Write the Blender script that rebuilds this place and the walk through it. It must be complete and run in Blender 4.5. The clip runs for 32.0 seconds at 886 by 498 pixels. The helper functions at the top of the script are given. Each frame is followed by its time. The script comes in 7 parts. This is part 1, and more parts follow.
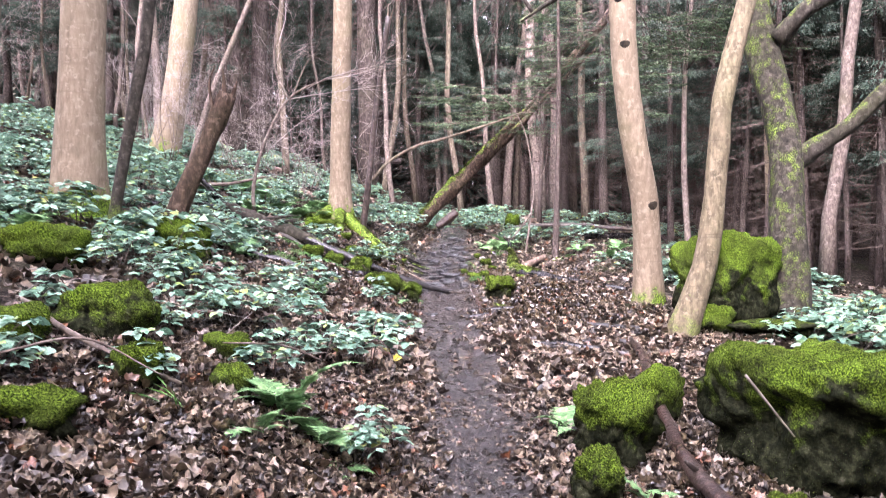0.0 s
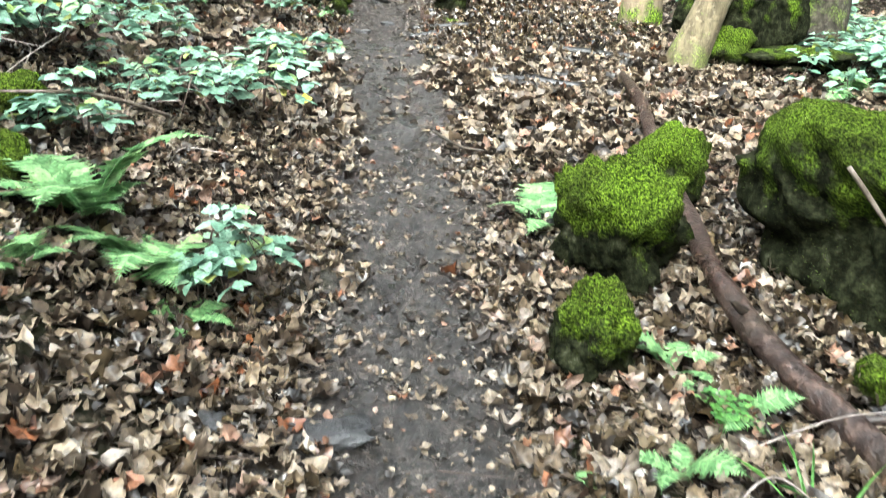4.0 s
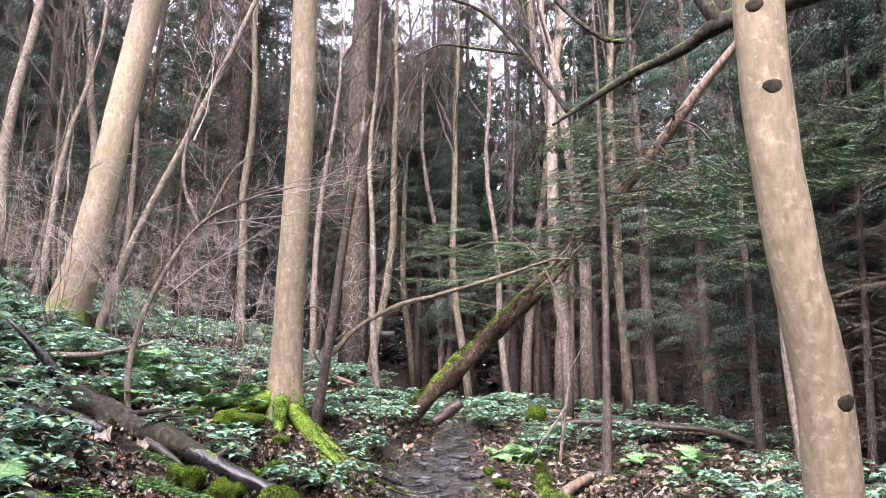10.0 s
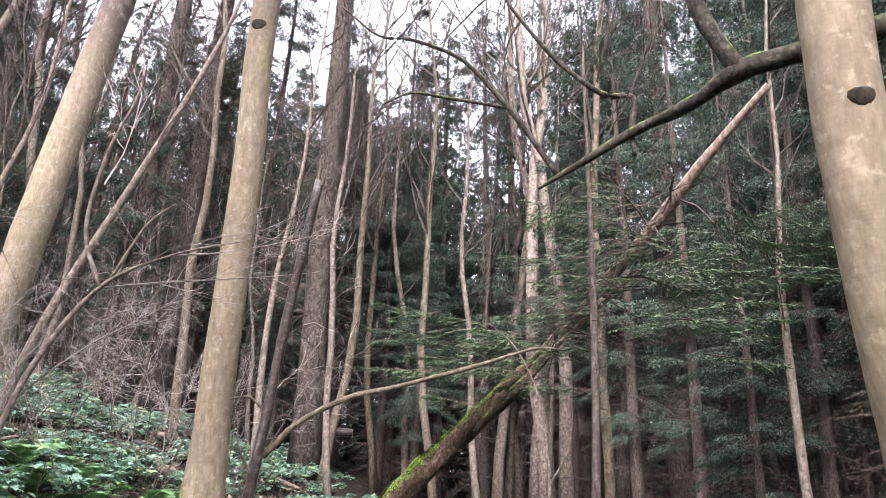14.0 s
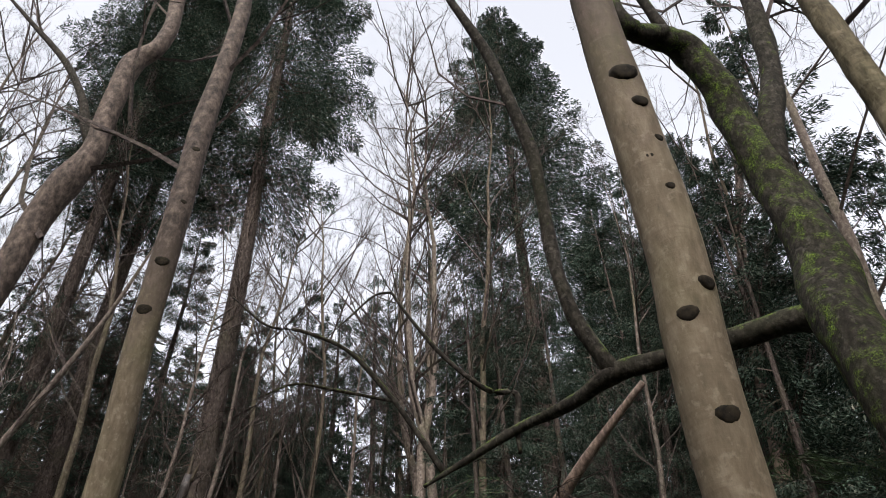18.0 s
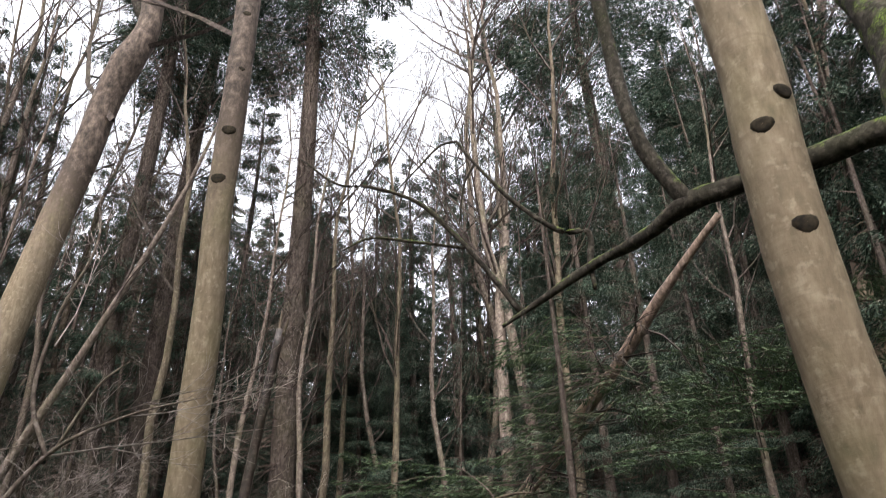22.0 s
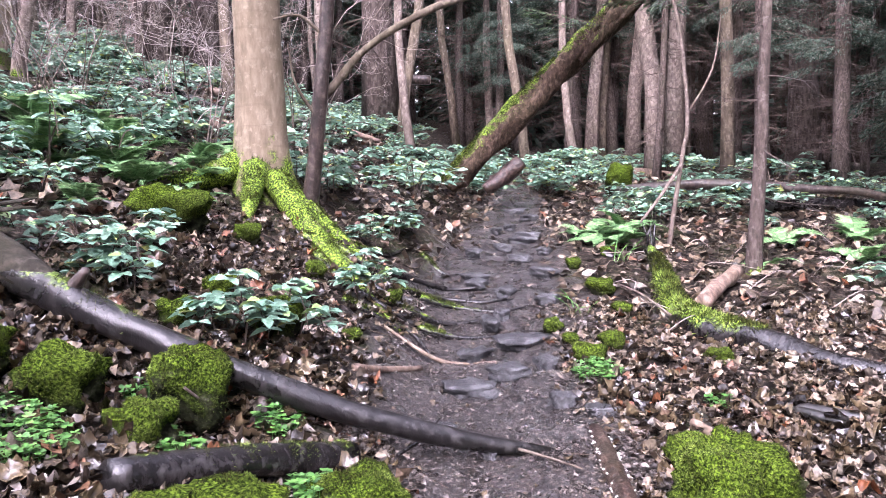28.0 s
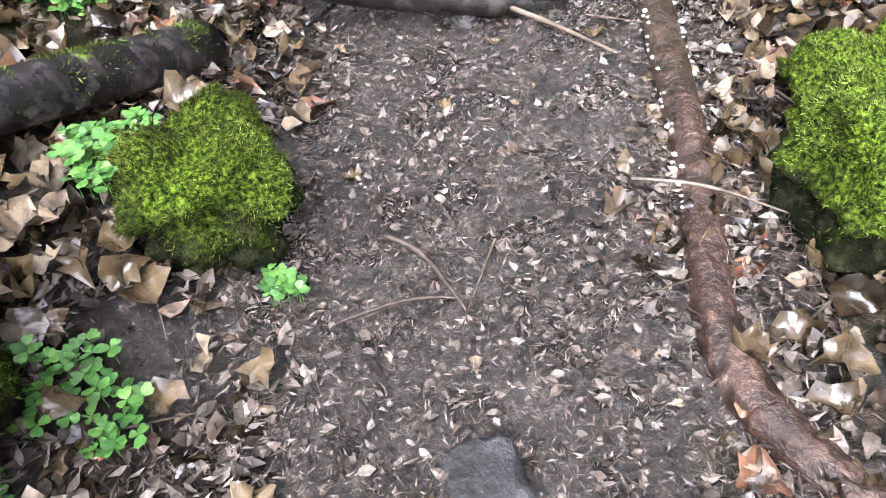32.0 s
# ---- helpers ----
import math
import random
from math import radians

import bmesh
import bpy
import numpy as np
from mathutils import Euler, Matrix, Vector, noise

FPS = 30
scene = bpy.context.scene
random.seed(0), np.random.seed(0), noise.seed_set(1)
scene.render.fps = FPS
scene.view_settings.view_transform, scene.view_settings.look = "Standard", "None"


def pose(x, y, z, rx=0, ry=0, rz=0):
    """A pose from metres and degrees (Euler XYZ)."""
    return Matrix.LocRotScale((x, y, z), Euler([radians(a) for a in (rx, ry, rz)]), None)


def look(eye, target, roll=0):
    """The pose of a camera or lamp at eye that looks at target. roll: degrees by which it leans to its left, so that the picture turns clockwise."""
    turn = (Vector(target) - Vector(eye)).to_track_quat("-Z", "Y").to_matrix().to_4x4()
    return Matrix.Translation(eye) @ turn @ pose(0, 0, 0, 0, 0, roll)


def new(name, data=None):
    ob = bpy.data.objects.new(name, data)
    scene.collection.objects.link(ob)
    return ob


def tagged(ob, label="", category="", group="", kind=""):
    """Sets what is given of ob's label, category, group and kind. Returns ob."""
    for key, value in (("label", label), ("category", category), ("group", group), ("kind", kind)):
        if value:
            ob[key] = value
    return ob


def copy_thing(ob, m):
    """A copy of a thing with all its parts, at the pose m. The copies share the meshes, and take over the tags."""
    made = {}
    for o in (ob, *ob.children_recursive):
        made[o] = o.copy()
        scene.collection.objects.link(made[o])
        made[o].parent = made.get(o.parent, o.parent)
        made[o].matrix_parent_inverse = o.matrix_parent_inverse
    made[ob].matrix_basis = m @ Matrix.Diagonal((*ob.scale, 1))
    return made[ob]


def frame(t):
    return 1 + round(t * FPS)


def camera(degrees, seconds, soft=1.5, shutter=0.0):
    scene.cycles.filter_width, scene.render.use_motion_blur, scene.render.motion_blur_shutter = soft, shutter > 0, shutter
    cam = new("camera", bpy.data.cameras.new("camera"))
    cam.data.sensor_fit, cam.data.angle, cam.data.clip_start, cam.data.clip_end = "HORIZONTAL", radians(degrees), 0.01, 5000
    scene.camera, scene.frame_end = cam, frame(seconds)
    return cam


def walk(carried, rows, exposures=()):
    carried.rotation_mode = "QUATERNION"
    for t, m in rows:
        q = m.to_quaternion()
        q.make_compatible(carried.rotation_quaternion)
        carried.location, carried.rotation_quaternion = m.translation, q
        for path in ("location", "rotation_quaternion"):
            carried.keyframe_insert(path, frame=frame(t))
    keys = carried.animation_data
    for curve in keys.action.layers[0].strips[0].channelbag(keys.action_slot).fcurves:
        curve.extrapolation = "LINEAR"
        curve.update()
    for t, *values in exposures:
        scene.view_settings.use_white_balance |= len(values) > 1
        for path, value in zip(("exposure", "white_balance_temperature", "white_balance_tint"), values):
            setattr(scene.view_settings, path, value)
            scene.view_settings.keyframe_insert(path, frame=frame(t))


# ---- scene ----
cam = camera(59.7, 32.0, soft=0.8, shutter=0.25)
PLAN = 0.786  # metres to a unit of the plan
METRES, EYE = 14.0 * PLAN, 1.6 * PLAN
ROWS = [
    (0.0, 0.0, 0.0, 0.0, 0.0, 0.0, -0.0),
    (0.5, 0.0001, 0.0257, -0.0047, -1.02, -4.59, -0.15),
    (1.0, 0.002, 0.0511, -0.009, -1.76, -10.68, -0.49),
    (1.5, 0.0036, 0.0687, -0.0142, -2.4, -17.29, -0.68),
    (2.0, 0.0044, 0.0913, -0.0184, -3.39, -24.58, -0.71),
    (2.5, 0.0072, 0.1145, -0.0214, -4.41, -29.72, -1.02),
    (3.0, 0.0138, 0.1425, -0.0175, -4.66, -30.57, -1.62),
    (3.5, 0.0169, 0.1619, -0.0092, -3.99, -26.69, -1.83),
    (4.0, 0.0168, 0.187, -0.0051, -3.32, -21.27, -1.25),
    (4.5, 0.0183, 0.2087, 0.001, -2.54, -14.57, -0.4),
    (6.5, 0.0228, 0.2887, 0.0131, 1.83, 4.8, -0.55),
    (7.0, 0.0265, 0.3151, 0.0171, 2.24, 7.68, -0.79),
    (7.5, 0.0275, 0.3372, 0.0186, 2.32, 9.2, -1.34),
    (8.0, 0.0235, 0.3617, 0.0216, 1.86, 10.94, -1.36),
    (8.5, 0.0226, 0.3845, 0.0221, 1.24, 11.96, -0.95),
    (9.0, 0.0241, 0.4087, 0.0255, 0.83, 12.95, -0.75),
    (9.5, 0.0247, 0.4291, 0.0259, 0.81, 13.29, -0.93),
    (10.0, 0.0213, 0.4531, 0.0298, 0.82, 13.58, -0.86),
    (10.5, 0.021, 0.4714, 0.0316, 0.65, 13.54, -0.61),
    (11.0, 0.0246, 0.496, 0.0336, 0.8, 13.94, -0.46),
    (11.5, 0.0273, 0.5157, 0.0378, 1.07, 14.64, -0.52),
    (12.0, 0.0286, 0.5398, 0.0394, 1.13, 15.12, -0.72),
    (12.5, 0.0275, 0.5605, 0.0428, 0.7, 15.89, -0.77),
    (13.0, 0.0289, 0.582, 0.0444, 0.25, 16.65, -0.88),
    (13.5, 0.0315, 0.5963, 0.049, -0.37, 18.64, -1.38),
    (14.0, 0.0312, 0.6008, 0.0514, -1.56, 20.79, -2.34),
    (14.5, 0.0305, 0.601, 0.0528, -4.22, 23.51, -2.86),
    (15.0, 0.0324, 0.6024, 0.0547, -7.45, 25.94, -3.03),
    (15.5, 0.0349, 0.6041, 0.056, -10.44, 28.36, -2.71),
    (17.5, 0.0341, 0.6001, 0.0635, -10.4, 39.41, 0.54),
    (18.0, 0.0345, 0.5996, 0.0652, -9.12, 41.51, 0.68),
    (18.5, 0.0358, 0.5994, 0.0664, -8.31, 43.18, 0.59),
    (19.0, 0.0347, 0.5983, 0.0669, -7.88, 44.32, 0.36),
    (19.5, 0.0338, 0.5978, 0.0665, -7.34, 44.43, 0.21),
    (20.0, 0.0341, 0.5978, 0.0654, -6.64, 43.42, 0.3),
    (20.5, 0.0353, 0.6001, 0.0642, -6.0, 41.5, 0.65),
    (21.0, 0.0367, 0.6007, 0.0622, -5.26, 38.83, 1.2),
    (21.5, 0.0378, 0.6014, 0.0607, -4.12, 35.44, 1.52),
    (22.0, 0.0372, 0.6063, 0.0575, -2.35, 31.08, 1.26),
    (22.5, 0.0336, 0.6169, 0.0535, 0.07, 26.43, 0.77),
    (23.0, 0.0287, 0.6314, 0.0513, 2.38, 21.78, 0.55),
    (23.5, 0.0244, 0.6459, 0.0487, 3.97, 16.4, 0.47),
    (24.0, 0.0247, 0.6591, 0.0456, 4.58, 12.19, 0.37),
    (24.5, 0.0273, 0.6801, 0.0446, 4.95, 8.6, 0.31),
    (25.0, 0.0279, 0.6965, 0.0433, 5.55, 5.47, 0.31),
    (25.5, 0.0234, 0.7139, 0.0413, 6.23, 2.87, 0.3),
    (26.0, 0.0181, 0.7327, 0.0424, 6.47, 0.32, 0.14),
    (26.5, 0.0153, 0.752, 0.0422, 5.91, -1.05, -0.12),
    (28.5, -0.0031, 0.8219, 0.0481, 3.04, -5.75, 0.37),
    (29.0, -0.0008, 0.8434, 0.0484, 2.33, -8.6, 0.18),
    (29.5, 0.0009, 0.8607, 0.0451, 2.64, -14.59, -0.01),
    (30.0, 0.0002, 0.8777, 0.0425, 3.2, -21.2, 0.01),
    (30.5, 0.0027, 0.8913, 0.0395, 3.92, -29.02, 0.34),
    (31.0, 0.0074, 0.9084, 0.0372, 4.97, -35.28, 0.72),
    (31.5, 0.011, 0.9256, 0.0357, 5.67, -40.48, 1.16),
    (32.0, 0.0079, 0.9444, 0.0343, 4.6, -45.43, 1.09),
]
EXPOSURES = [(0.0, 4.42, 6100, 34), (1.5, 4.54, 5920, 28), (2.0, 4.54, 6050, 10), (3.0, 4.54, 6050, 0), (4.5, 4.5, 6300, 5), (7.0, 4.25, 6200, 24), (10.0, 4.05, 6200, 25), (13.0, 4.05, 6200, 25), (15.0, 3.4, 6250, 14), (15.5, 3.1, 6350, 12), (18.0, 1.8, 6550, 12), (19.0, 1.45, 6650, 13), (20.0, 1.4, 6700, 13), (22.0, 2.65, 6600, 12),
             (23.0, 3.55, 6400, 18), (24.0, 4.15, 6350, 22), (26.5, 4.27, 6070, 32), (29.0, 4.32, 5920, 36), (31.0, 4.37, 6040, 17), (32.0, 4.45, 6150, 18)]
walk(cam, [(t, pose(METRES * x, METRES * y, EYE + METRES * z, 90 + pitch, roll, yaw)) for t, x, y, z, yaw, pitch, roll in ROWS], EXPOSURES)

# ---- world and light: an overcast winter sky ----
world = bpy.data.worlds.new("overcast_sky")
scene.world = world
world.use_nodes = True
wn, wl = world.node_tree.nodes, world.node_tree.links
wn.clear()
sky = wn.new("ShaderNodeTexSky")
sky.sky_type = "NISHITA"
sky.sun_disc = False
sky.sun_elevation = radians(38)
sky.sun_rotation = radians(200)
sky.air_density, sky.dust_density, sky.ozone_density = 1.0, 4.0, 1.0
grey = wn.new("ShaderNodeHueSaturation")
grey.inputs["Saturation"].default_value = 0.22
back = wn.new("ShaderNodeBackground")
back.inputs["Strength"].default_value = 0.15
wout = wn.new("ShaderNodeOutputWorld")
wl.new(sky.outputs[0], grey.inputs["Color"])
wl.new(grey.outputs[0], back.inputs["Color"])
wl.new(back.outputs[0], wout.inputs["Surface"])
sun_data = bpy.data.lights.new("sun", "SUN")
sun_data.energy, sun_data.angle, sun_data.color = 0.4, radians(60), (1.0, 0.98, 0.96)
sun = new("sun", sun_data)
sun.matrix_world = look((0, 0, 60), Vector((0, 0, 60)) - Vector((math.sin(radians(200)) * math.cos(radians(50)), math.cos(radians(200)) * math.cos(radians(50)), math.sin(radians(50)))))

# ---- materials ----


def mat(name, rough=0.8, spec=0.12):
    m = bpy.data.materials.new(name)
    m.use_nodes = True
    b = m.node_tree.nodes["Principled BSDF"]
    b.inputs["Roughness"].default_value = rough
    b.inputs["Specular IOR Level"].default_value = spec
    return m, m.node_tree.nodes, m.node_tree.links, b


def tex(n, l, kind, scale, detail=4.0, stretch=None, rough=0.6):
    """A procedural texture in object space; stretch scales the axes."""
    t = n.new("ShaderNodeTexNoise" if kind == "noise" else "ShaderNodeTexVoronoi")
    t.inputs["Scale"].default_value = scale
    if kind == "noise":
        t.inputs["Detail"].default_value = detail
        t.inputs["Roughness"].default_value = rough
    c = n.new("ShaderNodeTexCoord")
    if stretch:
        mp = n.new("ShaderNodeMapping")
        mp.inputs["Scale"].default_value = stretch
        l.new(c.outputs["Object"], mp.inputs["Vector"])
        l.new(mp.outputs[0], t.inputs["Vector"])
    else:
        l.new(c.outputs["Object"], t.inputs["Vector"])
    return t.outputs[0]


def ramp(n, l, fac, stops):
    r = n.new("ShaderNodeValToRGB")
    e = r.color_ramp.elements
    while len(e) < len(stops):
        e.new(0.5)
    for k, (p, c) in enumerate(stops):
        e[k].position, e[k].color = p, (*c, 1)
    l.new(fac, r.inputs[0])
    return r.outputs[0]


def mix(n, l, fac, a, b, how="MIX"):
    m = n.new("ShaderNodeMix")
    m.data_type, m.blend_type = "RGBA", how
    for k, v in ((0, fac), (6, a), (7, b)):
        if isinstance(v, (int, float)):
            m.inputs[k].default_value = v
        elif isinstance(v, tuple):
            m.inputs[k].default_value = (*v, 1)
        else:
            l.new(v, m.inputs[k])
    return m.outputs[2]


def bump(n, l, b, height, dist, strength=1.0):
    u = n.new("ShaderNodeBump")
    u.inputs["Distance"].default_value = dist
    u.inputs["Strength"].default_value = strength
    l.new(height, u.inputs["Height"])
    l.new(u.outputs[0], b.inputs["Normal"])


def attr(n, name):
    a = n.new("ShaderNodeAttribute")
    a.attribute_name = name
    return a.outputs["Fac"]


def island(n):
    return n.new("ShaderNodeNewGeometry").outputs["Random Per Island"]


def sharpen(n, l, v, lo, hi):
    r = n.new("ShaderNodeMapRange")
    r.inputs["From Min"].default_value, r.inputs["From Max"].default_value = lo, hi
    l.new(v, r.inputs["Value"])
    return r.outputs[0]


def math_node(n, l, op, a, b):
    m = n.new("ShaderNodeMath")
    m.operation = op
    for k, v in ((0, a), (1, b)):
        if isinstance(v, (int, float)):
            m.inputs[k].default_value = v
        else:
            l.new(v, m.inputs[k])
    return m.outputs[0]


# moss greens; the near-black low stop paints shade into hollows between tufts
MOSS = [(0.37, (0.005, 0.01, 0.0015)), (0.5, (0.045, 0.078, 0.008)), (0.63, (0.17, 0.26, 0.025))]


def bark(name, dark, mid, light, scale, stretch, relief, rough=0.85, rings=0.0, moss=True, wet=0.0, edge=(0.95, 1.12), old=None):
    """Bark: grain along the stem, lichen blotches, moss where the mesh's moss value asks for it."""
    m, n, l, b = mat(name, rough)
    grain = tex(n, l, "noise", scale, 6, stretch)
    blotch = tex(n, l, "noise", 2.2, 4)
    spots = tex(n, l, "noise", 16, 3)
    col = ramp(n, l, grain, [(0.3, dark), (0.5, mid), (0.72, light)])
    col = mix(n, l, math_node(n, l, "MULTIPLY", sharpen(n, l, blotch, 0.4, 0.75), 0.6), col, tuple(0.7 * c for c in mid))
    col = mix(n, l, math_node(n, l, "MULTIPLY", sharpen(n, l, spots, 0.56, 0.68), 0.5), col, tuple(min(0.6, 1.1 * c + 0.02) for c in light))
    h = grain
    if rings:
        band = tex(n, l, "noise", 3.0, 5, (0.5, 0.5, 7))
        col = mix(n, l, math_node(n, l, "MULTIPLY", sharpen(n, l, band, 0.58, 0.66), rings), col, dark)
        h = math_node(n, l, "ADD", grain, math_node(n, l, "MULTIPLY", band, 0.5))
    green = tex(n, l, "noise", 0.9, 3)
    col = mix(n, l, math_node(n, l, "MULTIPLY", sharpen(n, l, green, 0.5, 0.75), 0.3), col, (0.75 * mid[0] + 0.006, 0.82 * mid[0] + 0.008, 0.3 * mid[0]))
    if moss:
        clump = tex(n, l, "noise", 7, 4)
        tuft = tex(n, l, "noise", 60, 3)
        if old:
            scale_ = tex(n, l, "noise", 9, 6, (1, 1, 0.6), 0.7)
            worn = sharpen(n, l, math_node(n, l, "ADD", math_node(n, l, "MULTIPLY", attr(n, "moss"), -1.0), math_node(n, l, "SUBTRACT", scale_, 0.5)), 0.25, 0.75)
            col = mix(n, l, worn, col, ramp(n, l, scale_, [(0.32, tuple(0.25 * c for c in old)), (0.5, old), (0.68, tuple(2.2 * c for c in old))]))
        mm = sharpen(n, l, math_node(n, l, "ADD", attr(n, "moss"), clump), *edge)
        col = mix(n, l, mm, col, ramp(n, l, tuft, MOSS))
        h = math_node(n, l, "ADD", h, math_node(n, l, "MULTIPLY", mm, math_node(n, l, "MULTIPLY", tuft, 1.5)))
    l.new(col, b.inputs["Base Color"])
    if wet:
        l.new(ramp(n, l, blotch, [(0.35, (rough - wet,) * 3), (0.65, (rough,) * 3)]), b.inputs["Roughness"])
        b.inputs["Specular IOR Level"].default_value = 0.3
    bump(n, l, b, h, relief)
    return m


BEECH = bark("beech_bark", (0.085, 0.067, 0.044), (0.135, 0.106, 0.072), (0.19, 0.153, 0.108), 12, (1.6, 1.6, 0.5), 0.006, 0.75, rings=0.35, old=(0.052, 0.039, 0.031))
# spruce bark, its colour darkened to carry shade of the closed wood
SPRUCE = bark("spruce_bark", (0.012, 0.009, 0.008), (0.042, 0.032, 0.027), (0.09, 0.073, 0.063), 22, (1, 1, 0.35), 0.02, 0.9)
PALE = bark("pale_bark", (0.035, 0.026, 0.021), (0.085, 0.067, 0.055), (0.165, 0.138, 0.118), 20, (1, 1, 0.5), 0.006, 0.8)
DEAD = bark("dead_wood", (0.03, 0.02, 0.015), (0.1, 0.068, 0.05), (0.22, 0.165, 0.128), 18, (1, 1, 0.3), 0.015, 0.7, wet=0.2)
OAK = bark("oak_bark", (0.022, 0.017, 0.012), (0.068, 0.054, 0.039), (0.13, 0.107, 0.08), 16, (1, 1, 0.35), 0.02, 0.85)
SWEPT = bark("swept_beech_bark", (0.03, 0.025, 0.014), (0.085, 0.07, 0.043), (0.14, 0.117, 0.076), 14, (1.4, 1.4, 0.5), 0.01, 0.8, rings=0.4, edge=(0.8, 1.15))
WETLOG = bark("wet_dark_wood", (0.003, 0.0028, 0.0028), (0.008, 0.0072, 0.007), (0.03, 0.027, 0.026), 16, (1.5, 1.5, 0.8), 0.006, 0.36, wet=0.2)
LIMB = bark("dark_oak_limb", (0.006, 0.005, 0.004), (0.02, 0.017, 0.013), (0.05, 0.043, 0.034), 18, (1, 1, 0.6), 0.012, 0.9, edge=(0.78, 1.15))
WETBROWN = bark("wet_brown_wood", (0.006, 0.0045, 0.004), (0.024, 0.017, 0.014), (0.075, 0.056, 0.047), 20, (1, 1, 0.6), 0.012, 0.5, wet=0.2)
PALETWIG = bark("pale_twig_bark", (0.1, 0.08, 0.072), (0.2, 0.17, 0.155), (0.32, 0.28, 0.26), 12, None, 0.002, 0.85, moss=False)
SPLIT = bark("split_brown_bark", (0.008, 0.0055, 0.004), (0.034, 0.022, 0.015), (0.09, 0.062, 0.043), 22, (1, 1, 0.5), 0.02, 0.9)
REDWOOD = bark("red_brown_rotten_wood", (0.005, 0.003, 0.0025), (0.02, 0.0115, 0.0085), (0.075, 0.045, 0.033), 26, (1, 1, 1), 0.02, 0.5, wet=0.25)
TWIG = bark("twig_bark", (0.014, 0.01, 0.009), (0.04, 0.031, 0.027), (0.085, 0.067, 0.059), 12, None, 0.002, 0.85, moss=False)
DEADTWIG = bark("dead_spruce_twig", (0.022, 0.016, 0.013), (0.06, 0.044, 0.036), (0.115, 0.09, 0.077), 6, None, 0.002, 0.9, moss=False)


def leafy(name, stops, rough=0.5, spec=0.4, vein=30.0, through_light=0.25, patches=None, blotch=0.0):
    """Leaves or blades: a colour for each loose piece, a faint mottling, some light passing through."""
    m, n, l, b = mat(name, rough, spec)
    col = ramp(n, l, island(n), stops)
    mott = tex(n, l, "noise", vein, 4)
    col = mix(n, l, 0.75, col, ramp(n, l, mott, [(0.3, (0.3, 0.29, 0.28)), (0.7, (1.35, 1.35, 1.35))]), "MULTIPLY")
    if blotch:
        col = mix(n, l, 1.0, col, ramp(n, l, tex(n, l, "noise", blotch, 5, None, 0.7), [(0.34, (0.4, 0.36, 0.3)), (0.5, (0.95, 0.95, 0.93)), (0.66, (1.2, 1.16, 1.05))]), "MULTIPLY")
    if patches:
        col = mix(n, l, sharpen(n, l, tex(n, l, "noise", patches, 5, None, 0.7), 0.62, 0.42), col, (0.3, 0.26, 0.2), "MULTIPLY")
        col = mix(n, l, sharpen(n, l, tex(n, l, "noise", 0.4 * patches, 4, None, 0.6), 0.48, 0.68), col, (0.42, 0.36, 0.24), "MULTIPLY")
    l.new(col, b.inputs["Base Color"])
    bump(n, l, b, mott, 0.004)
    if through_light:
        t = n.new("ShaderNodeBsdfTranslucent")
        l.new(col, t.inputs["Color"])
        s = n.new("ShaderNodeMixShader")
        s.inputs[0].default_value = through_light
        l.new(b.outputs[0], s.inputs[1])
        l.new(t.outputs[0], s.inputs[2])
        l.new(s.outputs[0], n["Material Output"].inputs["Surface"])
    return m


LITTER = leafy("fallen_leaf_brown", [(0.0, (0.006, 0.0045, 0.003)), (0.15, (0.02, 0.014, 0.01)), (0.38, (0.082, 0.062, 0.044)), (0.6, (0.155, 0.12, 0.085)), (0.8, (0.185, 0.15, 0.112)), (0.9, (0.17, 0.15, 0.132)), (0.95, (0.15, 0.056, 0.025)), (1.0, (0.23, 0.198, 0.165))], 0.35, 0.3, 28, 0.08, None, 14)
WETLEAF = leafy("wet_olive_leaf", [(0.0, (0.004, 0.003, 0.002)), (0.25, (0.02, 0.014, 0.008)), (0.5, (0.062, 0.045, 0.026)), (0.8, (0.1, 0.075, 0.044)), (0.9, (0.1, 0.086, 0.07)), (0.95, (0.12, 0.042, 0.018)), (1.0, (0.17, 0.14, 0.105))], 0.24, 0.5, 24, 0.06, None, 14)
SCRAP = leafy("trodden_leaf_shred", [(0.0, (0.012, 0.009, 0.0075)), (0.35, (0.034, 0.027, 0.022)), (0.7, (0.075, 0.061, 0.051)), (0.93, (0.125, 0.105, 0.09)), (1.0, (0.2, 0.175, 0.155))], 0.4, 0.25, 60, 0.0)
BRAMBLE = leafy("bramble_leaf", [(0.0, (0.058, 0.125, 0.082)), (0.4, (0.15, 0.265, 0.185)), (0.8, (0.245, 0.38, 0.285)), (0.95, (0.23, 0.34, 0.11)), (1.0, (0.28, 0.26, 0.07))], 0.5, 0.18, 50, 0.3)
FERN = leafy("fern_green", [(0.0, (0.06, 0.14, 0.05)), (0.6, (0.13, 0.26, 0.1)), (1.0, (0.23, 0.37, 0.16))], 0.55, 0.2, 30, 0.3)
SORREL = leafy("sorrel_green", [(0.0, (0.035, 0.11, 0.025)), (0.6, (0.075, 0.2, 0.04)), (1.0, (0.14, 0.3, 0.07))], 0.45, 0.4, 60, 0.3)
NEEDLE = leafy("spruce_needles", [(0.0, (0.02, 0.034, 0.026)), (0.5, (0.045, 0.068, 0.05)), (0.85, (0.075, 0.1, 0.075)), (1.0, (0.125, 0.125, 0.095))], 0.9, 0.06, 3, 0.1)
NEEDLE2 = leafy("fresh_needles", [(0.0, (0.035, 0.055, 0.032)), (0.5, (0.065, 0.1, 0.052)), (1.0, (0.12, 0.16, 0.09))], 0.85, 0.08, 3, 0.15)
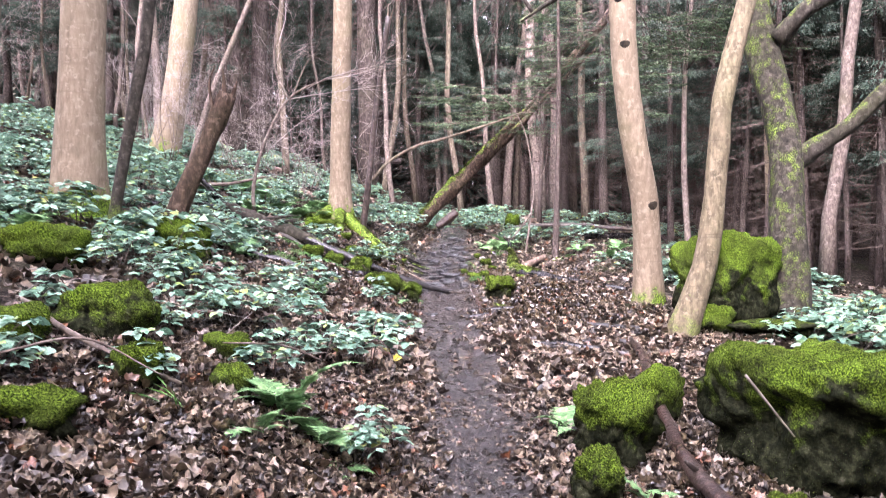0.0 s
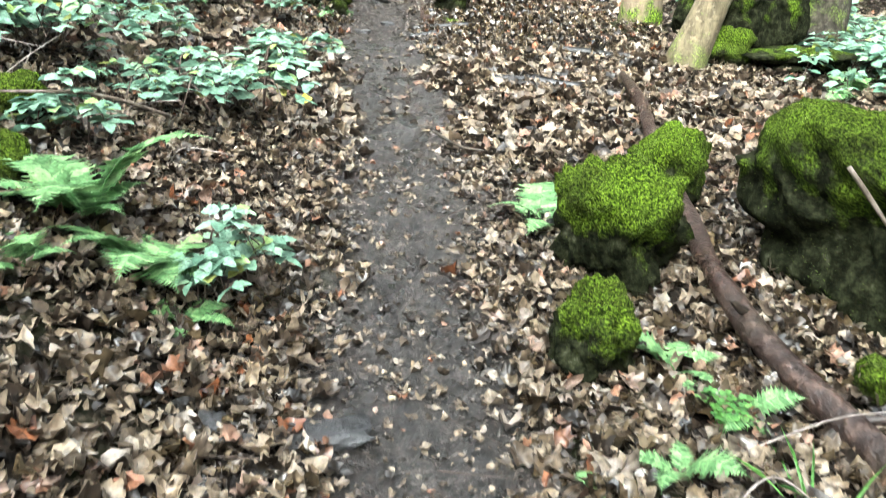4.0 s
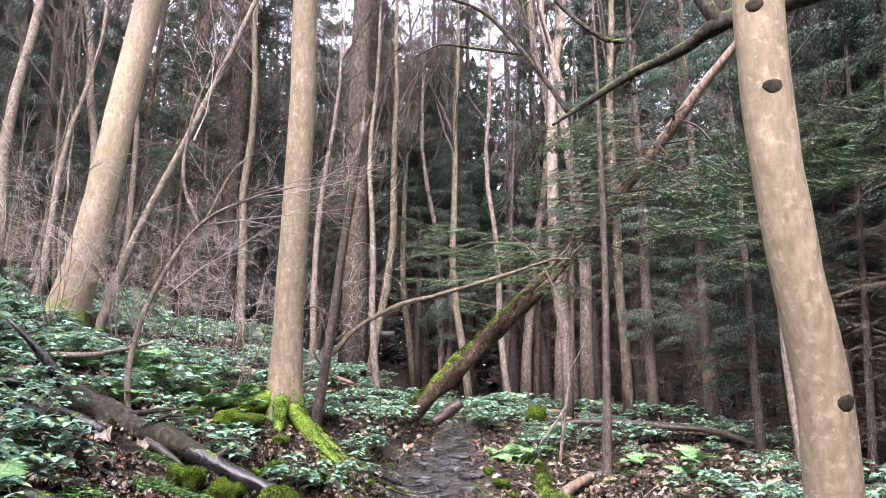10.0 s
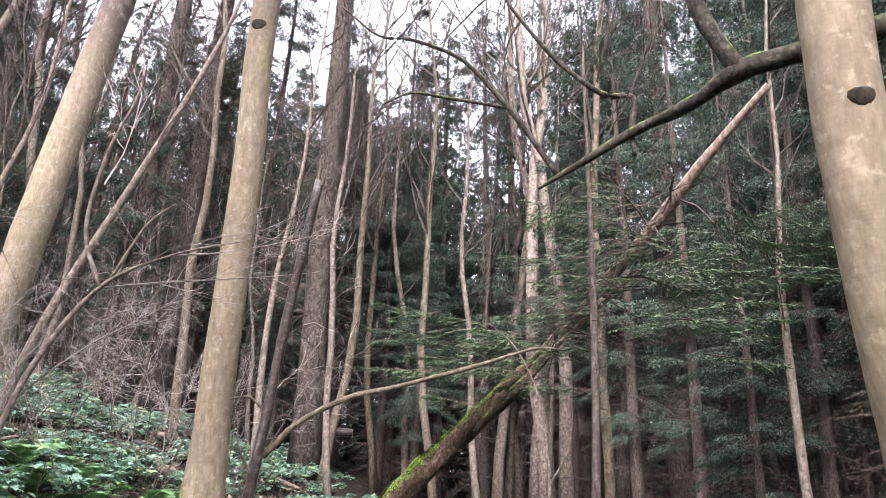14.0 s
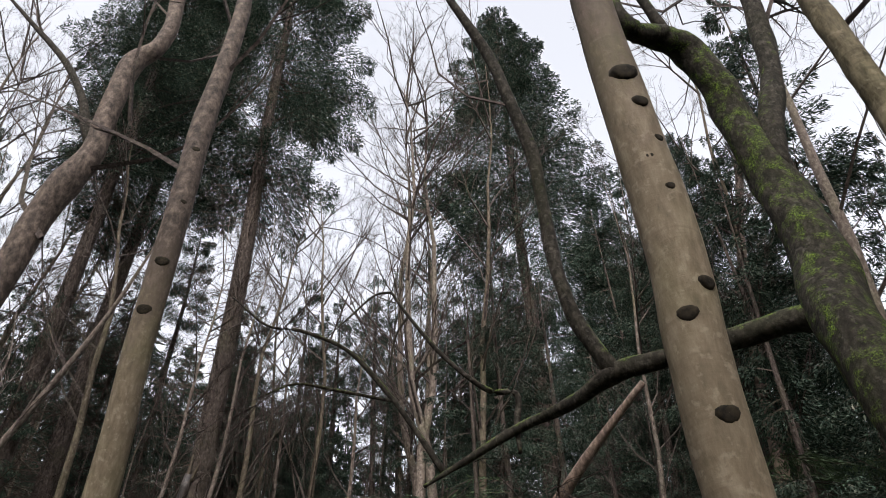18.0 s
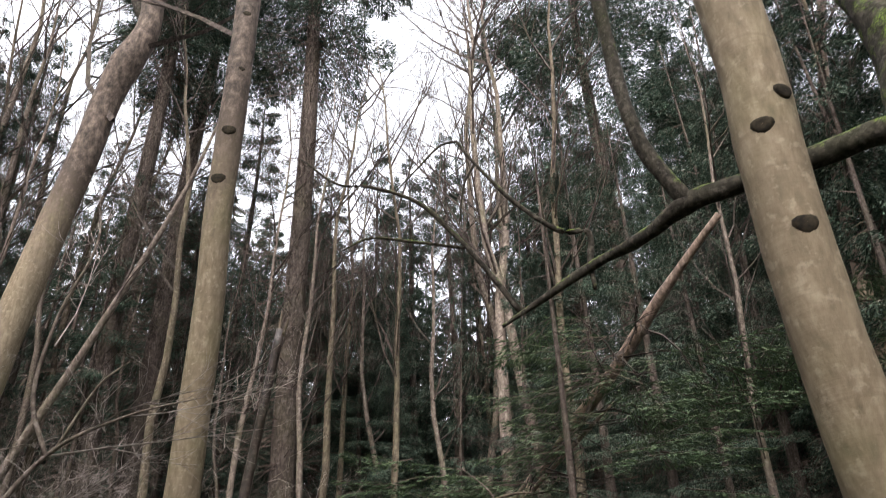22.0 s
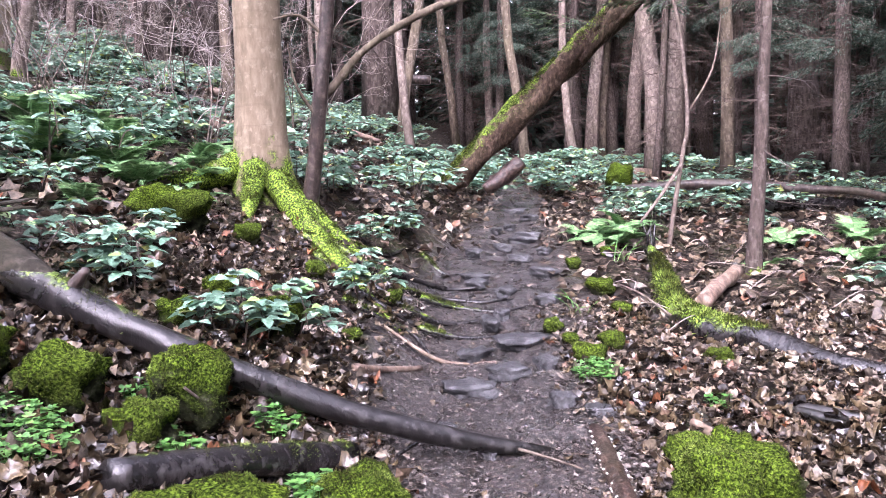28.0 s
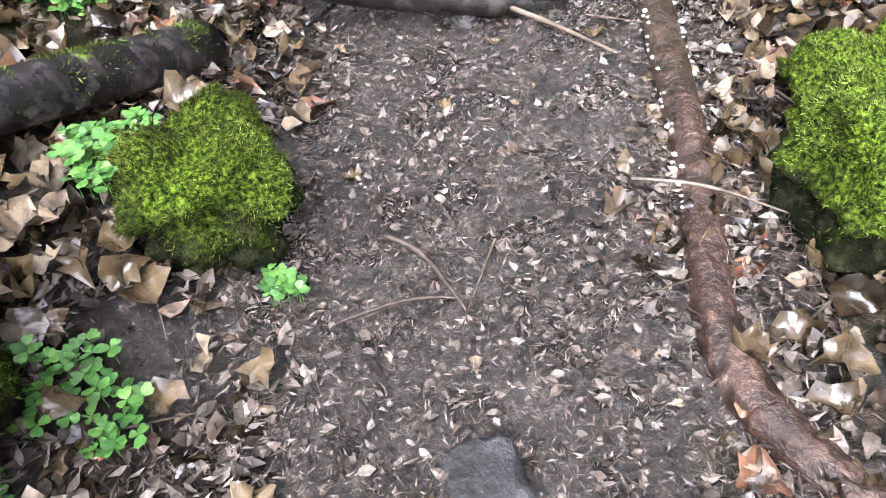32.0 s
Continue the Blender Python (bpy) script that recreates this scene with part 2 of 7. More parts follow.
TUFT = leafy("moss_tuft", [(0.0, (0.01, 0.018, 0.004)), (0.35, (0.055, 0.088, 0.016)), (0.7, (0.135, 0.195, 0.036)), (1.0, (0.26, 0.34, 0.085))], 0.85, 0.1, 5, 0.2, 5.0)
FUNGUS, fn, fl, fb = mat("white_bracket_fungus", 0.6)
fl.new(ramp(fn, fl, tex(fn, fl, "noise", 90, 3), [(0.3, (0.5, 0.46, 0.4)), (0.7, (0.8, 0.78, 0.74))]), fb.inputs["Base Color"])
YELLOW = leafy("yellow_leaf", [(0.0, (0.55, 0.5, 0.05)), (1.0, (0.65, 0.55, 0.08))], 0.4, 0.4, 40, 0.1)
CUTWOOD, cn, cl, cb = mat("cut_wood_end", 0.7)
cl.new(ramp(cn, cl, tex(cn, cl, "noise", 40, 4), [(0.3, (0.3, 0.24, 0.17)), (0.7, (0.5, 0.43, 0.33))]), cb.inputs["Base Color"])

# knots and hollows
KNOT, kn, kl, kb = mat("knot_dark_wood", 0.9)
kl.new(ramp(kn, kl, tex(kn, kl, "noise", 30, 4), [(0.3, (0.005, 0.004, 0.003)), (0.7, (0.026, 0.02, 0.012))]), kb.inputs["Base Color"])

# rock with a moss coat; the near-black stone carries shade under the moss caps
ROCK, rn, rl, rb = mat("mossy_rock", 0.95, 0.02)
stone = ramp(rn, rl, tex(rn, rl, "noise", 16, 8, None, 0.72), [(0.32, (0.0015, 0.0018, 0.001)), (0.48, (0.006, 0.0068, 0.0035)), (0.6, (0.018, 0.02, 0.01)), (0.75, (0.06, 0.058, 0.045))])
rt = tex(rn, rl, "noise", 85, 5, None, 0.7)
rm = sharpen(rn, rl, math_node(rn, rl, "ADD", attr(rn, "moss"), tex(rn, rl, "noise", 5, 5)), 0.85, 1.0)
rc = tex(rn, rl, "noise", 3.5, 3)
# both moss ramps darken where rt is low: hollow shade put into colour
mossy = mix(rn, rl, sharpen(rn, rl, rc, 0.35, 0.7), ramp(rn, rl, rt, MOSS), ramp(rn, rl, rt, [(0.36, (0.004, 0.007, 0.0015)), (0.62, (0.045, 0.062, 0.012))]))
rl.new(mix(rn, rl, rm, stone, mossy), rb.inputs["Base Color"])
bump(rn, rl, rb, math_node(rn, rl, "ADD", tex(rn, rl, "noise", 14, 6), math_node(rn, rl, "MULTIPLY", rt, rm)), 0.03)

# wet path stone
SLAB, sn, sl, sb = mat("wet_path_stone", 0.4, 0.3)
sl.new(ramp(sn, sl, tex(sn, sl, "noise", 8, 6), [(0.3, (0.009, 0.009, 0.009)), (0.5, (0.032, 0.032, 0.033)), (0.72, (0.11, 0.112, 0.115))]), sb.inputs["Base Color"])
bump(sn, sl, sb, tex(sn, sl, "noise", 11, 9, None, 0.7), 0.04)

# forest floor: rotten litter, and trodden wet mud where the mesh's mud value asks for it
FLOOR, gn, gl, gb = mat("forest_floor", 0.85)
g_fine, g_big = tex(gn, gl, "noise", 34, 6), tex(gn, gl, "noise", 1.3, 4)
g_chip = gn.new("ShaderNodeTexVoronoi")
g_chip.inputs["Scale"].default_value = 22
gc = gn.new("ShaderNodeTexCoord")
gl.new(gc.outputs["Object"], g_chip.inputs["Vector"])
chips = ramp(gn, gl, g_chip.outputs["Color"], [(0.15, (0.007, 0.005, 0.0035)), (0.45, (0.028, 0.02, 0.014)), (0.7, (0.075, 0.057, 0.042)), (0.9, (0.16, 0.128, 0.1))])
# soil darkened to near black to deepen the shade in gaps between leaves
soil = ramp(gn, gl, g_fine, [(0.3, (0.004, 0.003, 0.0022)), (0.6, (0.016, 0.012, 0.009)), (0.8, (0.045, 0.034, 0.026))])
litter = mix(gn, gl, sharpen(gn, gl, g_fine, 0.4, 0.6), soil, chips)
litter = mix(gn, gl, math_node(gn, gl, "MULTIPLY", sharpen(gn, gl, g_big, 0.5, 0.75), 0.5), litter, (0.05, 0.07, 0.02))
mud_col = ramp(gn, gl, tex(gn, gl, "noise", 38, 8, None, 0.78), [(0.32, (0.003, 0.0026, 0.0022)), (0.44, (0.014, 0.0115, 0.01)), (0.55, (0.062, 0.052, 0.046)), (0.68, (0.19, 0.17, 0.158))])
mud_col = mix(gn, gl, sharpen(gn, gl, tex(gn, gl, "noise", 4.5, 6, None, 0.7), 0.42, 0.6), mix(gn, gl, 1.0, mud_col, (0.55, 0.51, 0.49), "MULTIPLY"), mud_col)
mudm = sharpen(gn, gl, math_node(gn, gl, "ADD", attr(gn, "mud"), math_node(gn, gl, "MULTIPLY", math_node(gn, gl, "SUBTRACT", tex(gn, gl, "noise", 5, 7, None, 0.7), 0.5), 1.9)), 0.3, 0.6)
mud_col = mix(gn, gl, 1.0, mud_col, ramp(gn, gl, tex(gn, gl, "noise", 15, 5, (1.0, 0.8, 1.0), 0.65), [(0.36, (0.3, 0.28, 0.27)), (0.5, (0.85, 0.84, 0.83)), (0.64, (1.35, 1.32, 1.3))]), "MULTIPLY")
gl.new(mix(gn, gl, mudm, litter, mud_col), gb.inputs["Base Color"])
wetness = math_node(gn, gl, "MULTIPLY", mudm, sharpen(gn, gl, tex(gn, gl, "noise", 6, 4), 0.3, 0.6))
gl.new(ramp(gn, gl, wetness, [(0.0, (0.85,) * 3), (1.0, (0.14,) * 3)]), gb.inputs["Roughness"])
gl.new(ramp(gn, gl, mudm, [(0.0, (0.1,) * 3), (1.0, (0.6,) * 3)]), gb.inputs["Specular IOR Level"])
bump(gn, gl, gb, math_node(gn, gl, "ADD", math_node(gn, gl, "MULTIPLY", tex(gn, gl, "noise", 13, 6, None, 0.7), 2.5), math_node(gn, gl, "ADD", math_node(gn, gl, "MULTIPLY", g_fine, 1.6), math_node(gn, gl, "MULTIPLY", tex(gn, gl, "noise", 110, 5, None, 0.7), 1.3))), 0.03)
gl.new(math_node(gn, gl, "MULTIPLY", wetness, 1.0), gb.inputs["Coat Weight"])
gb.inputs["Coat Roughness"].default_value = 0.12
gwet = gn.new("ShaderNodeBump")
gwet.inputs["Distance"].default_value = 0.03
gl.new(tex(gn, gl, "noise", 46, 5, (1.0, 0.7, 1.0), 0.65), gwet.inputs["Height"])
gl.new(gwet.outputs[0], gb.inputs["Coat Normal"])

# ---- the lie of the land (plan units of PLAN metres) ----
_y = np.arange(-160, 260, 0.25)
_p = np.interp(_y, [-160, -40, -10, 0, 5, 7, 9, 12, 15, 17, 20, 26, 34, 60, 120, 260], [-9, -2.5, -0.9, -0.42, -0.36, -0.18, 0.06, 0.37, 0.62, 0.87, 1.3, 2.15, 3.2, 5.6, 9, 12])
_k = np.exp(-0.5 * (np.arange(-12, 13) * 0.25 / 1.0) ** 2)
_p = np.convolve(np.pad(_p, 12, mode="edge"), _k / _k.sum(), mode="valid")


def path_x(y):
    """The middle of the trodden path."""
    return np.interp(y, [-10, 0, 4, 8, 12, 15, 17, 20, 23, 26, 30, 40], [0.3, 0.35, 0.3, 0.32, 0.1, 0.0, -0.1, -0.05, 0.15, 0.45, -0.3, -2])


def path_half(y):
    return np.interp(y, [-10, 5, 9, 12, 15, 18, 22, 26, 30, 34], [0.42, 0.4, 0.44, 0.52, 0.7, 0.75, 0.6, 0.4, 0.25, 0.0])


def ground_z(x, y, rough=True):
    """Height of the ground; works on numbers and arrays."""
    x, y = np.asarray(x, float), np.asarray(y, float)
    z = np.interp(y, _y, _p)
    d = np.maximum(0, -x - 0.6)
    z = z + 0.28 * np.minimum(d, 12) + 0.2 * np.maximum(0, d - 12) + 0.42 * (1 - np.exp(-d))
    d = np.maximum(0, x - 1.0)
    z = z - 0.025 * np.minimum(d, 5) - 0.075 * np.clip(d - 5, 0, 20)
    z = z + 0.24 * np.exp(-((x - 3.7) ** 2 + (y - 13.3) ** 2) / 2.2)
    if rough:
        off = np.abs(x - path_x(y)) / np.maximum(path_half(y), 0.05)
        calm = np.clip((off - 0.7) / 1.5, 0.12, 1)
        z = z + calm * (0.05 * np.sin(1.7 * x + 0.6 * y) * np.sin(1.3 * y - 0.4 * x) + 0.03 * np.sin(4.1 * x + 1.0) * np.sin(3.7 * y + 0.8 * x) + 0.014 * np.sin(11.3 * x + 2.0 * y) * np.sin(9.1 * y - 3.0 * x))
        z = z - 0.05 * np.clip(1.2 - off, 0, 1)
        z = z + 0.011 * np.clip(1.3 - off, 0, 1) * np.sin(17 * x + 2.3 * np.sin(5.1 * y)) * np.sin(13 * y + 1.9 * np.sin(6.3 * x + y))
        z = z + 0.016 * np.clip(1.2 - off, 0, 1) * np.clip((11 - y) / 2, 0, 1) * np.sin(9 * x + 3 * np.sin(2.2 * y)) * np.sin(6.5 * y + 2 * np.sin(4 * x + 1.7 * y))
        z = z - 0.16 * np.exp(-((x + 1.45) ** 2 + (y - 14.95) ** 2) / 0.3)
        z = z + 0.008 * np.sin(23 * x + 3 * np.sin(7 * y)) * np.sin(19 * y + 2 * np.sin(9 * x))
        z = z + 0.007 * np.clip(1.5 - off, 0, 1) * (1 - 2 * np.abs(np.sin(41 * x + 2.5 * np.sin(29 * y) + 9 * np.sin(1.9 * y)) * np.sin(37 * y + 2.5 * np.sin(33 * x) + 7 * np.sin(2.3 * x))))
    return z


def gz(x, y):
    return float(ground_z(x, y))


# ---- mesh tools ----
class Soup:
    """Gathers vertices and faces of one mesh."""

    def __init__(self):
        self.v, self.f, self.n, self.moss, self.second = [], [], 0, [], None

    def add(self, v, f, moss=0.0):
        v = np.asarray(v, float).reshape(-1, 3)
        self.v.append(v)
        self.f.append(np.asarray(f, int) + self.n)
        self.moss.append(np.broadcast_to(np.asarray(moss, float), (len(v),)))
        self.n += len(v)
        return self

    def then(self, material):
        """The faces added from here on take a second material."""
        self.second = (sum(len(f) for f in self.f), material)

    def mesh(self, name, material, origin=(0, 0, 0), smooth=True, attribute="moss"):
        me = bpy.data.meshes.new(name)
        v = (np.concatenate(self.v) - np.asarray(origin, float)) * PLAN
        sizes = np.concatenate([np.full(len(f), f.shape[1]) for f in self.f])
        loops = np.concatenate([f.ravel() for f in self.f])
        me.vertices.add(len(v))
        me.vertices.foreach_set("co", v.astype(np.float32).ravel())
        me.loops.add(len(loops))
        me.loops.foreach_set("vertex_index", loops.astype(np.int32))
        me.polygons.add(len(sizes))
        me.polygons.foreach_set("loop_start", np.concatenate([[0], np.cumsum(sizes)[:-1]]).astype(np.int32))
        me.polygons.foreach_set("use_smooth", np.full(len(sizes), smooth))
        a = me.attributes.new(attribute, "FLOAT", "POINT")
        a.data.foreach_set("value", np.concatenate(self.moss).astype(np.float32))
        me.update(calc_edges=True)
        me.validate()
        me.materials.append(material)
        if self.second:
            me.materials.append(self.second[1])
            me.polygons.foreach_set("material_index", (np.arange(len(sizes)) >= self.second[0]).astype(np.int32))
        return me


def thing(name, at, label, category, group="", turn=0.0):
    e = new(name)
    e.empty_display_size = 0.2
    e.matrix_basis = pose(*[PLAN * float(c) for c in at], 0, 0, turn)
    return tagged(e, label, category, group)


def part(name, me, parent, label="", kind=""):
    ob = new(name, me)
    ob.parent = parent
    return tagged(ob, label, kind=kind)


def unit(v):
    return v / np.maximum(np.linalg.norm(v, axis=-1, keepdims=True), 1e-9)


def bend(points, steps):
    """A smooth curve through the points, in steps per span."""
    p = np.asarray(points, float)
    p = np.vstack([2 * p[0] - p[1], p, 2 * p[-1] - p[-2]])
    out = []
    for i in range(1, len(p) - 2):
        a, b, c, d = p[i - 1 : i + 3]
        for t in np.arange(steps) / steps:
            out.append(0.5 * (2 * b + (c - a) * t + (2 * a - 5 * b + 4 * c - d) * t**2 + (3 * b - a - 3 * c + d) * t**3))
    out.append(p[-2])
    return np.array(out)


def tube(soup, pts, radii, sides=8, rough=0.0, moss=0.0, rng=None, caps=True, flute=0.0, seed=0.0, crest=0.0):
    """A limb along pts. rough: uneven radius; flute: buttress lobes at the foot; crest: moss keeps to the upper side."""
    pts, n = np.asarray(pts, float), len(pts)
    radii = np.broadcast_to(np.asarray(radii, float), (n,))
    tan = unit(np.gradient(pts, axis=0))
    ref = np.array([1.0, 0, 0]) if abs(tan[0, 0]) < 0.8 else np.array([0, 1.0, 0])
    s1 = unit(np.cross(tan, ref))
    s2 = np.cross(tan, s1)
    ang = np.arange(sides) * 2 * np.pi / sides
    r = np.repeat(radii[:, None], sides, 1)
    if rough:
        k = np.arange(n)[:, None] * 0.7
        r = r * (1 + rough * (np.sin(2 * ang + k + seed) * 0.5 + np.sin(3 * ang - 1.3 * k + 2 * seed) * 0.35 + np.sin(5 * ang + 2.1 * k + seed * 3) * 0.25))
    if flute:
        run = np.concatenate([[0], np.cumsum(np.linalg.norm(np.diff(pts, axis=0), axis=1))])
        w = np.exp(-run[:, None] / 0.38)
        r = r * (1 + flute * w * (0.5 + 0.5 * np.cos(4 * ang + seed)) + 0.35 * flute * w)
    v = pts[:, None] + r[..., None] * (np.cos(ang)[None, :, None] * s1[:, None] + np.sin(ang)[None, :, None] * s2[:, None])
    i, j = np.meshgrid(np.arange(n - 1), np.arange(sides), indexing="ij")
    j2 = (j + 1) % sides
    f = np.stack([i * sides + j, i * sides + j2, (i + 1) * sides + j2, (i + 1) * sides + j], -1).reshape(-1, 4)
    m = np.repeat(np.broadcast_to(np.asarray(moss, float), (n,)), sides)
    if crest:
        m = m + crest * (((v - pts[:, None])[..., 2] / np.maximum(r, 1e-6)).ravel() - 0.35)
    base = soup.n
    soup.add(v.reshape(-1, 3), f[:, ::-1], m)
    if caps:
        for row in (0, n - 1):
            c = soup.n
            soup.add(pts[row : row + 1], np.zeros((0, 3), int), m[row * sides : row * sides + 1])
            a = base + row * sides + np.arange(sides)
            b2 = np.roll(a, -1)
            tri = np.stack([np.full(sides, c), b2, a] if row else [np.full(sides, c), a, b2], -1)
            soup.f.append(tri)
    return v


def prisms(soup, a, b, ra, rb, moss=0.0):
    """Many thin three-sided sticks from a to b."""
    a, b = np.asarray(a, float), np.asarray(b, float)
    n = len(a)
    if not n:
        return
    t = unit(b - a)
    ref = np.where(np.abs(t[:, 2:3]) < 0.9, [[0, 0, 1.0]], [[1.0, 0, 0]])
    s1 = unit(np.cross(t, ref))
    s2 = np.cross(t, s1)
    ra, rb = np.broadcast_to(ra, (n,))[:, None], np.broadcast_to(rb, (n,))[:, None]
    ring = [s1 * math.cos(q) + s2 * math.sin(q) for q in (0, 2.094, 4.189)]
    v = np.stack([a + ra * c for c in ring] + [b + rb * c for c in ring], 1)
    f = (np.arange(n) * 6)[:, None, None] + np.array([[0, 1, 4, 3], [1, 2, 5, 4], [2, 0, 3, 5]])[None]
    soup.add(v.reshape(-1, 3), f.reshape(-1, 4), moss)


def twiggery(soup, start, way, length, radius, levels, rng, kids=5, spread=0.7, up=0.15, wobble=0.25, segs=4):
    """Bare branching: each limb a bent run of sticks, its children set along it."""
    start, way, length, radius = np.asarray(start, float), unit(np.asarray(way, float)), np.asarray(length, float), np.asarray(radius, float)
    for level in range(levels):
        n = len(start)
        p, d, pts = start.copy(), way.copy(), [start.copy()]
        for s in range(segs):
            d = unit(d + wobble * rng.normal(size=(n, 3)) * 0.6 + np.array([0, 0, up]))
            q = p + d * (length / segs)[:, None]
            prisms(soup, p, q, radius * (1 - 0.75 * s / segs), radius * (1 - 0.75 * (s + 1) / segs))
            p = q
            pts.append(q.copy())
        if level == levels - 1:
            break
        pts = np.array(pts)
        who = np.repeat(np.arange(n), kids)
        u = rng.uniform(0.25, 0.99, len(who)) * segs
        k = np.minimum(u.astype(int), segs - 1)
        fr = (u - k)[:, None]
        start = pts[k, who] * (1 - fr) + pts[k + 1, who] * fr
        along = unit(pts[k + 1, who] - pts[k, who])
        side = unit(np.cross(along, rng.normal(size=along.shape)))
        way = unit(along + spread * side * rng.uniform(0.6, 1.4, (len(who), 1)))
        length = length[who] * rng.uniform(0.3, 0.6, len(who)) * (1.15 - 0.5 * u / segs)
        radius = np.maximum(radius[who] * (1 - 0.7 * u / segs) * 0.55, 0.003)


def leaves(soup, at, ahead, up, size, shape, fold=0.2, curl=0.2, crumple=None, rich=False):
    """Many leaves: shape is an outline of (along, across) pairs, folded along the middle and curled at the tip."""
    n, o = len(at), np.asarray(shape, float)
    k = len(o)
    ahead = unit(ahead)
    side = unit(np.cross(ahead, up))
    nrm = np.cross(side, ahead)
    size = np.broadcast_to(size, (n,))[:, None, None]
    fold, curl = np.broadcast_to(fold, (n,))[:, None, None], np.broadcast_to(curl, (n,))[:, None, None]
    pts = np.vstack([[[0.45, 0.0]], o, 0.55 * o + [0.2, 0]]) if rich else np.vstack([[[0.45, 0.0]], o])
    x, y = pts[None, :, 0:1], pts[None, :, 1:2]
    h = fold * np.abs(y) + curl * (x - 0.4) ** 2
    if crumple is not None:
        h = h + crumple.normal(size=(n, len(pts), 1)) * (0.07 if rich else 0.11)
    if rich:
        y = y * crumple.uniform(0.6, 1.1, (n, 1, 1))
        x = x + crumple.normal(size=(n, len(pts), 1)) * 0.035
        y = y + crumple.normal(size=(n, len(pts), 1)) * 0.035
        h = h + 0.14 * np.sin(9 * x + crumple.uniform(0, 6, (n, 1, 1))) * np.cos(8 * y + crumple.uniform(0, 6, (n, 1, 1)))
    v = at[:, None] + size * (x * ahead[:, None] + y * side[:, None] + h * nrm[:, None])
    if k == 4:
        soup.add(v[:, 1:].reshape(-1, 3), (np.arange(n) * 4)[:, None] + np.arange(4)[None])
        return
    ring = np.arange(k) + 1
    if rich:
        inner = ring + k
        quad = np.stack([inner, ring, np.roll(ring, -1), np.roll(inner, -1)], -1)
        first = (np.arange(n) * (2 * k + 1))[:, None, None]
        soup.add(v.reshape(-1, 3), (first + np.stack([np.zeros(k, int), inner, np.roll(inner, -1)], -1)[None]).reshape(-1, 3))
        soup.f.append((first + quad[None]).reshape(-1, 4) + soup.n - n * (2 * k + 1))
        return
    tri = np.stack([np.zeros(k, int), ring, np.roll(ring, -1)], -1)
    f = (np.arange(n) * (k + 1))[:, None, None] + tri[None]
    soup.add(v.reshape(-1, 3), f.reshape(-1, 3))


OVAL = [(0, 0), (0.25, -0.24), (0.6, -0.26), (1, 0), (0.6, 0.26), (0.25, 0.24)]
PALM = [(0, 0), (0.1, -0.34), (0.3, -0.46), (0.44, -0.36), (0.62, -0.4), (0.72, -0.22), (1.0, 0.02), (0.74, 0.2), (0.64, 0.38), (0.46, 0.33), (0.3, 0.48), (0.1, 0.3)]
MAPLE = [(0, 0), (0.03, -0.26), (0.2, -0.3), (0.3, -0.5), (0.5, -0.36), (0.68, -0.38), (0.74, -0.22), (1.0, -0.04), (0.97, 0.06), (0.76, 0.2), (0.7, 0.36), (0.52, 0.33), (0.33, 0.5), (0.2, 0.27), (0.04, 0.3)]
BROADLEAF = [(0, 0), (0.08, -0.2), (0.25, -0.33), (0.45, -0.36), (0.68, -0.28), (0.86, -0.14), (1, 0), (0.87, 0.15), (0.68, 0.27), (0.45, 0.37), (0.25, 0.32), (0.08, 0.2)]
BROADSPEAR = [(0, 0), (0.4, -0.12), (1, 0), (0.4, 0.12)]
SPEAR = [(0, 0), (0.4, -0.1), (1, 0), (0.4, 0.1)]

# ---- ground: one sheet, finest along the path ----
def spaced(stops):
    out = []
    for a, b, step in stops:
        out.extend(np.arange(a, b - 1e-6, step))
    return np.array(out + [stops[-1][1]])


gxs = spaced([(-260, -40, 10), (-40, -12, 1.4), (-12, -5, 0.35), (-5, -2.5, 0.14), (-2.5, -0.9, 0.06), (-0.9, 0.95, 0.025), (0.95, 2.6, 0.06), (2.6, 6, 0.16), (6, 14, 0.5), (14, 40, 2), (40, 260, 10)])
gys = spaced([(-160, -20, 8), (-20, 0, 1), (0, 2.5, 0.1), (2.5, 7, 0.035), (7, 8, 0.06), (8, 12.5, 0.1), (12.5, 13.2, 0.055), (13.2, 16, 0.025), (16, 19, 0.055), (19, 27, 0.14), (27, 44, 0.6), (44, 100, 3), (100, 260, 10)])
gx, gy = np.meshgrid(gxs, gys, indexing="ij")
g_soup = Soup()
gi, gj = np.meshgrid(np.arange(len(gxs) - 1), np.arange(len(gys) - 1), indexing="ij")
gm = len(gys)
g_soup.add(np.stack([gx, gy, ground_z(gx, gy)], -1), np.stack([gi * gm + gj, (gi + 1) * gm + gj, (gi + 1) * gm + gj + 1, gi * gm + gj + 1], -1).reshape(-1, 4),
           np.clip(1.25 - 0.62 * np.abs(gx - path_x(gy)) / np.maximum(path_half(gy), 0.02), 0, 1).ravel())
ground = tagged(new("ground", g_soup.mesh("ground", FLOOR, attribute="mud")), "leaf-strewn woodland floor with a trodden muddy path", "ground", kind="structure")

# ---- trees ----


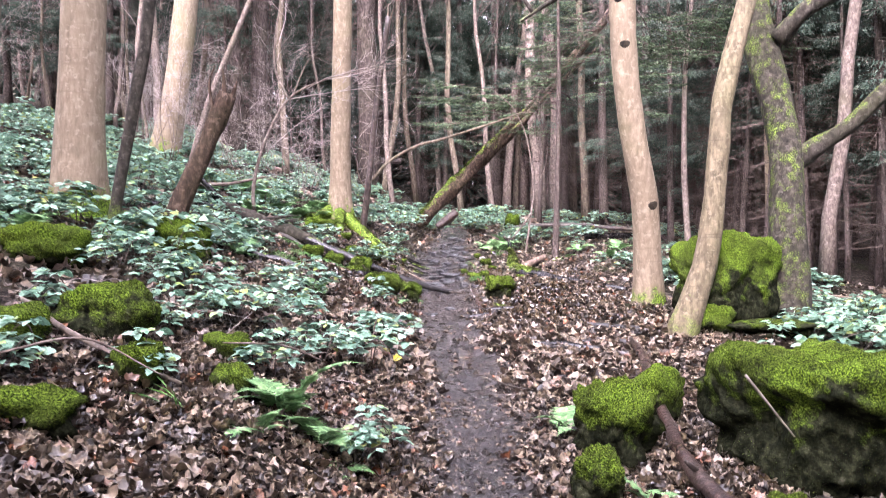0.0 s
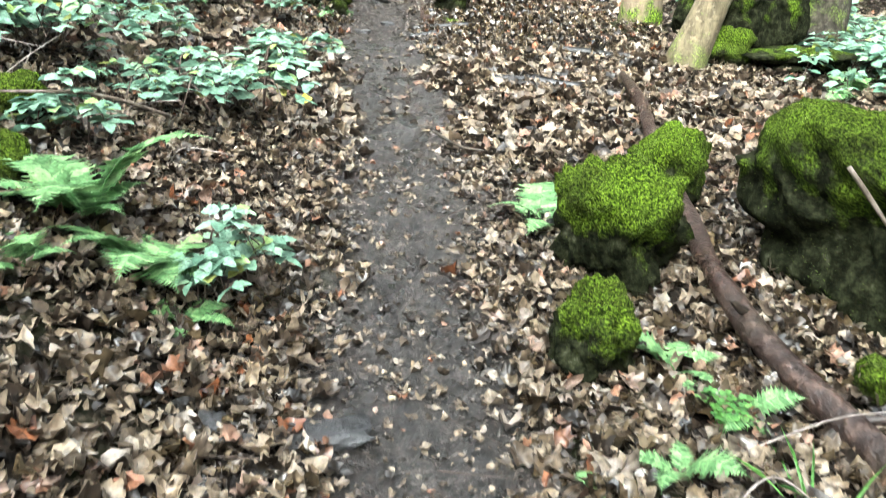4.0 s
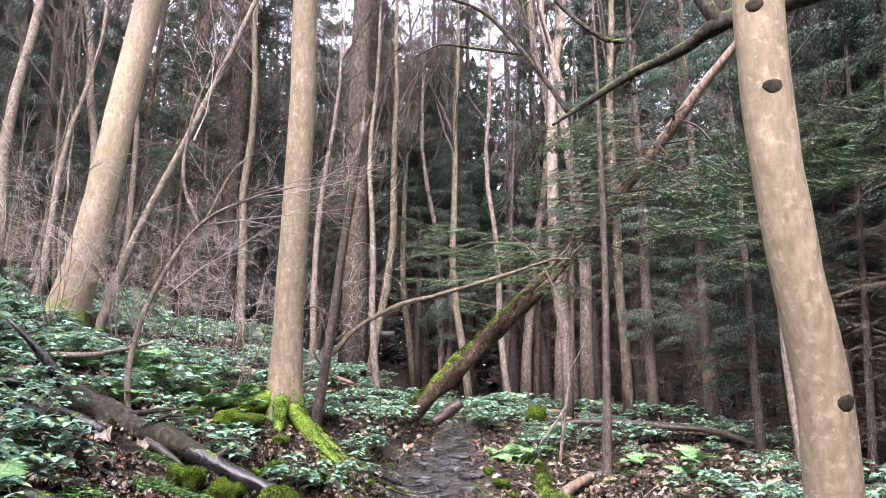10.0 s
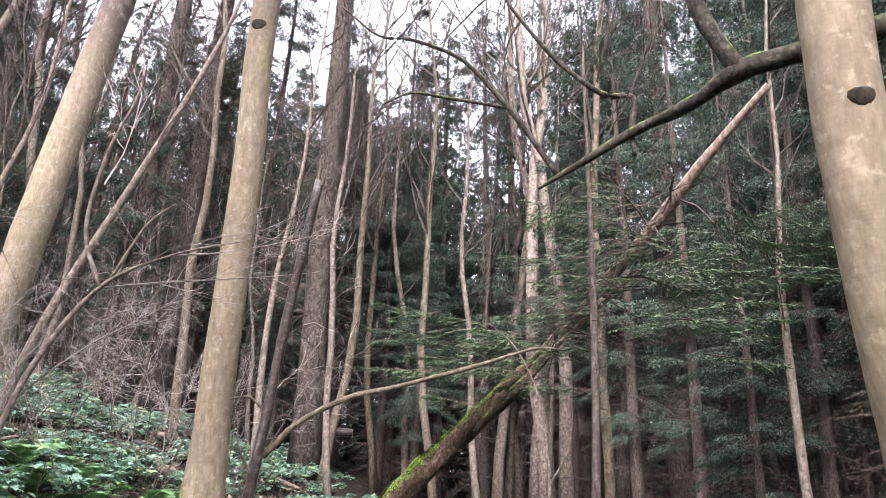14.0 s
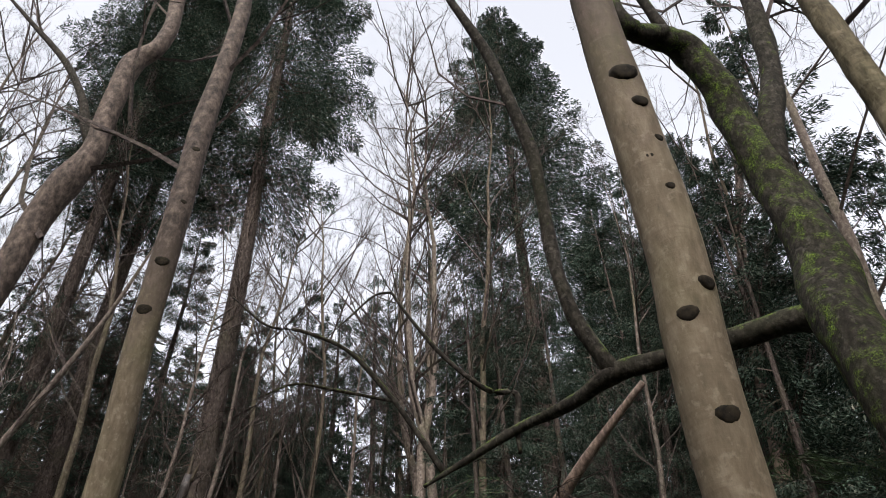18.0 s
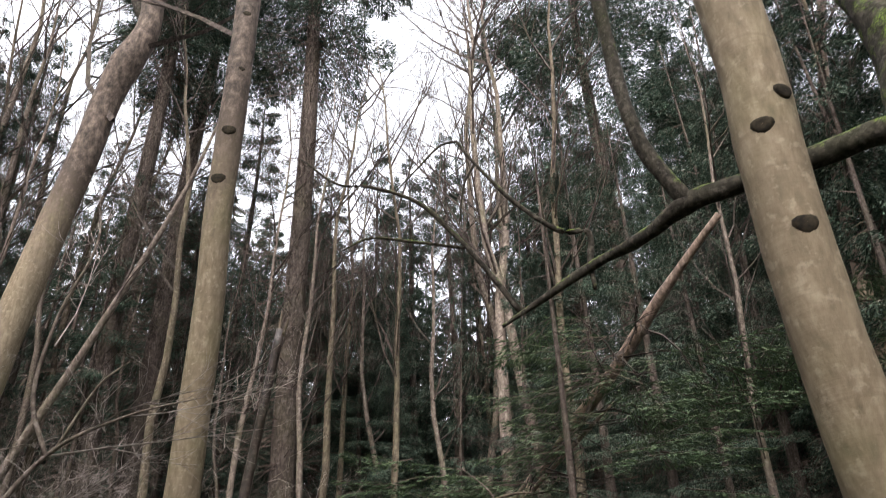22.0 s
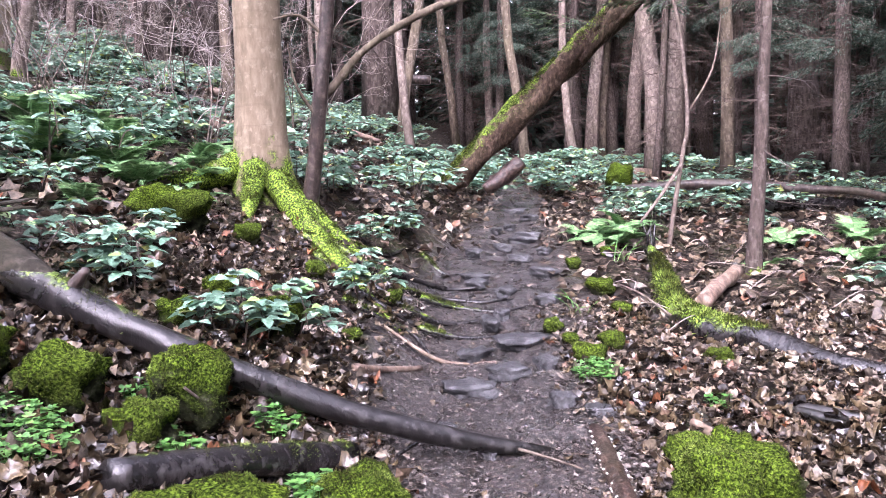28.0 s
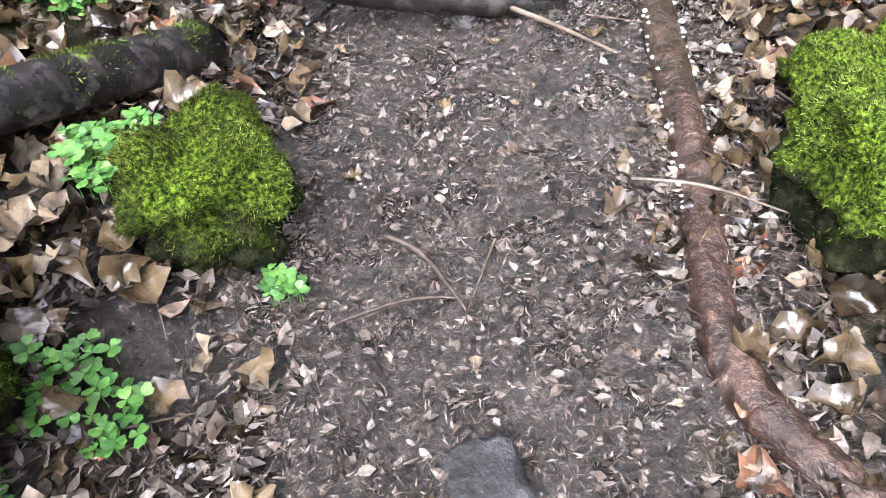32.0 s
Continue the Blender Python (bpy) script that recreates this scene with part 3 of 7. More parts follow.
def stem(name, at_points, radii, material, label, category="tree", group="", sides=18, moss_to=0.8, moss=0.55, flute=0.5, rough=0.06, steps=9, seed=0.0):
    """A standing stem along world points, with roots spreading at its foot."""
    p = bend(at_points, steps)
    r = np.interp(np.linspace(0, len(at_points) - 1, len(p)), np.arange(len(at_points)), radii)
    base = np.array(at_points[0], float)
    p[0, 2] -= 0.25
    run = np.concatenate([[0], np.cumsum(np.linalg.norm(np.diff(p, axis=0), axis=1))])
    fine = np.concatenate([[0, 0.15, 0.25, 0.35, 0.5, 0.7, 0.95, 1.3], run[run > 1.6]])
    p, r = np.stack([np.interp(fine, run, p[:, c]) for c in range(3)], -1), np.interp(fine, run, r)
    t = thing(name, base, label, category, group)
    s = Soup()
    m = moss * np.clip(1.15 - (p[:, 2] - base[2]) / max(moss_to, 0.01), 0, 1)
    m = m - (1.0 if material is BEECH else 0.0) * np.clip((p[:, 2] - base[2] - 5.0) / 5, 0, 1)
    tube(s, p, r, sides, 0.4 * rough if material is BEECH else rough, m, flute=flute, seed=seed)
    part("trunk", s.mesh("trunk", material, base), t)
    return t, p, r


def knot(t, height, away, size, p, r, label="dark healed branch knot"):
    """A healed branch scar at that height of the stem p, r: a raised rim round a dark hollow."""
    k = int(np.argmin(np.abs(p[:, 2] - height)))
    place = p[k] + unit(np.array([away[0], away[1], 0.0])) * r[k] * 1.02 + (0, 0, height - p[k, 2])
    s = Soup()
    away = unit(np.array([away[0], away[1], 0.0]))
    axis = unit(p[min(k + 2, len(p) - 1)] - p[max(k - 2, 0)])
    away = unit(away - axis * float(away @ axis))
    s1 = unit(np.cross(away, axis))
    s2 = np.cross(s1, away)
    rings = [(1.3, -0.8), (1.0, 0.0), (0.8, 0.13), (0.45, 0.15), (0.02, 0.16)]
    ang = np.arange(12) * math.pi / 6
    pts = np.array([[place + size * (q * (math.cos(a) * s1 + 0.85 * math.sin(a) * s2) * (1 + 0.08 * math.sin(3 * a)) + h * away) for a in ang] for q, h in rings])
    i, j = np.meshgrid(np.arange(4), np.arange(12), indexing="ij")
    j2 = (j + 1) % 12
    s.add(pts.reshape(-1, 3), np.stack([i * 12 + j, i * 12 + j2, (i + 1) * 12 + j2, (i + 1) * 12 + j], -1).reshape(-1, 4))
    part("knot", s.mesh("knot", KNOT, np.array(t.location) / PLAN), t, label)


def limbs(t, name, runs, material, origin, sides=7, moss=0.0, rough=0.08):
    """Each run: points and radii; every limb a part of its tree."""
    for k, (pts, radii) in enumerate(runs):
        p = bend(pts, 5)
        s = Soup()
        tube(s, p, np.interp(np.linspace(0, len(radii) - 1, len(p)), np.arange(len(radii)), radii), sides, rough, moss, seed=k, crest=0.3 if moss else 0.0)
        part(name, s.mesh(name, material, origin), t)


def crown_of_twigs(t, origin, start, way, length, radius, rng, levels=4, kids=5, **kw):
    s = Soup()
    twiggery(s, start, way, length, radius, levels, rng, kids, **kw)
    part("twig_crown", s.mesh("twig_crown", PALETWIG if levels == 3 else TWIG, origin, smooth=False), t, kind="stuff")


ROOTS = []


def roots(t, base, runs, r0, moss=0.8):
    for pts in runs:
        q = bend([(x, y, gz(x, y) + dz) for x, y, dz in pts], 5)
        s = Soup()
        tube(s, q, np.linspace(r0, 0.02, len(q)), 8, 0.2, moss)
        part("root", s.mesh("root", BEECH, base), t)
        ROOTS.append((t, base, q, np.linspace(r0, 0.02, len(q))))


rng = np.random.default_rng(7)

# the straight beech beside the path
b0 = (-2.62, 19.8, gz(-2.62, 19.8))
beech_mid, bm_p, bm_r = stem("beech_tree", [b0, (-2.63, 19.78, b0[2] + 0.45), (-2.62, 19.75, b0[2] + 1.1), (-2.6, 19.6, 4.5), (-2.48, 19.1, 7.64), (-2.47, 18.8, 9.15), (-2.42, 18.6, 10.8), (-2.43, 18.6, 12.6), (-2.48, 18.7, 14.4), (-2.43, 18.8, 16.4), (-2.42, 18.9, 18.8), (-2.56, 19, 21.8), (-2.2, 19.2, 28)], [0.31, 0.285, 0.27, 0.25, 0.225, 0.215, 0.22, 0.215, 0.225, 0.2, 0.18, 0.16, 0.06], BEECH, "tall straight beech with smooth tan bark and mossy roots", moss_to=1.3, moss=0.6, flute=0.75, seed=1.0)
roots(beech_mid, b0, [[(-2.8, 19.7, 0.3), (-3.2, 19.2, 0.1), (-3.9, 19.0, 0.0)], [(-2.6, 19.55, 0.3), (-2.55, 19.1, 0.1), (-2.4, 18.5, -0.02)], [(-2.45, 19.6, 0.25), (-2.0, 19.1, 0.08), (-1.4, 18.3, 0.03), (-0.8, 17.6, -0.01)], [(-2.4, 19.65, 0.2), (-1.9, 19.4, 0.06), (-1.2, 18.9, -0.01)]], 0.17, 0.7)
knot(beech_mid, 9.75, (-0.1, -1, 0), 0.11, bm_p, bm_r)
knot(beech_mid, 10.65, (0.15, -1, 0), 0.105, bm_p, bm_r)
knot(beech_mid, 13.4, (0.3, -1, 0), 0.07, bm_p, bm_r)
knot(beech_mid, 12.0, (0.5, -1, 0), 0.05, bm_p, bm_r)
knot(beech_mid, 6.0, (0.2, -1, 0), 0.035, bm_p, bm_r)
crown_of_twigs(beech_mid, b0, [(-2.4, 18.75, 13), (-2.45, 18.8, 16), (-2.5, 18.9, 18), (-2.5, 18.9, 20), (-2.4, 19, 22), (-2.3, 19.1, 24)], [(-1, 0.3, 0.8), (0.8, -0.3, 0.9), (-0.5, -0.8, 1), (0.6, 0.8, 1), (-0.9, 0.4, 1), (0.3, 0.2, 1)], [6, 5, 6, 5, 5, 4], [0.06, 0.05, 0.05, 0.045, 0.04, 0.035], rng)

# the curved beech at the path's edge
r0 = (3.54, 13.3, gz(3.54, 13.3))
beech_right, br_p, br_r = stem("beech_tree", [r0, (3.5, 13.2, 1.3), (3.38, 12.95, 2.4), (3.14, 12.7, 3.4), (2.96, 12.5, 4.4), (2.88, 12.38, 5.3), (2.84, 12.25, 6.25), (2.72, 12.15, 7.38), (2.58, 12.05, 8.89), (2.56, 12.0, 9.88), (2.5, 12.0, 12), (2.2, 12.0, 16), (2.4, 12.2, 22)], [0.26, 0.235, 0.225, 0.21, 0.208, 0.21, 0.212, 0.205, 0.19, 0.19, 0.17, 0.11, 0.05], BEECH, "smooth tan beech with a bowed trunk and dark knots", moss_to=0.7, moss=0.6, flute=0.3, seed=2.0)
for kp, ka, ks in ((4.85, (-0.15, -1), 0.075), (2.32, (0.35, -1), 0.085), (5.78, (0.35, -1), 0.065), (5.55, (-0.6, -1), 0.07), (7.85, (-0.15, -1), 0.105), (7.5, (0.1, -1), 0.065), (1.2, (0, -1), 0.03), (3.3, (-0.3, -1), 0.02), (6.6, (0, -1), 0.035), (7.1, (0.3, -1), 0.04), (6.9, (-0.4, -1), 0.03)):
    knot(beech_right, kp, ka, ks, br_p, br_r)
crown_of_twigs(beech_right, r0, [(2.5, 12, 11), (2.4, 12, 13), (2.3, 12, 15), (2.2, 12, 17), (2.3, 12.1, 19)], [(0.9, 0.4, 0.9), (-0.7, -0.5, 1), (0.3, -0.8, 1), (-0.5, 0.6, 1), (0.4, 0.1, 1)], [6, 5, 5, 5, 4], [0.06, 0.05, 0.05, 0.04, 0.035], rng)

# beech on the bank, leaning
c0 = (-8.45, 23.4, gz(-8.45, 23.4))
beech_bank, *_ = stem("beech_tree", [c0, (-8.08, 23.4, 6.5), (-7.88, 23.4, 8.2), (-7.7, 23.4, 9.8), (-7.42, 23.4, 12.0), (-7.15, 23.4, 14.0), (-6.98, 23.4, 15.7), (-6.67, 23.3, 16.9), (-6.36, 23.3, 18.0), (-6.38, 23.3, 19.2), (-6.38, 23.3, 20.5), (-6.3, 23.3, 22.1), (-5.81, 23.3, 23.0), (-5.64, 23.3, 24.2), (-5.77, 23.3, 25.9), (-5.74, 23.3, 27.4), (-5.96, 23.3, 31.7)], [0.46, 0.37, 0.36, 0.35, 0.34, 0.34, 0.34, 0.4, 0.31, 0.3, 0.3, 0.33, 0.25, 0.24, 0.24, 0.23, 0.08], BEECH, "old leaning beech with mossy foot and crooked top", moss_to=1.6, moss=0.5, flute=0.35, seed=3.0)
limbs(beech_bank, "limb", [([(-6.4, 23.3, 18.2), (-6.8, 23.2, 19.1), (-7.2, 23.2, 20.2), (-8.1, 23.2, 21.7), (-9.4, 23.2, 23.2), (-10.9, 23.2, 24.9)], [0.17, 0.14, 0.12, 0.1, 0.08, 0.04])], LIMB, c0, 8)
crown_of_twigs(beech_bank, c0, [(-6.6, 23.2, c0[2] + 10.5), (-6.2, 23.2, c0[2] + 13), (-5.7, 23.2, c0[2] + 15), (-5.6, 23.2, c0[2] + 18), (-5.6, 23.2, c0[2] + 20)], [(-1, 0.2, 0.7), (1, -0.4, 0.6), (-0.4, -0.8, 1), (0.7, 0.5, 1), (-0.5, 0.2, 1)], [7, 6, 6, 5, 5], [0.09, 0.08, 0.07, 0.06, 0.05], rng)

# the big beech close to the start
d0 = (-5.4, 11.45, gz(-5.4, 11.45))
beech_front, *_ = stem("beech_tree", [d0, (-5.35, 11.4, d0[2] + 1.5), (-5.3, 11.4, d0[2] + 3.2), (-5.2, 11.4, d0[2] + 7), (-5.3, 11.5, d0[2] + 13), (-5.0, 11.5, d0[2] + 20)], [0.4, 0.33, 0.31, 0.28, 0.22, 0.06], BEECH, "thick smooth beech with a cracked tan trunk on the bank", moss_to=0.7, moss=0.75, flute=0.4, seed=4.0)
crown_of_twigs(beech_front, d0, [(-5.2, 11.4, d0[2] + 9), (-5.3, 11.5, d0[2] + 12), (-5.2, 11.5, d0[2] + 15)], [(-1, 0.2, 0.8), (1, 0.4, 0.9), (0.2, -0.8, 1)], [6, 6, 5], [0.08, 0.07, 0.06], rng)
limbs(beech_front, "limb", [([(-5.2, 11.4, d0[2] + 5.0), (-4.2, 11.75, d0[2] + 5.6), (-3.3, 11.9, 7.5), (-2.6, 11.8, 7.85), (-1.8, 11.65, 8.35), (-0.9, 11.6, 9.3), (-0.4, 11.6, 10.4)], [0.18, 0.16, 0.155, 0.15, 0.13, 0.09, 0.03])], LIMB, d0, 9, 0.45, 0.14)
d1 = (-6.1, 13.2, gz(-6.1, 13.2))
beech_back, *_ = stem("beech_tree", [d1, (-6.15, 13.2, d1[2] + 3), (-6.1, 13.2, d1[2] + 9), (-6.2, 13.2, d1[2] + 18)], [0.26, 0.22, 0.19, 0.05], BEECH, "slender beech standing behind a thicker one", seed=5.0)
crown_of_twigs(beech_back, d1, [(-6.1, 13.2, d1[2] + 9), (-6.15, 13.2, d1[2] + 12), (-6.2, 13.2, d1[2] + 15)], [(-1, 0.2, 0.8), (0.8, 0.5, 1), (0.1, -0.8, 1)], [4, 4, 3], [0.05, 0.045, 0.04], rng)

# dark slim stem and broken leaning stump on the bank
e0 = (-4.32, 10.01, gz(-4.32, 10.01))
dark_stem, *_ = stem("dark_sapling", [e0, (-4.2, 10.0, e0[2] + 0.8), (-3.98, 10.0, e0[2] + 2), (-3.8, 10, e0[2] + 3.2), (-3.65, 10, e0[2] + 6), (-3.5, 10.1, e0[2] + 10)], [0.085, 0.07, 0.08, 0.075, 0.06, 0.02], LIMB, "slim dark sapling with lichen spots, leaning on the bank", sides=9, flute=0.4, moss_to=1.0)
f0 = (-3.95, 10.9, gz(-3.95, 10.9))
snag, *_ = stem("broken_snag", [f0, (-3.7, 10.93, f0[2] + 0.7), (-3.35, 10.96, f0[2] + 1.5), (-3.06, 10.98, 3.8)], [0.16, 0.14, 0.13, 0.14], SPLIT, "broken leaning dead trunk with a jagged top", "dead tree", sides=11, rough=0.12, flute=0.3, moss_to=0.4)
limbs(snag, "splinter", [([(-3.1, 10.95, 3.7), (-3.12, 10.95, 4.15)], [0.06, 0.012]), ([(-3.0, 10.95, 3.72), (-2.92, 10.93, 3.98)], [0.05, 0.01]), ([(-3.2, 10.9, 3.3), (-3.3, 10.9, 3.9), (-3.22, 10.9, 4.2)], [0.04, 0.02, 0.008])], SPLIT, f0, 5)

# the arching stem between the mossy rocks
a0 = (3.55, 11.5, gz(3.55, 11.5))
arch, *_ = stem("beech_tree", [a0, (3.75, 11.5, 0.9), (3.95, 11.5, 1.6), (4.1, 11.5, 3.0), (4.2, 11.5, 4.0), (4.75, 11.7, 6.0), (5.0, 11.9, 7.56), (4.97, 11.9, 8.1), (4.93, 11.9, 8.91), (4.89, 11.9, 9.58), (5.01, 11.9, 10.84), (5.6, 11.8, 14.84)], [0.23, 0.19, 0.17, 0.155, 0.15, 0.14, 0.13, 0.125, 0.125, 0.12, 0.11, 0.04], SWEPT, "young beech with a swept curved trunk between mossy rocks", moss_to=0.9, moss=0.36, flute=0.25, seed=6.0)
crown_of_twigs(arch, a0, [(4.93, 11.9, 8.91), (5.01, 11.9, 10.84), (5.6, 11.8, 13.84)], [(0.8, -0.3, 0.8), (-0.5, -0.5, 1), (0.5, 0.4, 1)], [3, 3, 3], [0.04, 0.035, 0.03], rng)

# the moss-covered oak with crooked limbs
o0 = (5.62, 12.45, gz(5.62, 12.45))
oak, *_ = stem("mossy_oak", [o0, (5.62, 12.6, 1.6), (5.75, 13.0, 3.4), (5.5, 13.6, 5.6), (5.67, 14.1, 7.15), (5.92, 14.35, 8.2), (6.0, 14.5, 9.2), (5.93, 14.6, 10.05), (5.77, 14.6, 11.0), (5.61, 14.5, 11.7), (5.29, 14.4, 12.3), (4.84, 14.3, 12.45), (4.34, 14.2, 12.35), (4.08, 14.1, 12.8), (4.03, 14.0, 13.7), (4.1, 13.9, 15.5)], [0.33, 0.28, 0.27, 0.27, 0.34, 0.33, 0.31, 0.28, 0.25, 0.25, 0.24, 0.2, 0.155, 0.13, 0.12, 0.06], LIMB, "oak with bright moss over its trunk and crooked limbs", moss_to=90, moss=0.3, flute=0.3, rough=0.12, steps=5, seed=7.0)
limbs(oak, "limb", [
    ([(5.8, 13.0, 3.0), (6.3, 12.9, 3.35), (6.8, 12.8, 3.7), (7.6, 12.7, 4.5), (8.6, 12.6, 5.0), (9.8, 12.5, 6.2)], [0.2, 0.15, 0.13, 0.12, 0.09, 0.04]),
    ([(5.75, 13.3, 5.2), (6.2, 13.0, 5.7), (6.9, 12.8, 6.0), (7.8, 12.6, 6.2), (9, 12.4, 7)], [0.17, 0.14, 0.12, 0.1, 0.05]),
    ([(5.75, 14.2, 7.3), (5.45, 14.6, 7.53), (5.05, 15.1, 7.6), (4.29, 15.6, 7.56), (3.83, 15.9, 7.52), (3.55, 16.4, 7.45), (3.29, 17.0, 7.52), (3.01, 17.4, 7.53), (2.39, 17.8, 7.24), (1.82, 18.0, 6.91)], [0.19, 0.15, 0.13, 0.125, 0.12, 0.09, 0.075, 0.07, 0.05, 0.025])], LIMB, o0, 9, 0.27, 0.14)
limbs(oak, "limb", [
    ([(3.86, 15.9, 7.5), (3.62, 15.9, 7.92), (3.41, 15.9, 8.41), (3.29, 15.9, 9.14), (3.23, 15.9, 10.07), (3.14, 15.8, 11.14), (2.87, 15.7, 12.2), (2.48, 15.6, 13.5), (1.91, 15.5, 14.7), (1.2, 15.4, 16.4)], [0.12, 0.105, 0.1, 0.097, 0.096, 0.1, 0.105, 0.09, 0.075, 0.03]),
    ([(3.02, 17.45, 7.2), (3.02, 17.5, 7.61), (3.05, 17.5, 8.12), (2.69, 17.5, 8.13), (2.31, 17.5, 8.38), (1.92, 17.5, 8.76), (1.51, 17.5, 9.3), (1.25, 17.5, 9.71)], [0.03, 0.045, 0.045, 0.04, 0.036, 0.032, 0.026, 0.02]),
    ([(1.26, 17.5, 9.72), (1.0, 17.6, 9.7), (0.69, 17.6, 9.31), (0.36, 17.6, 8.87)], [0.02, 0.018, 0.014, 0.008]),
    ([(1.5, 17.52, 9.3), (1.34, 17.6, 8.97), (1.26, 17.6, 8.31)], [0.018, 0.014, 0.008]),
    ([(2.1, 17.95, 7.08), (1.65, 17.9, 7.73), (1.16, 17.9, 8.38), (0.65, 17.9, 8.9), (-0.03, 17.9, 9.16), (-0.53, 17.9, 9.21), (-1.09, 17.9, 9.67)], [0.045, 0.04, 0.036, 0.032, 0.026, 0.02, 0.01]),
    ([(1.35, 17.9, 8.1), (0.54, 17.9, 8.21), (0.0, 17.9, 8.26), (-0.4, 17.9, 8.05)], [0.025, 0.022, 0.018, 0.008]),
    ([(4.9, 14.25, 12.45), (4.74, 14.2, 12.97), (4.58, 14.2, 13.79), (4.4, 14.2, 14.8)], [0.1, 0.085, 0.07, 0.05]),
    ([(5.95, 14.5, 9.8), (6.19, 14.4, 10.98), (6.5, 14.4, 11.96), (6.61, 14.35, 12.8), (6.67, 14.3, 13.7), (6.73, 14.2, 15.1), (6.9, 14.1, 17)], [0.19, 0.175, 0.165, 0.165, 0.16, 0.15, 0.09])], LIMB, o0, 9, 0.27, 0.14)
crown_of_twigs(oak, o0, [(4.1, 13.9, 15), (4.0, 14.0, 13.6), (6.85, 14.1, 16.5), (6.7, 14.2, 15), (4.5, 14.2, 14), (1.6, 15.5, 15.4), (7.8, 12.7, 4.6), (9, 12.5, 7), (6.62, 14.3, 13), (2.9, 15.7, 12.2)], [(-0.6, 0.2, 0.8), (0.3, -0.6, 1), (0.6, 0.3, 1), (-0.2, 0.6, 1), (0.5, 0.8, 0.6), (-0.6, -0.2, 0.8), (0.6, 0.4, 0.8), (0.6, -0.4, 0.6), (0.7, -0.3, 0.6), (-0.8, 0.3, 0.5)], [4, 3.5, 4, 4, 3.5, 3.5, 3, 3, 4, 3], [0.05, 0.045, 0.055, 0.05, 0.045, 0.03, 0.04, 0.04, 0.045, 0.03], rng, wobble=0.5)
q1 = (9.0, 21.0, gz(9.0, 21.0))
pale_birch, *_ = stem("birch_tree", [q1, (8.9, 21, 5), (9.05, 21, 8), (9.35, 21, 11.3), (9.65, 21, 13.1), (10.03, 21, 15.2), (10.87, 21, 18.5), (11.3, 21, 23)], [0.17, 0.15, 0.14, 0.135, 0.13, 0.12, 0.1, 0.04], BEECH, "slender tan birch stem leaning slightly", moss_to=0.3, flute=0.3, seed=9.0)
crown_of_twigs(pale_birch, q1, [(9.65, 21, 13.1), (10.03, 21, 15.2), (10.5, 21, 17), (10.9, 21, 18.5)], [(-0.8, 0.2, 0.8), (0.8, 0, 0.8), (-0.4, -0.6, 1), (0.5, 0.5, 1)], [3.5, 3.5, 3, 3], [0.035, 0.035, 0.03, 0.03], rng)

# the broken, leaning stem with the long arched branch
g0 = (-2.05, 19.55, gz(-2.05, 19.55))
fork_tree, *_ = stem("broken_snag", [g0, (-1.94, 19.5, 2.75), (-1.87, 19.42, 3.3), (-1.8, 19.4, 3.89), (-1.66, 19.3, 5.2), (-1.33, 18.9, 7.3)], [0.09, 0.078, 0.08, 0.076, 0.074, 0.064], WETBROWN, "greyish dead stem with a snapped top and one arched branch", "dead tree", sides=10, flute=0.25, moss_to=0.6)
limbs(fork_tree, "branch", [([(-1.85, 19.43, 3.3), (-1.73, 19.5, 3.41), (-1.37, 19.5, 3.8), (-0.68, 19.5, 4.19), (0.0, 19.5, 4.38), (1.06, 19.5, 4.71), (1.91, 19.5, 5.01), (2.3, 19.5, 5.05)], [0.05, 0.045, 0.042, 0.04, 0.036, 0.03, 0.022, 0.008]), ([(-1.8, 19.4, 3.9), (-2.05, 19.3, 4.1), (-2.3, 19.2, 4.05)], [0.025, 0.018, 0.008]), ([(-1.9, 19.45, 3.05), (-2.1, 19.3, 3.4), (-2.15, 19.2, 3.8)], [0.02, 0.015, 0.006])], OAK, g0, 7, 0.0, 0.2)
limbs(fork_tree, "splinter", [([(-1.36, 18.92, 7.15), (-1.34, 18.9, 7.6)], [0.05, 0.01]), ([(-1.3, 18.9, 7.2), (-1.22, 18.85, 7.45)], [0.04, 0.008])], OAK, g0, 5)

# thin bent saplings on the bank
h0 = (-4.1, 16.9, gz(-4.1, 16.9))
hazel, *_ = stem("hazel_sapling", [h0, (-4.15, 16.9, h0[2] + 0.7), (-3.9, 16.9, h0[2] + 1.7), (-3.4, 17.0, 4.9), (-2.6, 16.9, 5.3), (-1.7, 16.8, 5.5)], [0.045, 0.038, 0.034, 0.026, 0.015, 0.006], PALE, "thin bent hazel sapling with pale bare twigs", sides=7, flute=0.2, moss_to=0.2)
limbs(hazel, "branch", [([(-3.4, 17.0, 4.9), (-3.7, 17.0, 5.6), (-3.65, 17, 6.6), (-3.4, 17, 7.6), (-3.6, 17.1, 8.6)], [0.03, 0.025, 0.02, 0.016, 0.006]), ([(-3.3, 17.0, 5.0), (-3.0, 17, 5.7), (-2.7, 17, 6.0)], [0.02, 0.015, 0.006])], PALE, h0, 6)
crown_of_twigs(hazel, h0, [(-3.4, 17, 4.9), (-3.0, 16.9, 5.1), (-2.6, 16.9, 5.3), (-3.6, 17, 6.2), (-4.0, 16.9, 3.6)], [(0.9, 0.2, 0.3), (1, -0.3, 0.2), (1, 0.3, 0.1), (0.3, 0.1, 1), (0.8, -0.2, 0.4)], [2.4, 2.2, 1.8, 2, 2], [0.014, 0.012, 0.01, 0.012, 0.012], rng, levels=3, kids=7, up=0.02)
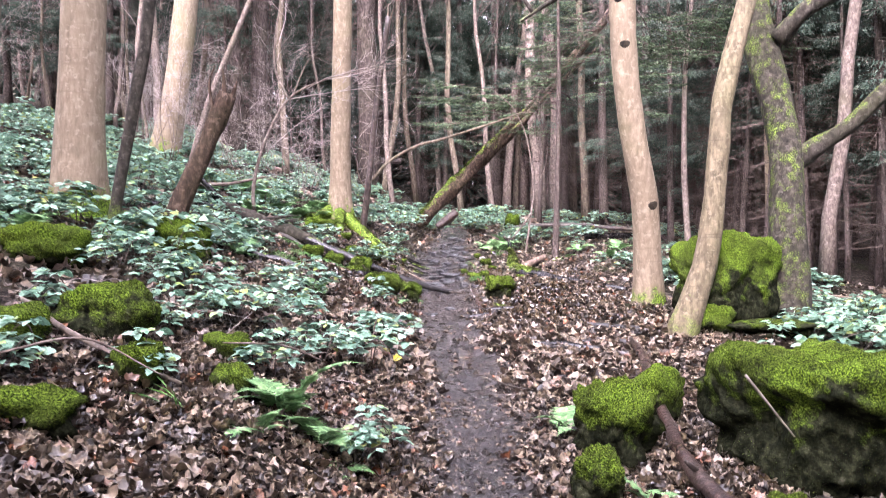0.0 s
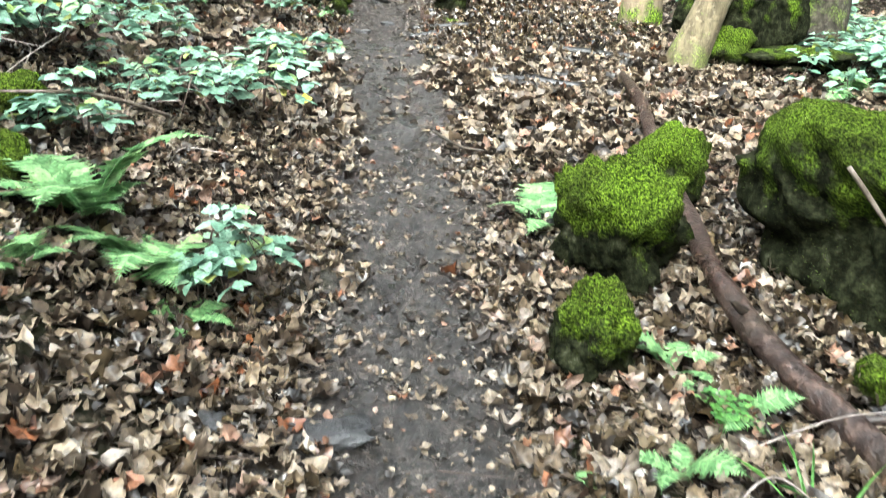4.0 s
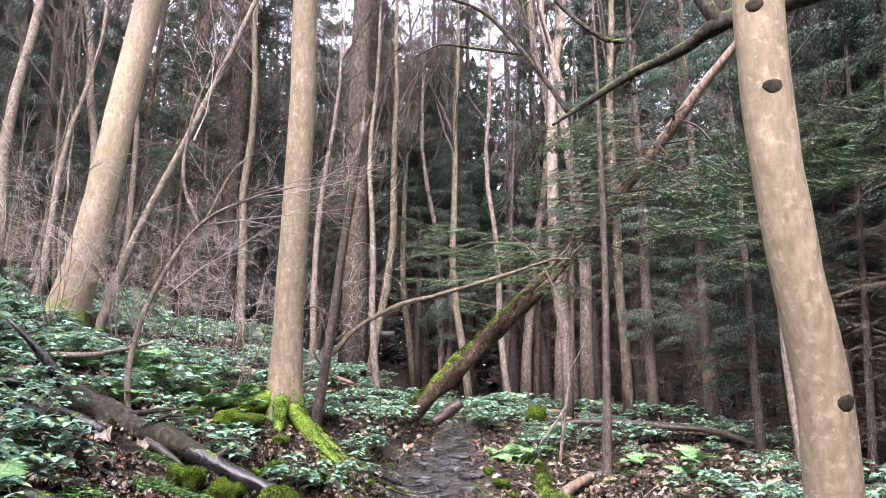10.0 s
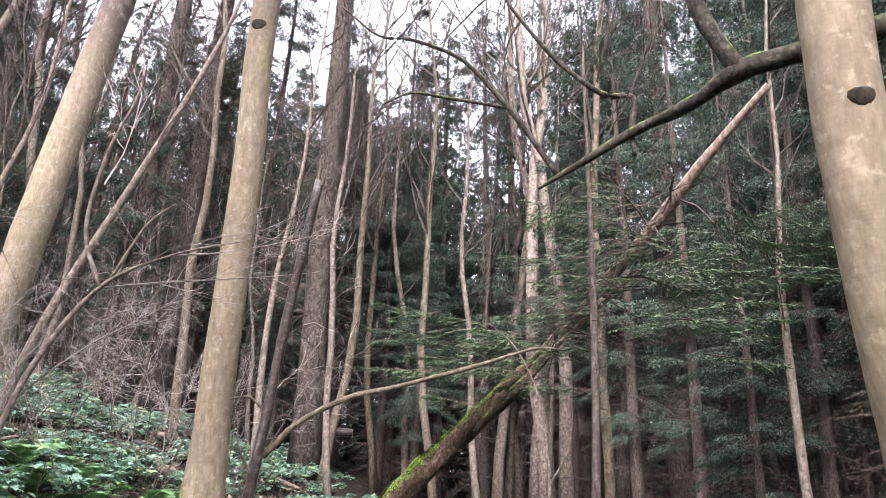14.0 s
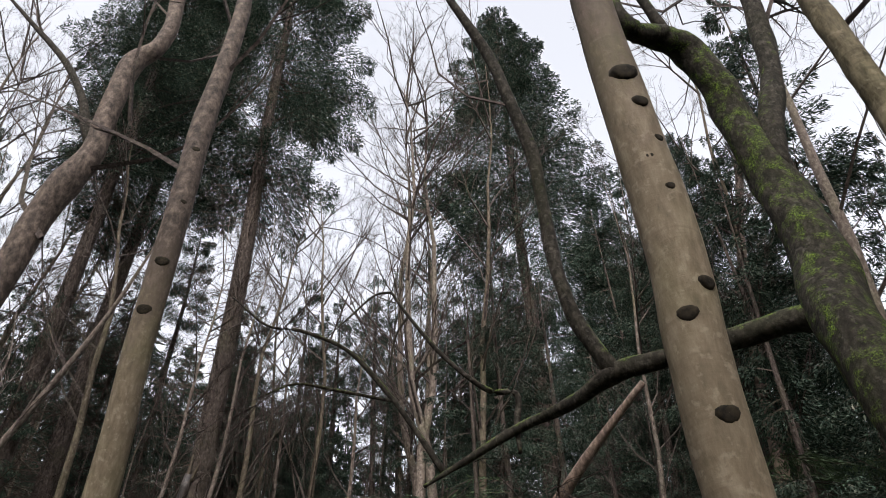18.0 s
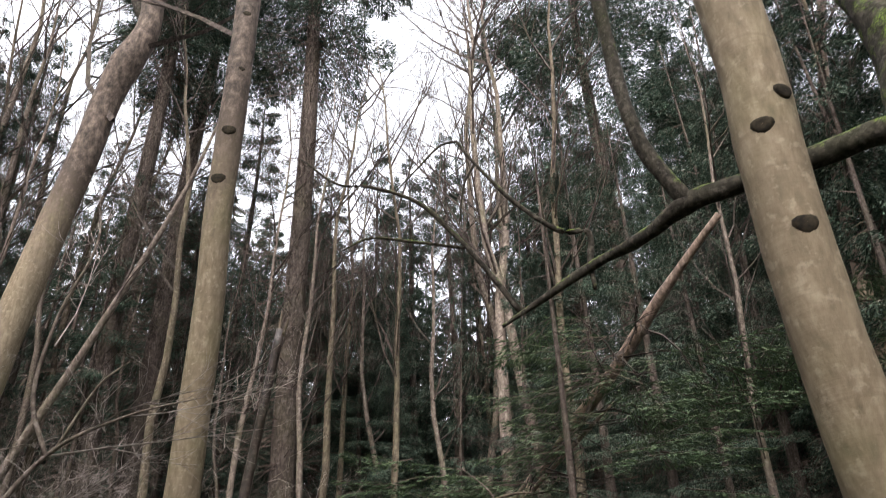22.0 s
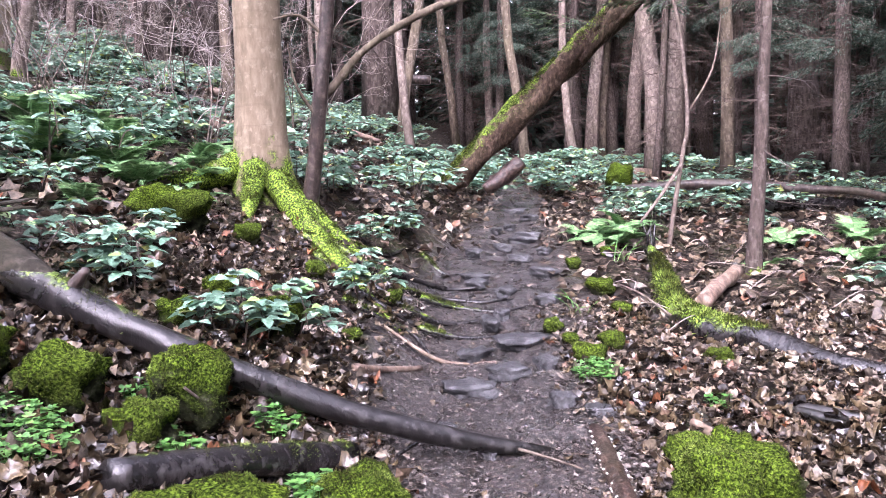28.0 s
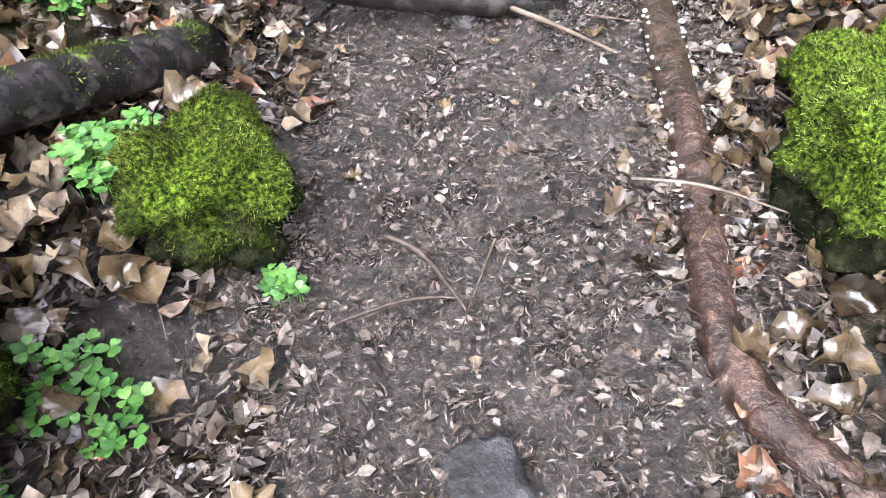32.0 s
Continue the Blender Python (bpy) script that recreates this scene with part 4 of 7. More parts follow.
h1 = (-7.5, 23.0, gz(-7.5, 23.0))
hazel2, *_ = stem("hazel_sapling", [h1, (-6.9, 22.9, h1[2] + 2), (-5.6, 22.7, h1[2] + 5), (-4.4, 22.5, h1[2] + 8), (-3.6, 22.4, h1[2] + 11)], [0.11, 0.09, 0.075, 0.055, 0.015], PALE, "long slanting pale sapling rising from the bank", sides=8, flute=0.2, moss_to=0.3)
crown_of_twigs(hazel2, h1, [(-5.6, 22.7, h1[2] + 5), (-4.8, 22.6, h1[2] + 7), (-4.2, 22.5, h1[2] + 8.5)], [(0.4, 0, 1), (-0.6, 0.2, 0.8), (0.8, 0.3, 0.6)], [3, 3, 3], [0.03, 0.025, 0.02], rng, levels=4, kids=5)

# thin straight spruce pole by the curved log
p0 = (2.95, 20.3, gz(2.95, 20.3))
pole, *_ = stem("spruce_pole", [p0, (3.0, 20.3, 3), (3.05, 20.35, 6), (3.0, 20.4, 11)], [0.09, 0.07, 0.055, 0.02], SPRUCE, "slim dead spruce pole with brittle side twigs", "dead tree", sides=8, flute=0.3, moss_to=0.3)
crown_of_twigs(pole, p0, np.array([(3.0, 20.3, z) for z in np.linspace(2.2, 9, 26)]), np.array([(math.cos(2.4 * k), math.sin(2.4 * k), -0.1) for k in range(26)]), np.full(26, 0.9), np.full(26, 0.009), rng, levels=2, kids=5, up=-0.03)


# ---- spruces: a few built, then copied ----
def spruce(seed, height, r, low, label, dense=1.0, spread=3.0, poles=False):
    rng = np.random.default_rng(seed)
    t = thing("spruce_tree", (0, 0, 0), label, "tree", "spruces of the wood")
    s = Soup()
    z = np.linspace(-0.3, height, 16)
    lean = rng.normal(size=2) * 0.012
    pts = np.stack([lean[0] * z + 0.05 * np.sin(z * 0.4 + seed), lean[1] * z + 0.05 * np.cos(z * 0.33 + seed), z], -1)
    tube(s, pts, r * np.clip(1 - z / height, 0.03, 1) ** 0.75, 10, 0.05, 0.2 * np.clip(1 - z, 0, 1), flute=0.35, seed=seed)
    part("trunk", s.mesh("trunk", SPRUCE), t)
    # dead side twigs under the crown
    s = Soup()
    n = int(80 * (low / 8) * dense) + 50
    zz = rng.uniform(1.2, low + 3, n)
    a = rng.uniform(0, 2 * np.pi, n)
    st = np.stack([np.interp(zz, z, pts[:, 0]), np.interp(zz, z, pts[:, 1]), zz], -1)
    twiggery(s, st, np.stack([np.cos(a), np.sin(a), rng.uniform(-0.35, 0.15, n)], -1), rng.uniform(0.6, 2.6, n), rng.uniform(0.011, 0.02, n), 2, rng, 5, up=-0.04, segs=3)
    part("dead_twig_skirt", s.mesh("dead_twig_skirt", DEADTWIG, smooth=False), t, kind="stuff")
    # living branches: drooping, with hanging sprays
    wood = Soup()
    nb = int((height - low) * 5.2 * dense)
    zb = low + (height - low) * rng.uniform(0, 1, nb) ** 0.9
    u = (zb - low) / (height - low)
    ln = spread * (1 - u) ** 0.6 * rng.uniform(0.6, 1.15, nb) * np.clip(0.55 + 2.2 * u, 0, 1) + 0.12
    a = rng.uniform(0, 2 * np.pi, nb)
    out = np.stack([np.cos(a), np.sin(a), 0 * a], -1)
    st = np.stack([np.interp(zb, z, pts[:, 0]), np.interp(zb, z, pts[:, 1]), zb], -1)
    rise = rng.uniform(-0.25, 0.25, nb) + 0.5 * u

    def along(k, q):
        w = ln[k] * q
        return st[k] + out[k] * w[:, None] + np.array([0, 0, 1.0]) * (rise[k] * w - 0.13 * w**2 / np.maximum(ln[k], 0.5) * 2.0)[:, None]

    k = np.arange(nb)
    for q in range(4):
        prisms(wood, along(k, np.full(nb, q / 4)), along(k, np.full(nb, (q + 1) / 4)), 0.022 * (1 - q / 4.6), 0.022 * (1 - (q + 1) / 4.6))
    wood.then(NEEDLE)
    per = int(330 * dense)
    k = rng.choice(nb, nb * per, p=(ln + 0.1) / (ln + 0.1).sum())
    q = rng.uniform(0.12, 1.0, len(k)) ** 0.8
    at = along(k, q)
    side = np.cross(out[k], [0, 0, 1.0]) * rng.choice([-1, 1], len(k))[:, None]
    reach = rng.uniform(0.05, 1, len(k)) * 0.42 * ln[k] * (1.15 - q)
    at = at + side * reach[:, None] + out[k] * (0.4 * reach)[:, None] - np.array([0, 0, 1.0]) * (0.28 * reach + 0.32 * rng.uniform(0, 1, len(k)) ** 2)[:, None]
    way = out[k] * 0.6 + side * rng.uniform(0.1, 0.9, (len(k), 1)) + np.stack([rng.normal(size=len(k)) * 0.25, rng.normal(size=len(k)) * 0.25, rng.uniform(-1.0, 0.1, len(k))], -1)
    leaves(wood, at, way, rng.normal(size=(len(k), 3)) * 0.5 + [0, 0, 1.0], rng.uniform(0.09, 0.19, len(k)), BROADSPEAR, -0.5, -0.15)
    part("crown", wood.mesh("crown", DEADTWIG, smooth=False), t, kind="stuff")
    return t


def bare_tree(seed, height, r, label, name="birch_tree", material=None, low=0.35):
    rng = np.random.default_rng(seed)
    t = thing(name, (0, 0, 0), label, "tree", "bare trees of the wood")
    z = np.linspace(-0.3, height, 14)
    lean = rng.normal(size=2) * 0.05
    pts = np.stack([lean[0] * z + 0.26 * np.sin(z * 0.37 + seed) + 0.07 * np.sin(z * 1.1), lean[1] * z + 0.24 * np.cos(z * 0.31 + seed) + 0.06 * np.cos(z * 1.3 + seed), z], -1)
    s = Soup()
    tube(s, pts, r * np.clip(1 - z / height, 0.04, 1) ** 0.8, 8, 0.06, 0.0, flute=0.3, seed=seed)
    part("trunk", s.mesh("trunk", material or PALE), t)
    s = Soup()
    n = 16
    zz = height * rng.uniform(low, 0.97, n)
    a = rng.uniform(0, 2 * np.pi, n)
    st = np.stack([np.interp(zz, z, pts[:, 0]), np.interp(zz, z, pts[:, 1]), zz], -1)
    twiggery(s, st, np.stack([np.cos(a), np.sin(a), rng.uniform(0.7, 1.6, n)], -1), height * rng.uniform(0.12, 0.24, n), r * rng.uniform(0.2, 0.32, n), 4, rng, 6, spread=0.65, up=0.1)
    part("twig_crown", s.mesh("twig_crown", TWIG, smooth=False), t, kind="stuff")
    return t


def thicket(seed, label):
    """A many-stemmed bare shrub: each stem a part, its twigs joined."""
    rng = np.random.default_rng(seed)
    t = thing("hazel_shrub", (0, 0, 0), label, "shrub", "bare shrubs on the bank")
    tw = Soup()
    for k in range(7):
        a, ln = rng.uniform(0, 2 * np.pi), rng.uniform(3, 6.5)
        out = np.array([math.cos(a), math.sin(a), 0])
        p = bend([out * 0.15 + (0, 0, -0.1), out * (0.2 * ln) + (0, 0, 0.4 * ln) + rng.normal(size=3) * 0.2, out * (0.45 * ln) + (0, 0, 0.75 * ln) + rng.normal(size=3) * 0.3, out * (0.75 * ln) + (0, 0, 0.95 * ln)], 4)
        s = Soup()
        tube(s, p, np.linspace(rng.uniform(0.012, 0.022), 0.005, len(p)), 5, 0.1)
        part("stem", s.mesh("stem", PALE), t)
        i = rng.integers(2, len(p) - 1, 7)
        twiggery(tw, p[i], unit(p[i + 1] - p[i]) + rng.normal(size=(7, 3)) * 0.7, rng.uniform(0.8, 2.0, 7), np.full(7, 0.009), 3, rng, 5, spread=0.9, up=0.04, wobble=0.5)
    part("twig_thicket", tw.mesh("twig_thicket", PALETWIG, smooth=False), t, kind="stuff")
    return t


def stand(ob, x, y, turn=0.0, size=1.0):
    c = copy_thing(ob, pose(PLAN * x, PLAN * y, PLAN * (gz(x, y) - 0.02), 0, 0, turn))
    c.scale = (size, size, size)
    return c


SPR = [spruce(11, 30, 0.3, 4.5, "tall dark spruce with drooping green branches", 1.2, 3.6), spruce(12, 33, 0.32, 11, "tall spruce with a high dark crown", 2.1, 5.0), spruce(13, 22, 0.13, 6, "slim spruce pole with dead lower twigs", 0.7, 1.7), spruce(14, 24, 0.2, 2.2, "spruce with green branches hanging low", 1.1, 2.8), spruce(15, 40, 0.34, 17.0, "very tall spruce with a long bare trunk", 1.8, 4.2)]
BARE = [bare_tree(21, 27, 0.2, "slim bare birch with fine twigs"), bare_tree(22, 22, 0.13, "thin grey birch with bare twigs", material=OAK), bare_tree(23, 16, 0.09, "thin pale bare sapling", low=0.25)]
SHRUB = [thicket(31, "bare many-stemmed hazel shrub"), thicket(32, "bare tangled hazel shrub")]

# trees that stand out, by place
for kind, x, y, turn, size in ((4, -2.95, 31.0, 20, 1.2), (4, -7.9, 29.0, 70, 0.95), (4, -7.5, 31.0, 190, 1.0), (1, 9.2, 35.1, 100, 1.35), (1, 12.0, 33.5, 210, 0.8), (0, 7.7, 29.1, 30, 0.6), (0, 6.3, 30.1, 80, 0.6), (2, 3.6, 29.0, 10, 0.65), (2, 5.1, 37, 200, 0.75), (0, 10.8, 27, 50, 0.6), (3, 12.5, 24, 10, 0.7), (0, 8.4, 24.0, 300, 0.55), (3, 11.2, 19.5, 140, 1.0), (0, -9.5, 37, 240, 0.55), (2, -11.5, 33, 60, 0.75), (0, -6.5, 37.5, 0, 0.8), (3, 7.2, 24.3, 200, 0.55), (0, 14.5, 17, 77, 0.7), (2, 2.0, 33.5, 50, 0.65), (2, 4.9, 33.0, 290, 0.65), (1, 7.9, 41, 10, 0.7)):
    stand(SPR[kind], x, y, turn, size)
for kind, x, y, turn, size in ((0, 3.6, 30.5, 0, 1.15), (0, 4.6, 31.5, 120, 1.1), (1, 5.4, 31, 60, 1.3), (1, -1.4, 36.0, 30, 1.0), (1, -2.2, 29.5, 200, 1.0), (2, -1.9, 27.5, 90, 1.1), (2, -9.6, 24.6, 10, 1.0), (1, -5.2, 27, 300, 1.0), (0, -12, 26, 10, 0.9), (2, -3.3, 26.5, 45, 1.0), (1, -13.5, 22, 45, 1.0), (1, -15, 25, 145, 1.1), (0, 9.5, 18.6, 200, 0.9), (2, 6.9, 21.5, 30, 1.0), (1, 10.2, 22.0, 30, 1.0), (1, 0.7, 31.5, 15, 1.0), (2, 1.9, 33, 100, 1.3), (2, -0.4, 34, 160, 1.3)):
    stand(BARE[kind], x, y, turn, size)

for k, (x, y) in enumerate(((-1.0, 38), (0.9, 39), (2.6, 37), (4.3, 40), (5.9, 38), (7.4, 40), (0.1, 44), (3.4, 45), (-3.4, 42))):
    stand(SPR[0 if k % 3 else 3], x, y, 47 * k, (0.76 if k % 3 else 0.92) * (1.1 if y > 43 else 1.0))
rng = np.random.default_rng(99)
spots = []
# spots behind the start are unseen, added to close the wood against light
for gx_ in np.arange(-39, 40, 3.8):
    for gy_ in np.arange(-28, 54, 3.8):
        x, y = gx_ + rng.uniform(-1.4, 1.4), gy_ + rng.uniform(-1.4, 1.4)
        if -13 < x < 8.5 and 2 < y < 33 or math.hypot(x - 0.4, max(0, abs(y - 8) - 9)) < 4:
            continue
        az = math.degrees(math.atan2(x - 0.5, y - 8.4))
        keep = (0.72 if abs(x) < 22 else 0.45) if y > 4 else 0.4
        if -2 < az < 12 and y < 50:
            keep = 0.42
        if rng.uniform() < keep:
            spots.append((x, y, az))
for x, y, az in spots:
    u = rng.uniform()
    if x < -6 and 5 < y < 40 and u < 0.55:
        stand(BARE[int(rng.integers(3))], x, y, rng.uniform(0, 360), rng.uniform(0.7, 1.1))
        if rng.uniform() < 0.25:
            stand(SHRUB[int(rng.integers(2))], x + 1, y - 0.8, rng.uniform(0, 360), rng.uniform(0.8, 1.3))
    else:
        big = rng.uniform(0.65, 1.0)
        if x < -6 and 5 < y < 40:
            big *= 0.72
        if 8 < x < 22 and 12 < y < 34:
            big *= 0.78
        if -2 < az < 12:
            big = min(big, 0.5 * math.hypot(x, y - 8.4) / 30)
        kind = int(rng.choice([0, 1, 2, 3, 3]))
        if -34 < az < -3 and y > 26:
            big = (1.6 + rng.uniform(0.6, 0.78) * math.hypot(x - 0.5, y - 8.4) - gz(x, y)) / (30, 33, 22, 24)[kind]
        stand(SPR[kind], x, y, rng.uniform(0, 360), big)
for k in range(13):
    x, y = rng.uniform(-18, -5), rng.uniform(27, 40)
    stand(BARE[k % 3], x, y, rng.uniform(0, 360), rng.uniform(0.55, 0.95))
for k in range(13):
    x, y = rng.uniform(-17, -4), rng.uniform(27, 40)
    stand(SPR[2 if k % 3 else 0], x, y, rng.uniform(0, 360), rng.uniform(0.4, 0.65))
for k in range(9):
    x, y = rng.uniform(-0.5, 6.5), rng.uniform(34, 46)
    stand(BARE[k % 2], x, y, rng.uniform(0, 360), rng.uniform(0.9, 1.2))
for k, (x, y) in enumerate(((-5.2, 20.6), (-6.4, 21.6), (-3.9, 21.4), (-7.4, 20.9), (-4.8, 22.6), (-8.4, 21.8), (-3.2, 23.4))):
    stand(SHRUB[k % 2], x, y, 70 * k, 0.55 + 0.05 * (k % 4))
for k in range(8):
    x, y = rng.uniform(-20, -4), rng.uniform(25, 38)
    stand(SHRUB[k % 2], x, y, rng.uniform(0, 360), rng.uniform(0.6, 1.1))

for k in range(22):
    x, y = rng.uniform(-22, -8), rng.uniform(25, 40)
    kind = k % 2
    stand(BARE[kind], x, y, rng.uniform(0, 360), (1.6 + rng.uniform(0.6, 0.75) * math.hypot(x - 0.5, y - 8.4) - gz(x, y)) / (30, 24)[kind])
for k in range(40):
    y = rng.uniform(18, 34)
    stand(SPR[2], y * rng.uniform(0.44, 0.8), y, rng.uniform(0, 360), rng.uniform(0.5, 0.85))
for k in range(34):
    x, y = rng.uniform(5.5, 17), rng.uniform(19, 40)
    if x > 0.27 * y - 0.5:
        stand(SPR[2], x, y, rng.uniform(0, 360), rng.uniform(0.45, 0.95))

# the wood beyond, joined with unseen trees behind the start
far = Soup()
fx, fy = rng.uniform(-60, 60, 560), rng.uniform(46, 84, 560)
# added out of view, to block light coming in from behind
bx, by = rng.uniform(-45, 45, 230), rng.uniform(-36, -3, 230)
clear = np.hypot(bx - 0.3, np.minimum(by, 0)) > 6
fx, fy = np.concatenate([fx, bx[clear]])[:760], np.concatenate([fy, by[clear]])[:760]
fz = ground_z(fx, fy, False)
fh = rng.uniform(13, 24, len(fx))
prisms(far, np.stack([fx, fy, fz - 0.3], -1), np.stack([fx + rng.normal(size=len(fx)) * 0.3, fy, fz + fh], -1), 0.2, 0.03)
far.then(NEEDLE)
fk = np.repeat(np.arange(len(fx)), 300)
fu = rng.uniform(0, 1, len(fk)) ** 1.4
fr = (0.5 + 2.6 * (1 - fu)) * np.sqrt(rng.uniform(0.02, 1, len(fk)))
fa = rng.uniform(0, 2 * np.pi, len(fk))
fp = np.stack([fx[fk] + fr * np.cos(fa), fy[fk] + fr * np.sin(fa), fz[fk] + 0.3 + fu * (fh[fk] - 0.3) - 0.15 * fr], -1)
leaves(far, fp, np.stack([np.cos(fa), np.sin(fa), rng.uniform(-0.9, 0.1, len(fk))], -1), rng.normal(size=(len(fk), 3)) * 0.5 + [0, 0, 1.0], rng.uniform(0.7, 1.5, len(fk)), SPEAR, -0.5, -0.15)
tagged(new("far_spruce_wood", far.mesh("far_spruce_wood", SPRUCE, smooth=False)), "dense dark spruce wood in the distance, with unseen light-blocking trees behind", "woodland", kind="stuff")
# the patterns themselves stand at the back of the wood
for ob, x, y in ((SPR[0], -20, 60), (SPR[4], 30, 56), (SPR[1], 22, 62), (SPR[2], 12, 66), (SPR[3], -30, 58), (BARE[0], -26, 40), (BARE[1], -24, 36), (BARE[2], -22, 33), (SHRUB[0], -20, 34), (SHRUB[1], -17, 36)):
    ob.matrix_basis = pose(PLAN * x, PLAN * y, PLAN * (gz(x, y) - 0.02))

# ---- boulders and stones ----
def boulder(name, x, y, hx, hy, hz, seed, label, moss=0.45, turn=0.0, sink=0.35, tufts=0, blocky=0.35, material=None, category="rock", group="mossy boulders", rings=22, under=0.12, cap=0.3, lump=0.34):
    """A weathered rock: a squared-off ball, cut and pitted by noise, set into the ground."""
    nu = int(rings * 1.7)
    th = np.linspace(0.02, math.pi - 0.02, rings)[:, None]
    ph = np.arange(nu)[None] * 2 * math.pi / nu
    d = np.stack([np.sin(th) * np.cos(ph), np.sin(th) * np.sin(ph), np.cos(th) + 0 * ph], -1)
    sq = (np.abs(d) ** (2 + 4 * blocky)).sum(-1, keepdims=True) ** (-1 / (2 + 4 * blocky))
    v = (d * sq).reshape(-1, 3)
    off = Vector((seed * 3.17, seed * 1.31, seed * 0.7))
    n1 = np.array([noise.noise(Vector(p) * 1.3 + off) - 0.5 * abs(noise.noise(Vector(p) * 2.6 + off)) + 0.3 * noise.noise(Vector(p) * 5 + off) + 0.16 * noise.noise(Vector(p) * 11 + off) for p in v])
    v = v * (0.84 + lump * n1)[:, None] * (hx, hy, hz)
    if rings > 34:
        lump = np.array([noise.noise(Vector(p) * 9 + off) + 0.7 * abs(noise.noise(Vector(p) * 19 + off)) + 0.4 * noise.noise(Vector(p) * 40 + off) for p in v])
        v = v * (1 + 0.03 * lump / max(hx, hz))[:, None]
    if under:
        hgt = v[:, 2] / hz + 0.3 * np.sin(2 * np.arctan2(v[:, 1], v[:, 0]) + seed) * (0.5 if under > 0.2 else 1.0)
        v[:, :2] *= (1 - under / (1 + np.exp(np.clip((hgt - 0.12) / 0.05, -30, 30))) - 0.5 * under * np.exp(-(((hgt - 0.02) / 0.1) ** 2)))[:, None]
    c, s_ = math.cos(radians(turn)), math.sin(radians(turn))
    v = np.stack([c * v[:, 0] - s_ * v[:, 1], s_ * v[:, 0] + c * v[:, 1], v[:, 2]], -1)
    base = np.array((x, y, gz(x, y)))
    v = v + base + (0, 0, hz * (1 - 2 * sink))
    i, j = np.meshgrid(np.arange(rings - 1), np.arange(nu), indexing="ij")
    j2 = (j + 1) % nu
    f = np.stack([i * nu + j, (i + 1) * nu + j, (i + 1) * nu + j2, i * nu + j2], -1).reshape(-1, 4)
    up = d.reshape(-1, 3)[:, 2]
    t = thing(name, base, label, category, group)
    s = Soup()
    # moss thins downwards, baring stone whose colour is darkened for the shade there
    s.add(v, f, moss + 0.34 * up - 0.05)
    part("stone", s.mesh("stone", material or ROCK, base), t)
    if tufts:
        tufts = int(2.6 * tufts)
        r = np.random.default_rng(seed + 500)
        w = np.clip(cap + 0.8 * up, 0.02, 1) * np.sin(np.repeat(th[:, 0], nu))
        w = w * (n1 + 0.25 * np.sin(5 * v[:, 0] + seed) * np.sin(5 * v[:, 1]) > -0.16)
        k = r.choice(len(v), tufts, p=w / w.sum())
        k2 = np.minimum(k + nu, len(v) - 1)
        a = r.uniform(0, 1, (tufts, 1))
        b = r.uniform(0, 1, (tufts, 1))
        at = v[k] * (1 - a) + v[k2] * a
        at = at * (1 - b) + (v[(k // nu) * nu + (k + 1) % nu]) * b
        nrm = unit(d.reshape(-1, 3)[k] * (1 / hx, 1 / hy, 1 / hz))
        s = Soup()
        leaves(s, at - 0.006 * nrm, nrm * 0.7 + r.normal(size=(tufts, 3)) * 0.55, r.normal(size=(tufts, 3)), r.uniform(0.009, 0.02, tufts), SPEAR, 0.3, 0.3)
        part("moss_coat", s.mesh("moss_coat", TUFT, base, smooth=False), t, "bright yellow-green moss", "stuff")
    return t


MB = "dark boulder thickly covered in bright green moss"
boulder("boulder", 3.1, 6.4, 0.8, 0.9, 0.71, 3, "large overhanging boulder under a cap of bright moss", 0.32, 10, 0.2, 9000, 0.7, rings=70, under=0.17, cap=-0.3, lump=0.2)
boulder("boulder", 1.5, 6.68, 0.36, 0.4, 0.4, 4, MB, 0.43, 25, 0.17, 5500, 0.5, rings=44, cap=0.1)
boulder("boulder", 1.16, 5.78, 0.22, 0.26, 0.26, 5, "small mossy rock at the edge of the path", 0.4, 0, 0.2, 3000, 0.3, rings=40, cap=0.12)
boulder("boulder", 2.15, 7.75, 0.34, 0.3, 0.34, 6, MB, 0.45, 40, 0.2, 2500)
boulder("boulder", 4.55, 12.35, 0.95, 0.72, 0.9, 7, "tall boulder with a thick moss coat beside a curved beech", 0.44, 20, 0.15, 12000, 0.6, rings=56, lump=0.22, cap=0.15)
boulder("boulder", 4.0, 11.75, 0.45, 0.4, 0.35, 17, MB, 0.5, 0, 0.3, 3000)
boulder("boulder", 4.9, 11.6, 0.75, 0.5, 0.16, 18, "low dark ledge of rock under a mossy boulder", 0.2, 0, 0.1, 0, 0.5)
boulder("boulder", -2.95, 6.75, 0.5, 0.36, 0.36, 8, "dark bank boulder half covered by moss and leaves", 0.36, 15, 0.3, 4000, 0.5)
boulder("boulder", -4.35, 8.4, 0.55, 0.42, 0.32, 9, MB, 0.48, 0, 0.3, 4000)
boulder("boulder", -3.6, 10.6, 0.55, 0.42, 0.42, 10, "mossy mound of rock at a sapling's foot", 0.48, 0, 0.3, 4000)
boulder("boulder", -2.35, 6.0, 0.22, 0.2, 0.24, 11, MB, 0.45, 0, 0.25, 2000)
boulder("boulder", -3.3, 5.9, 0.32, 0.26, 0.24, 12, MB, 0.42, 0, 0.3, 2000)
boulder("boulder", -2.5, 4.7, 0.36, 0.25, 0.2, 13, MB, 0.42, 20, 0.3, 2000)
boulder("boulder", -1.75, 6.5, 0.2, 0.18, 0.18, 14, MB, 0.4, 0, 0.3, 1200)
boulder("boulder", -2.05, 7.3, 0.26, 0.2, 0.2, 15, MB, 0.4, 0, 0.3, 1200)
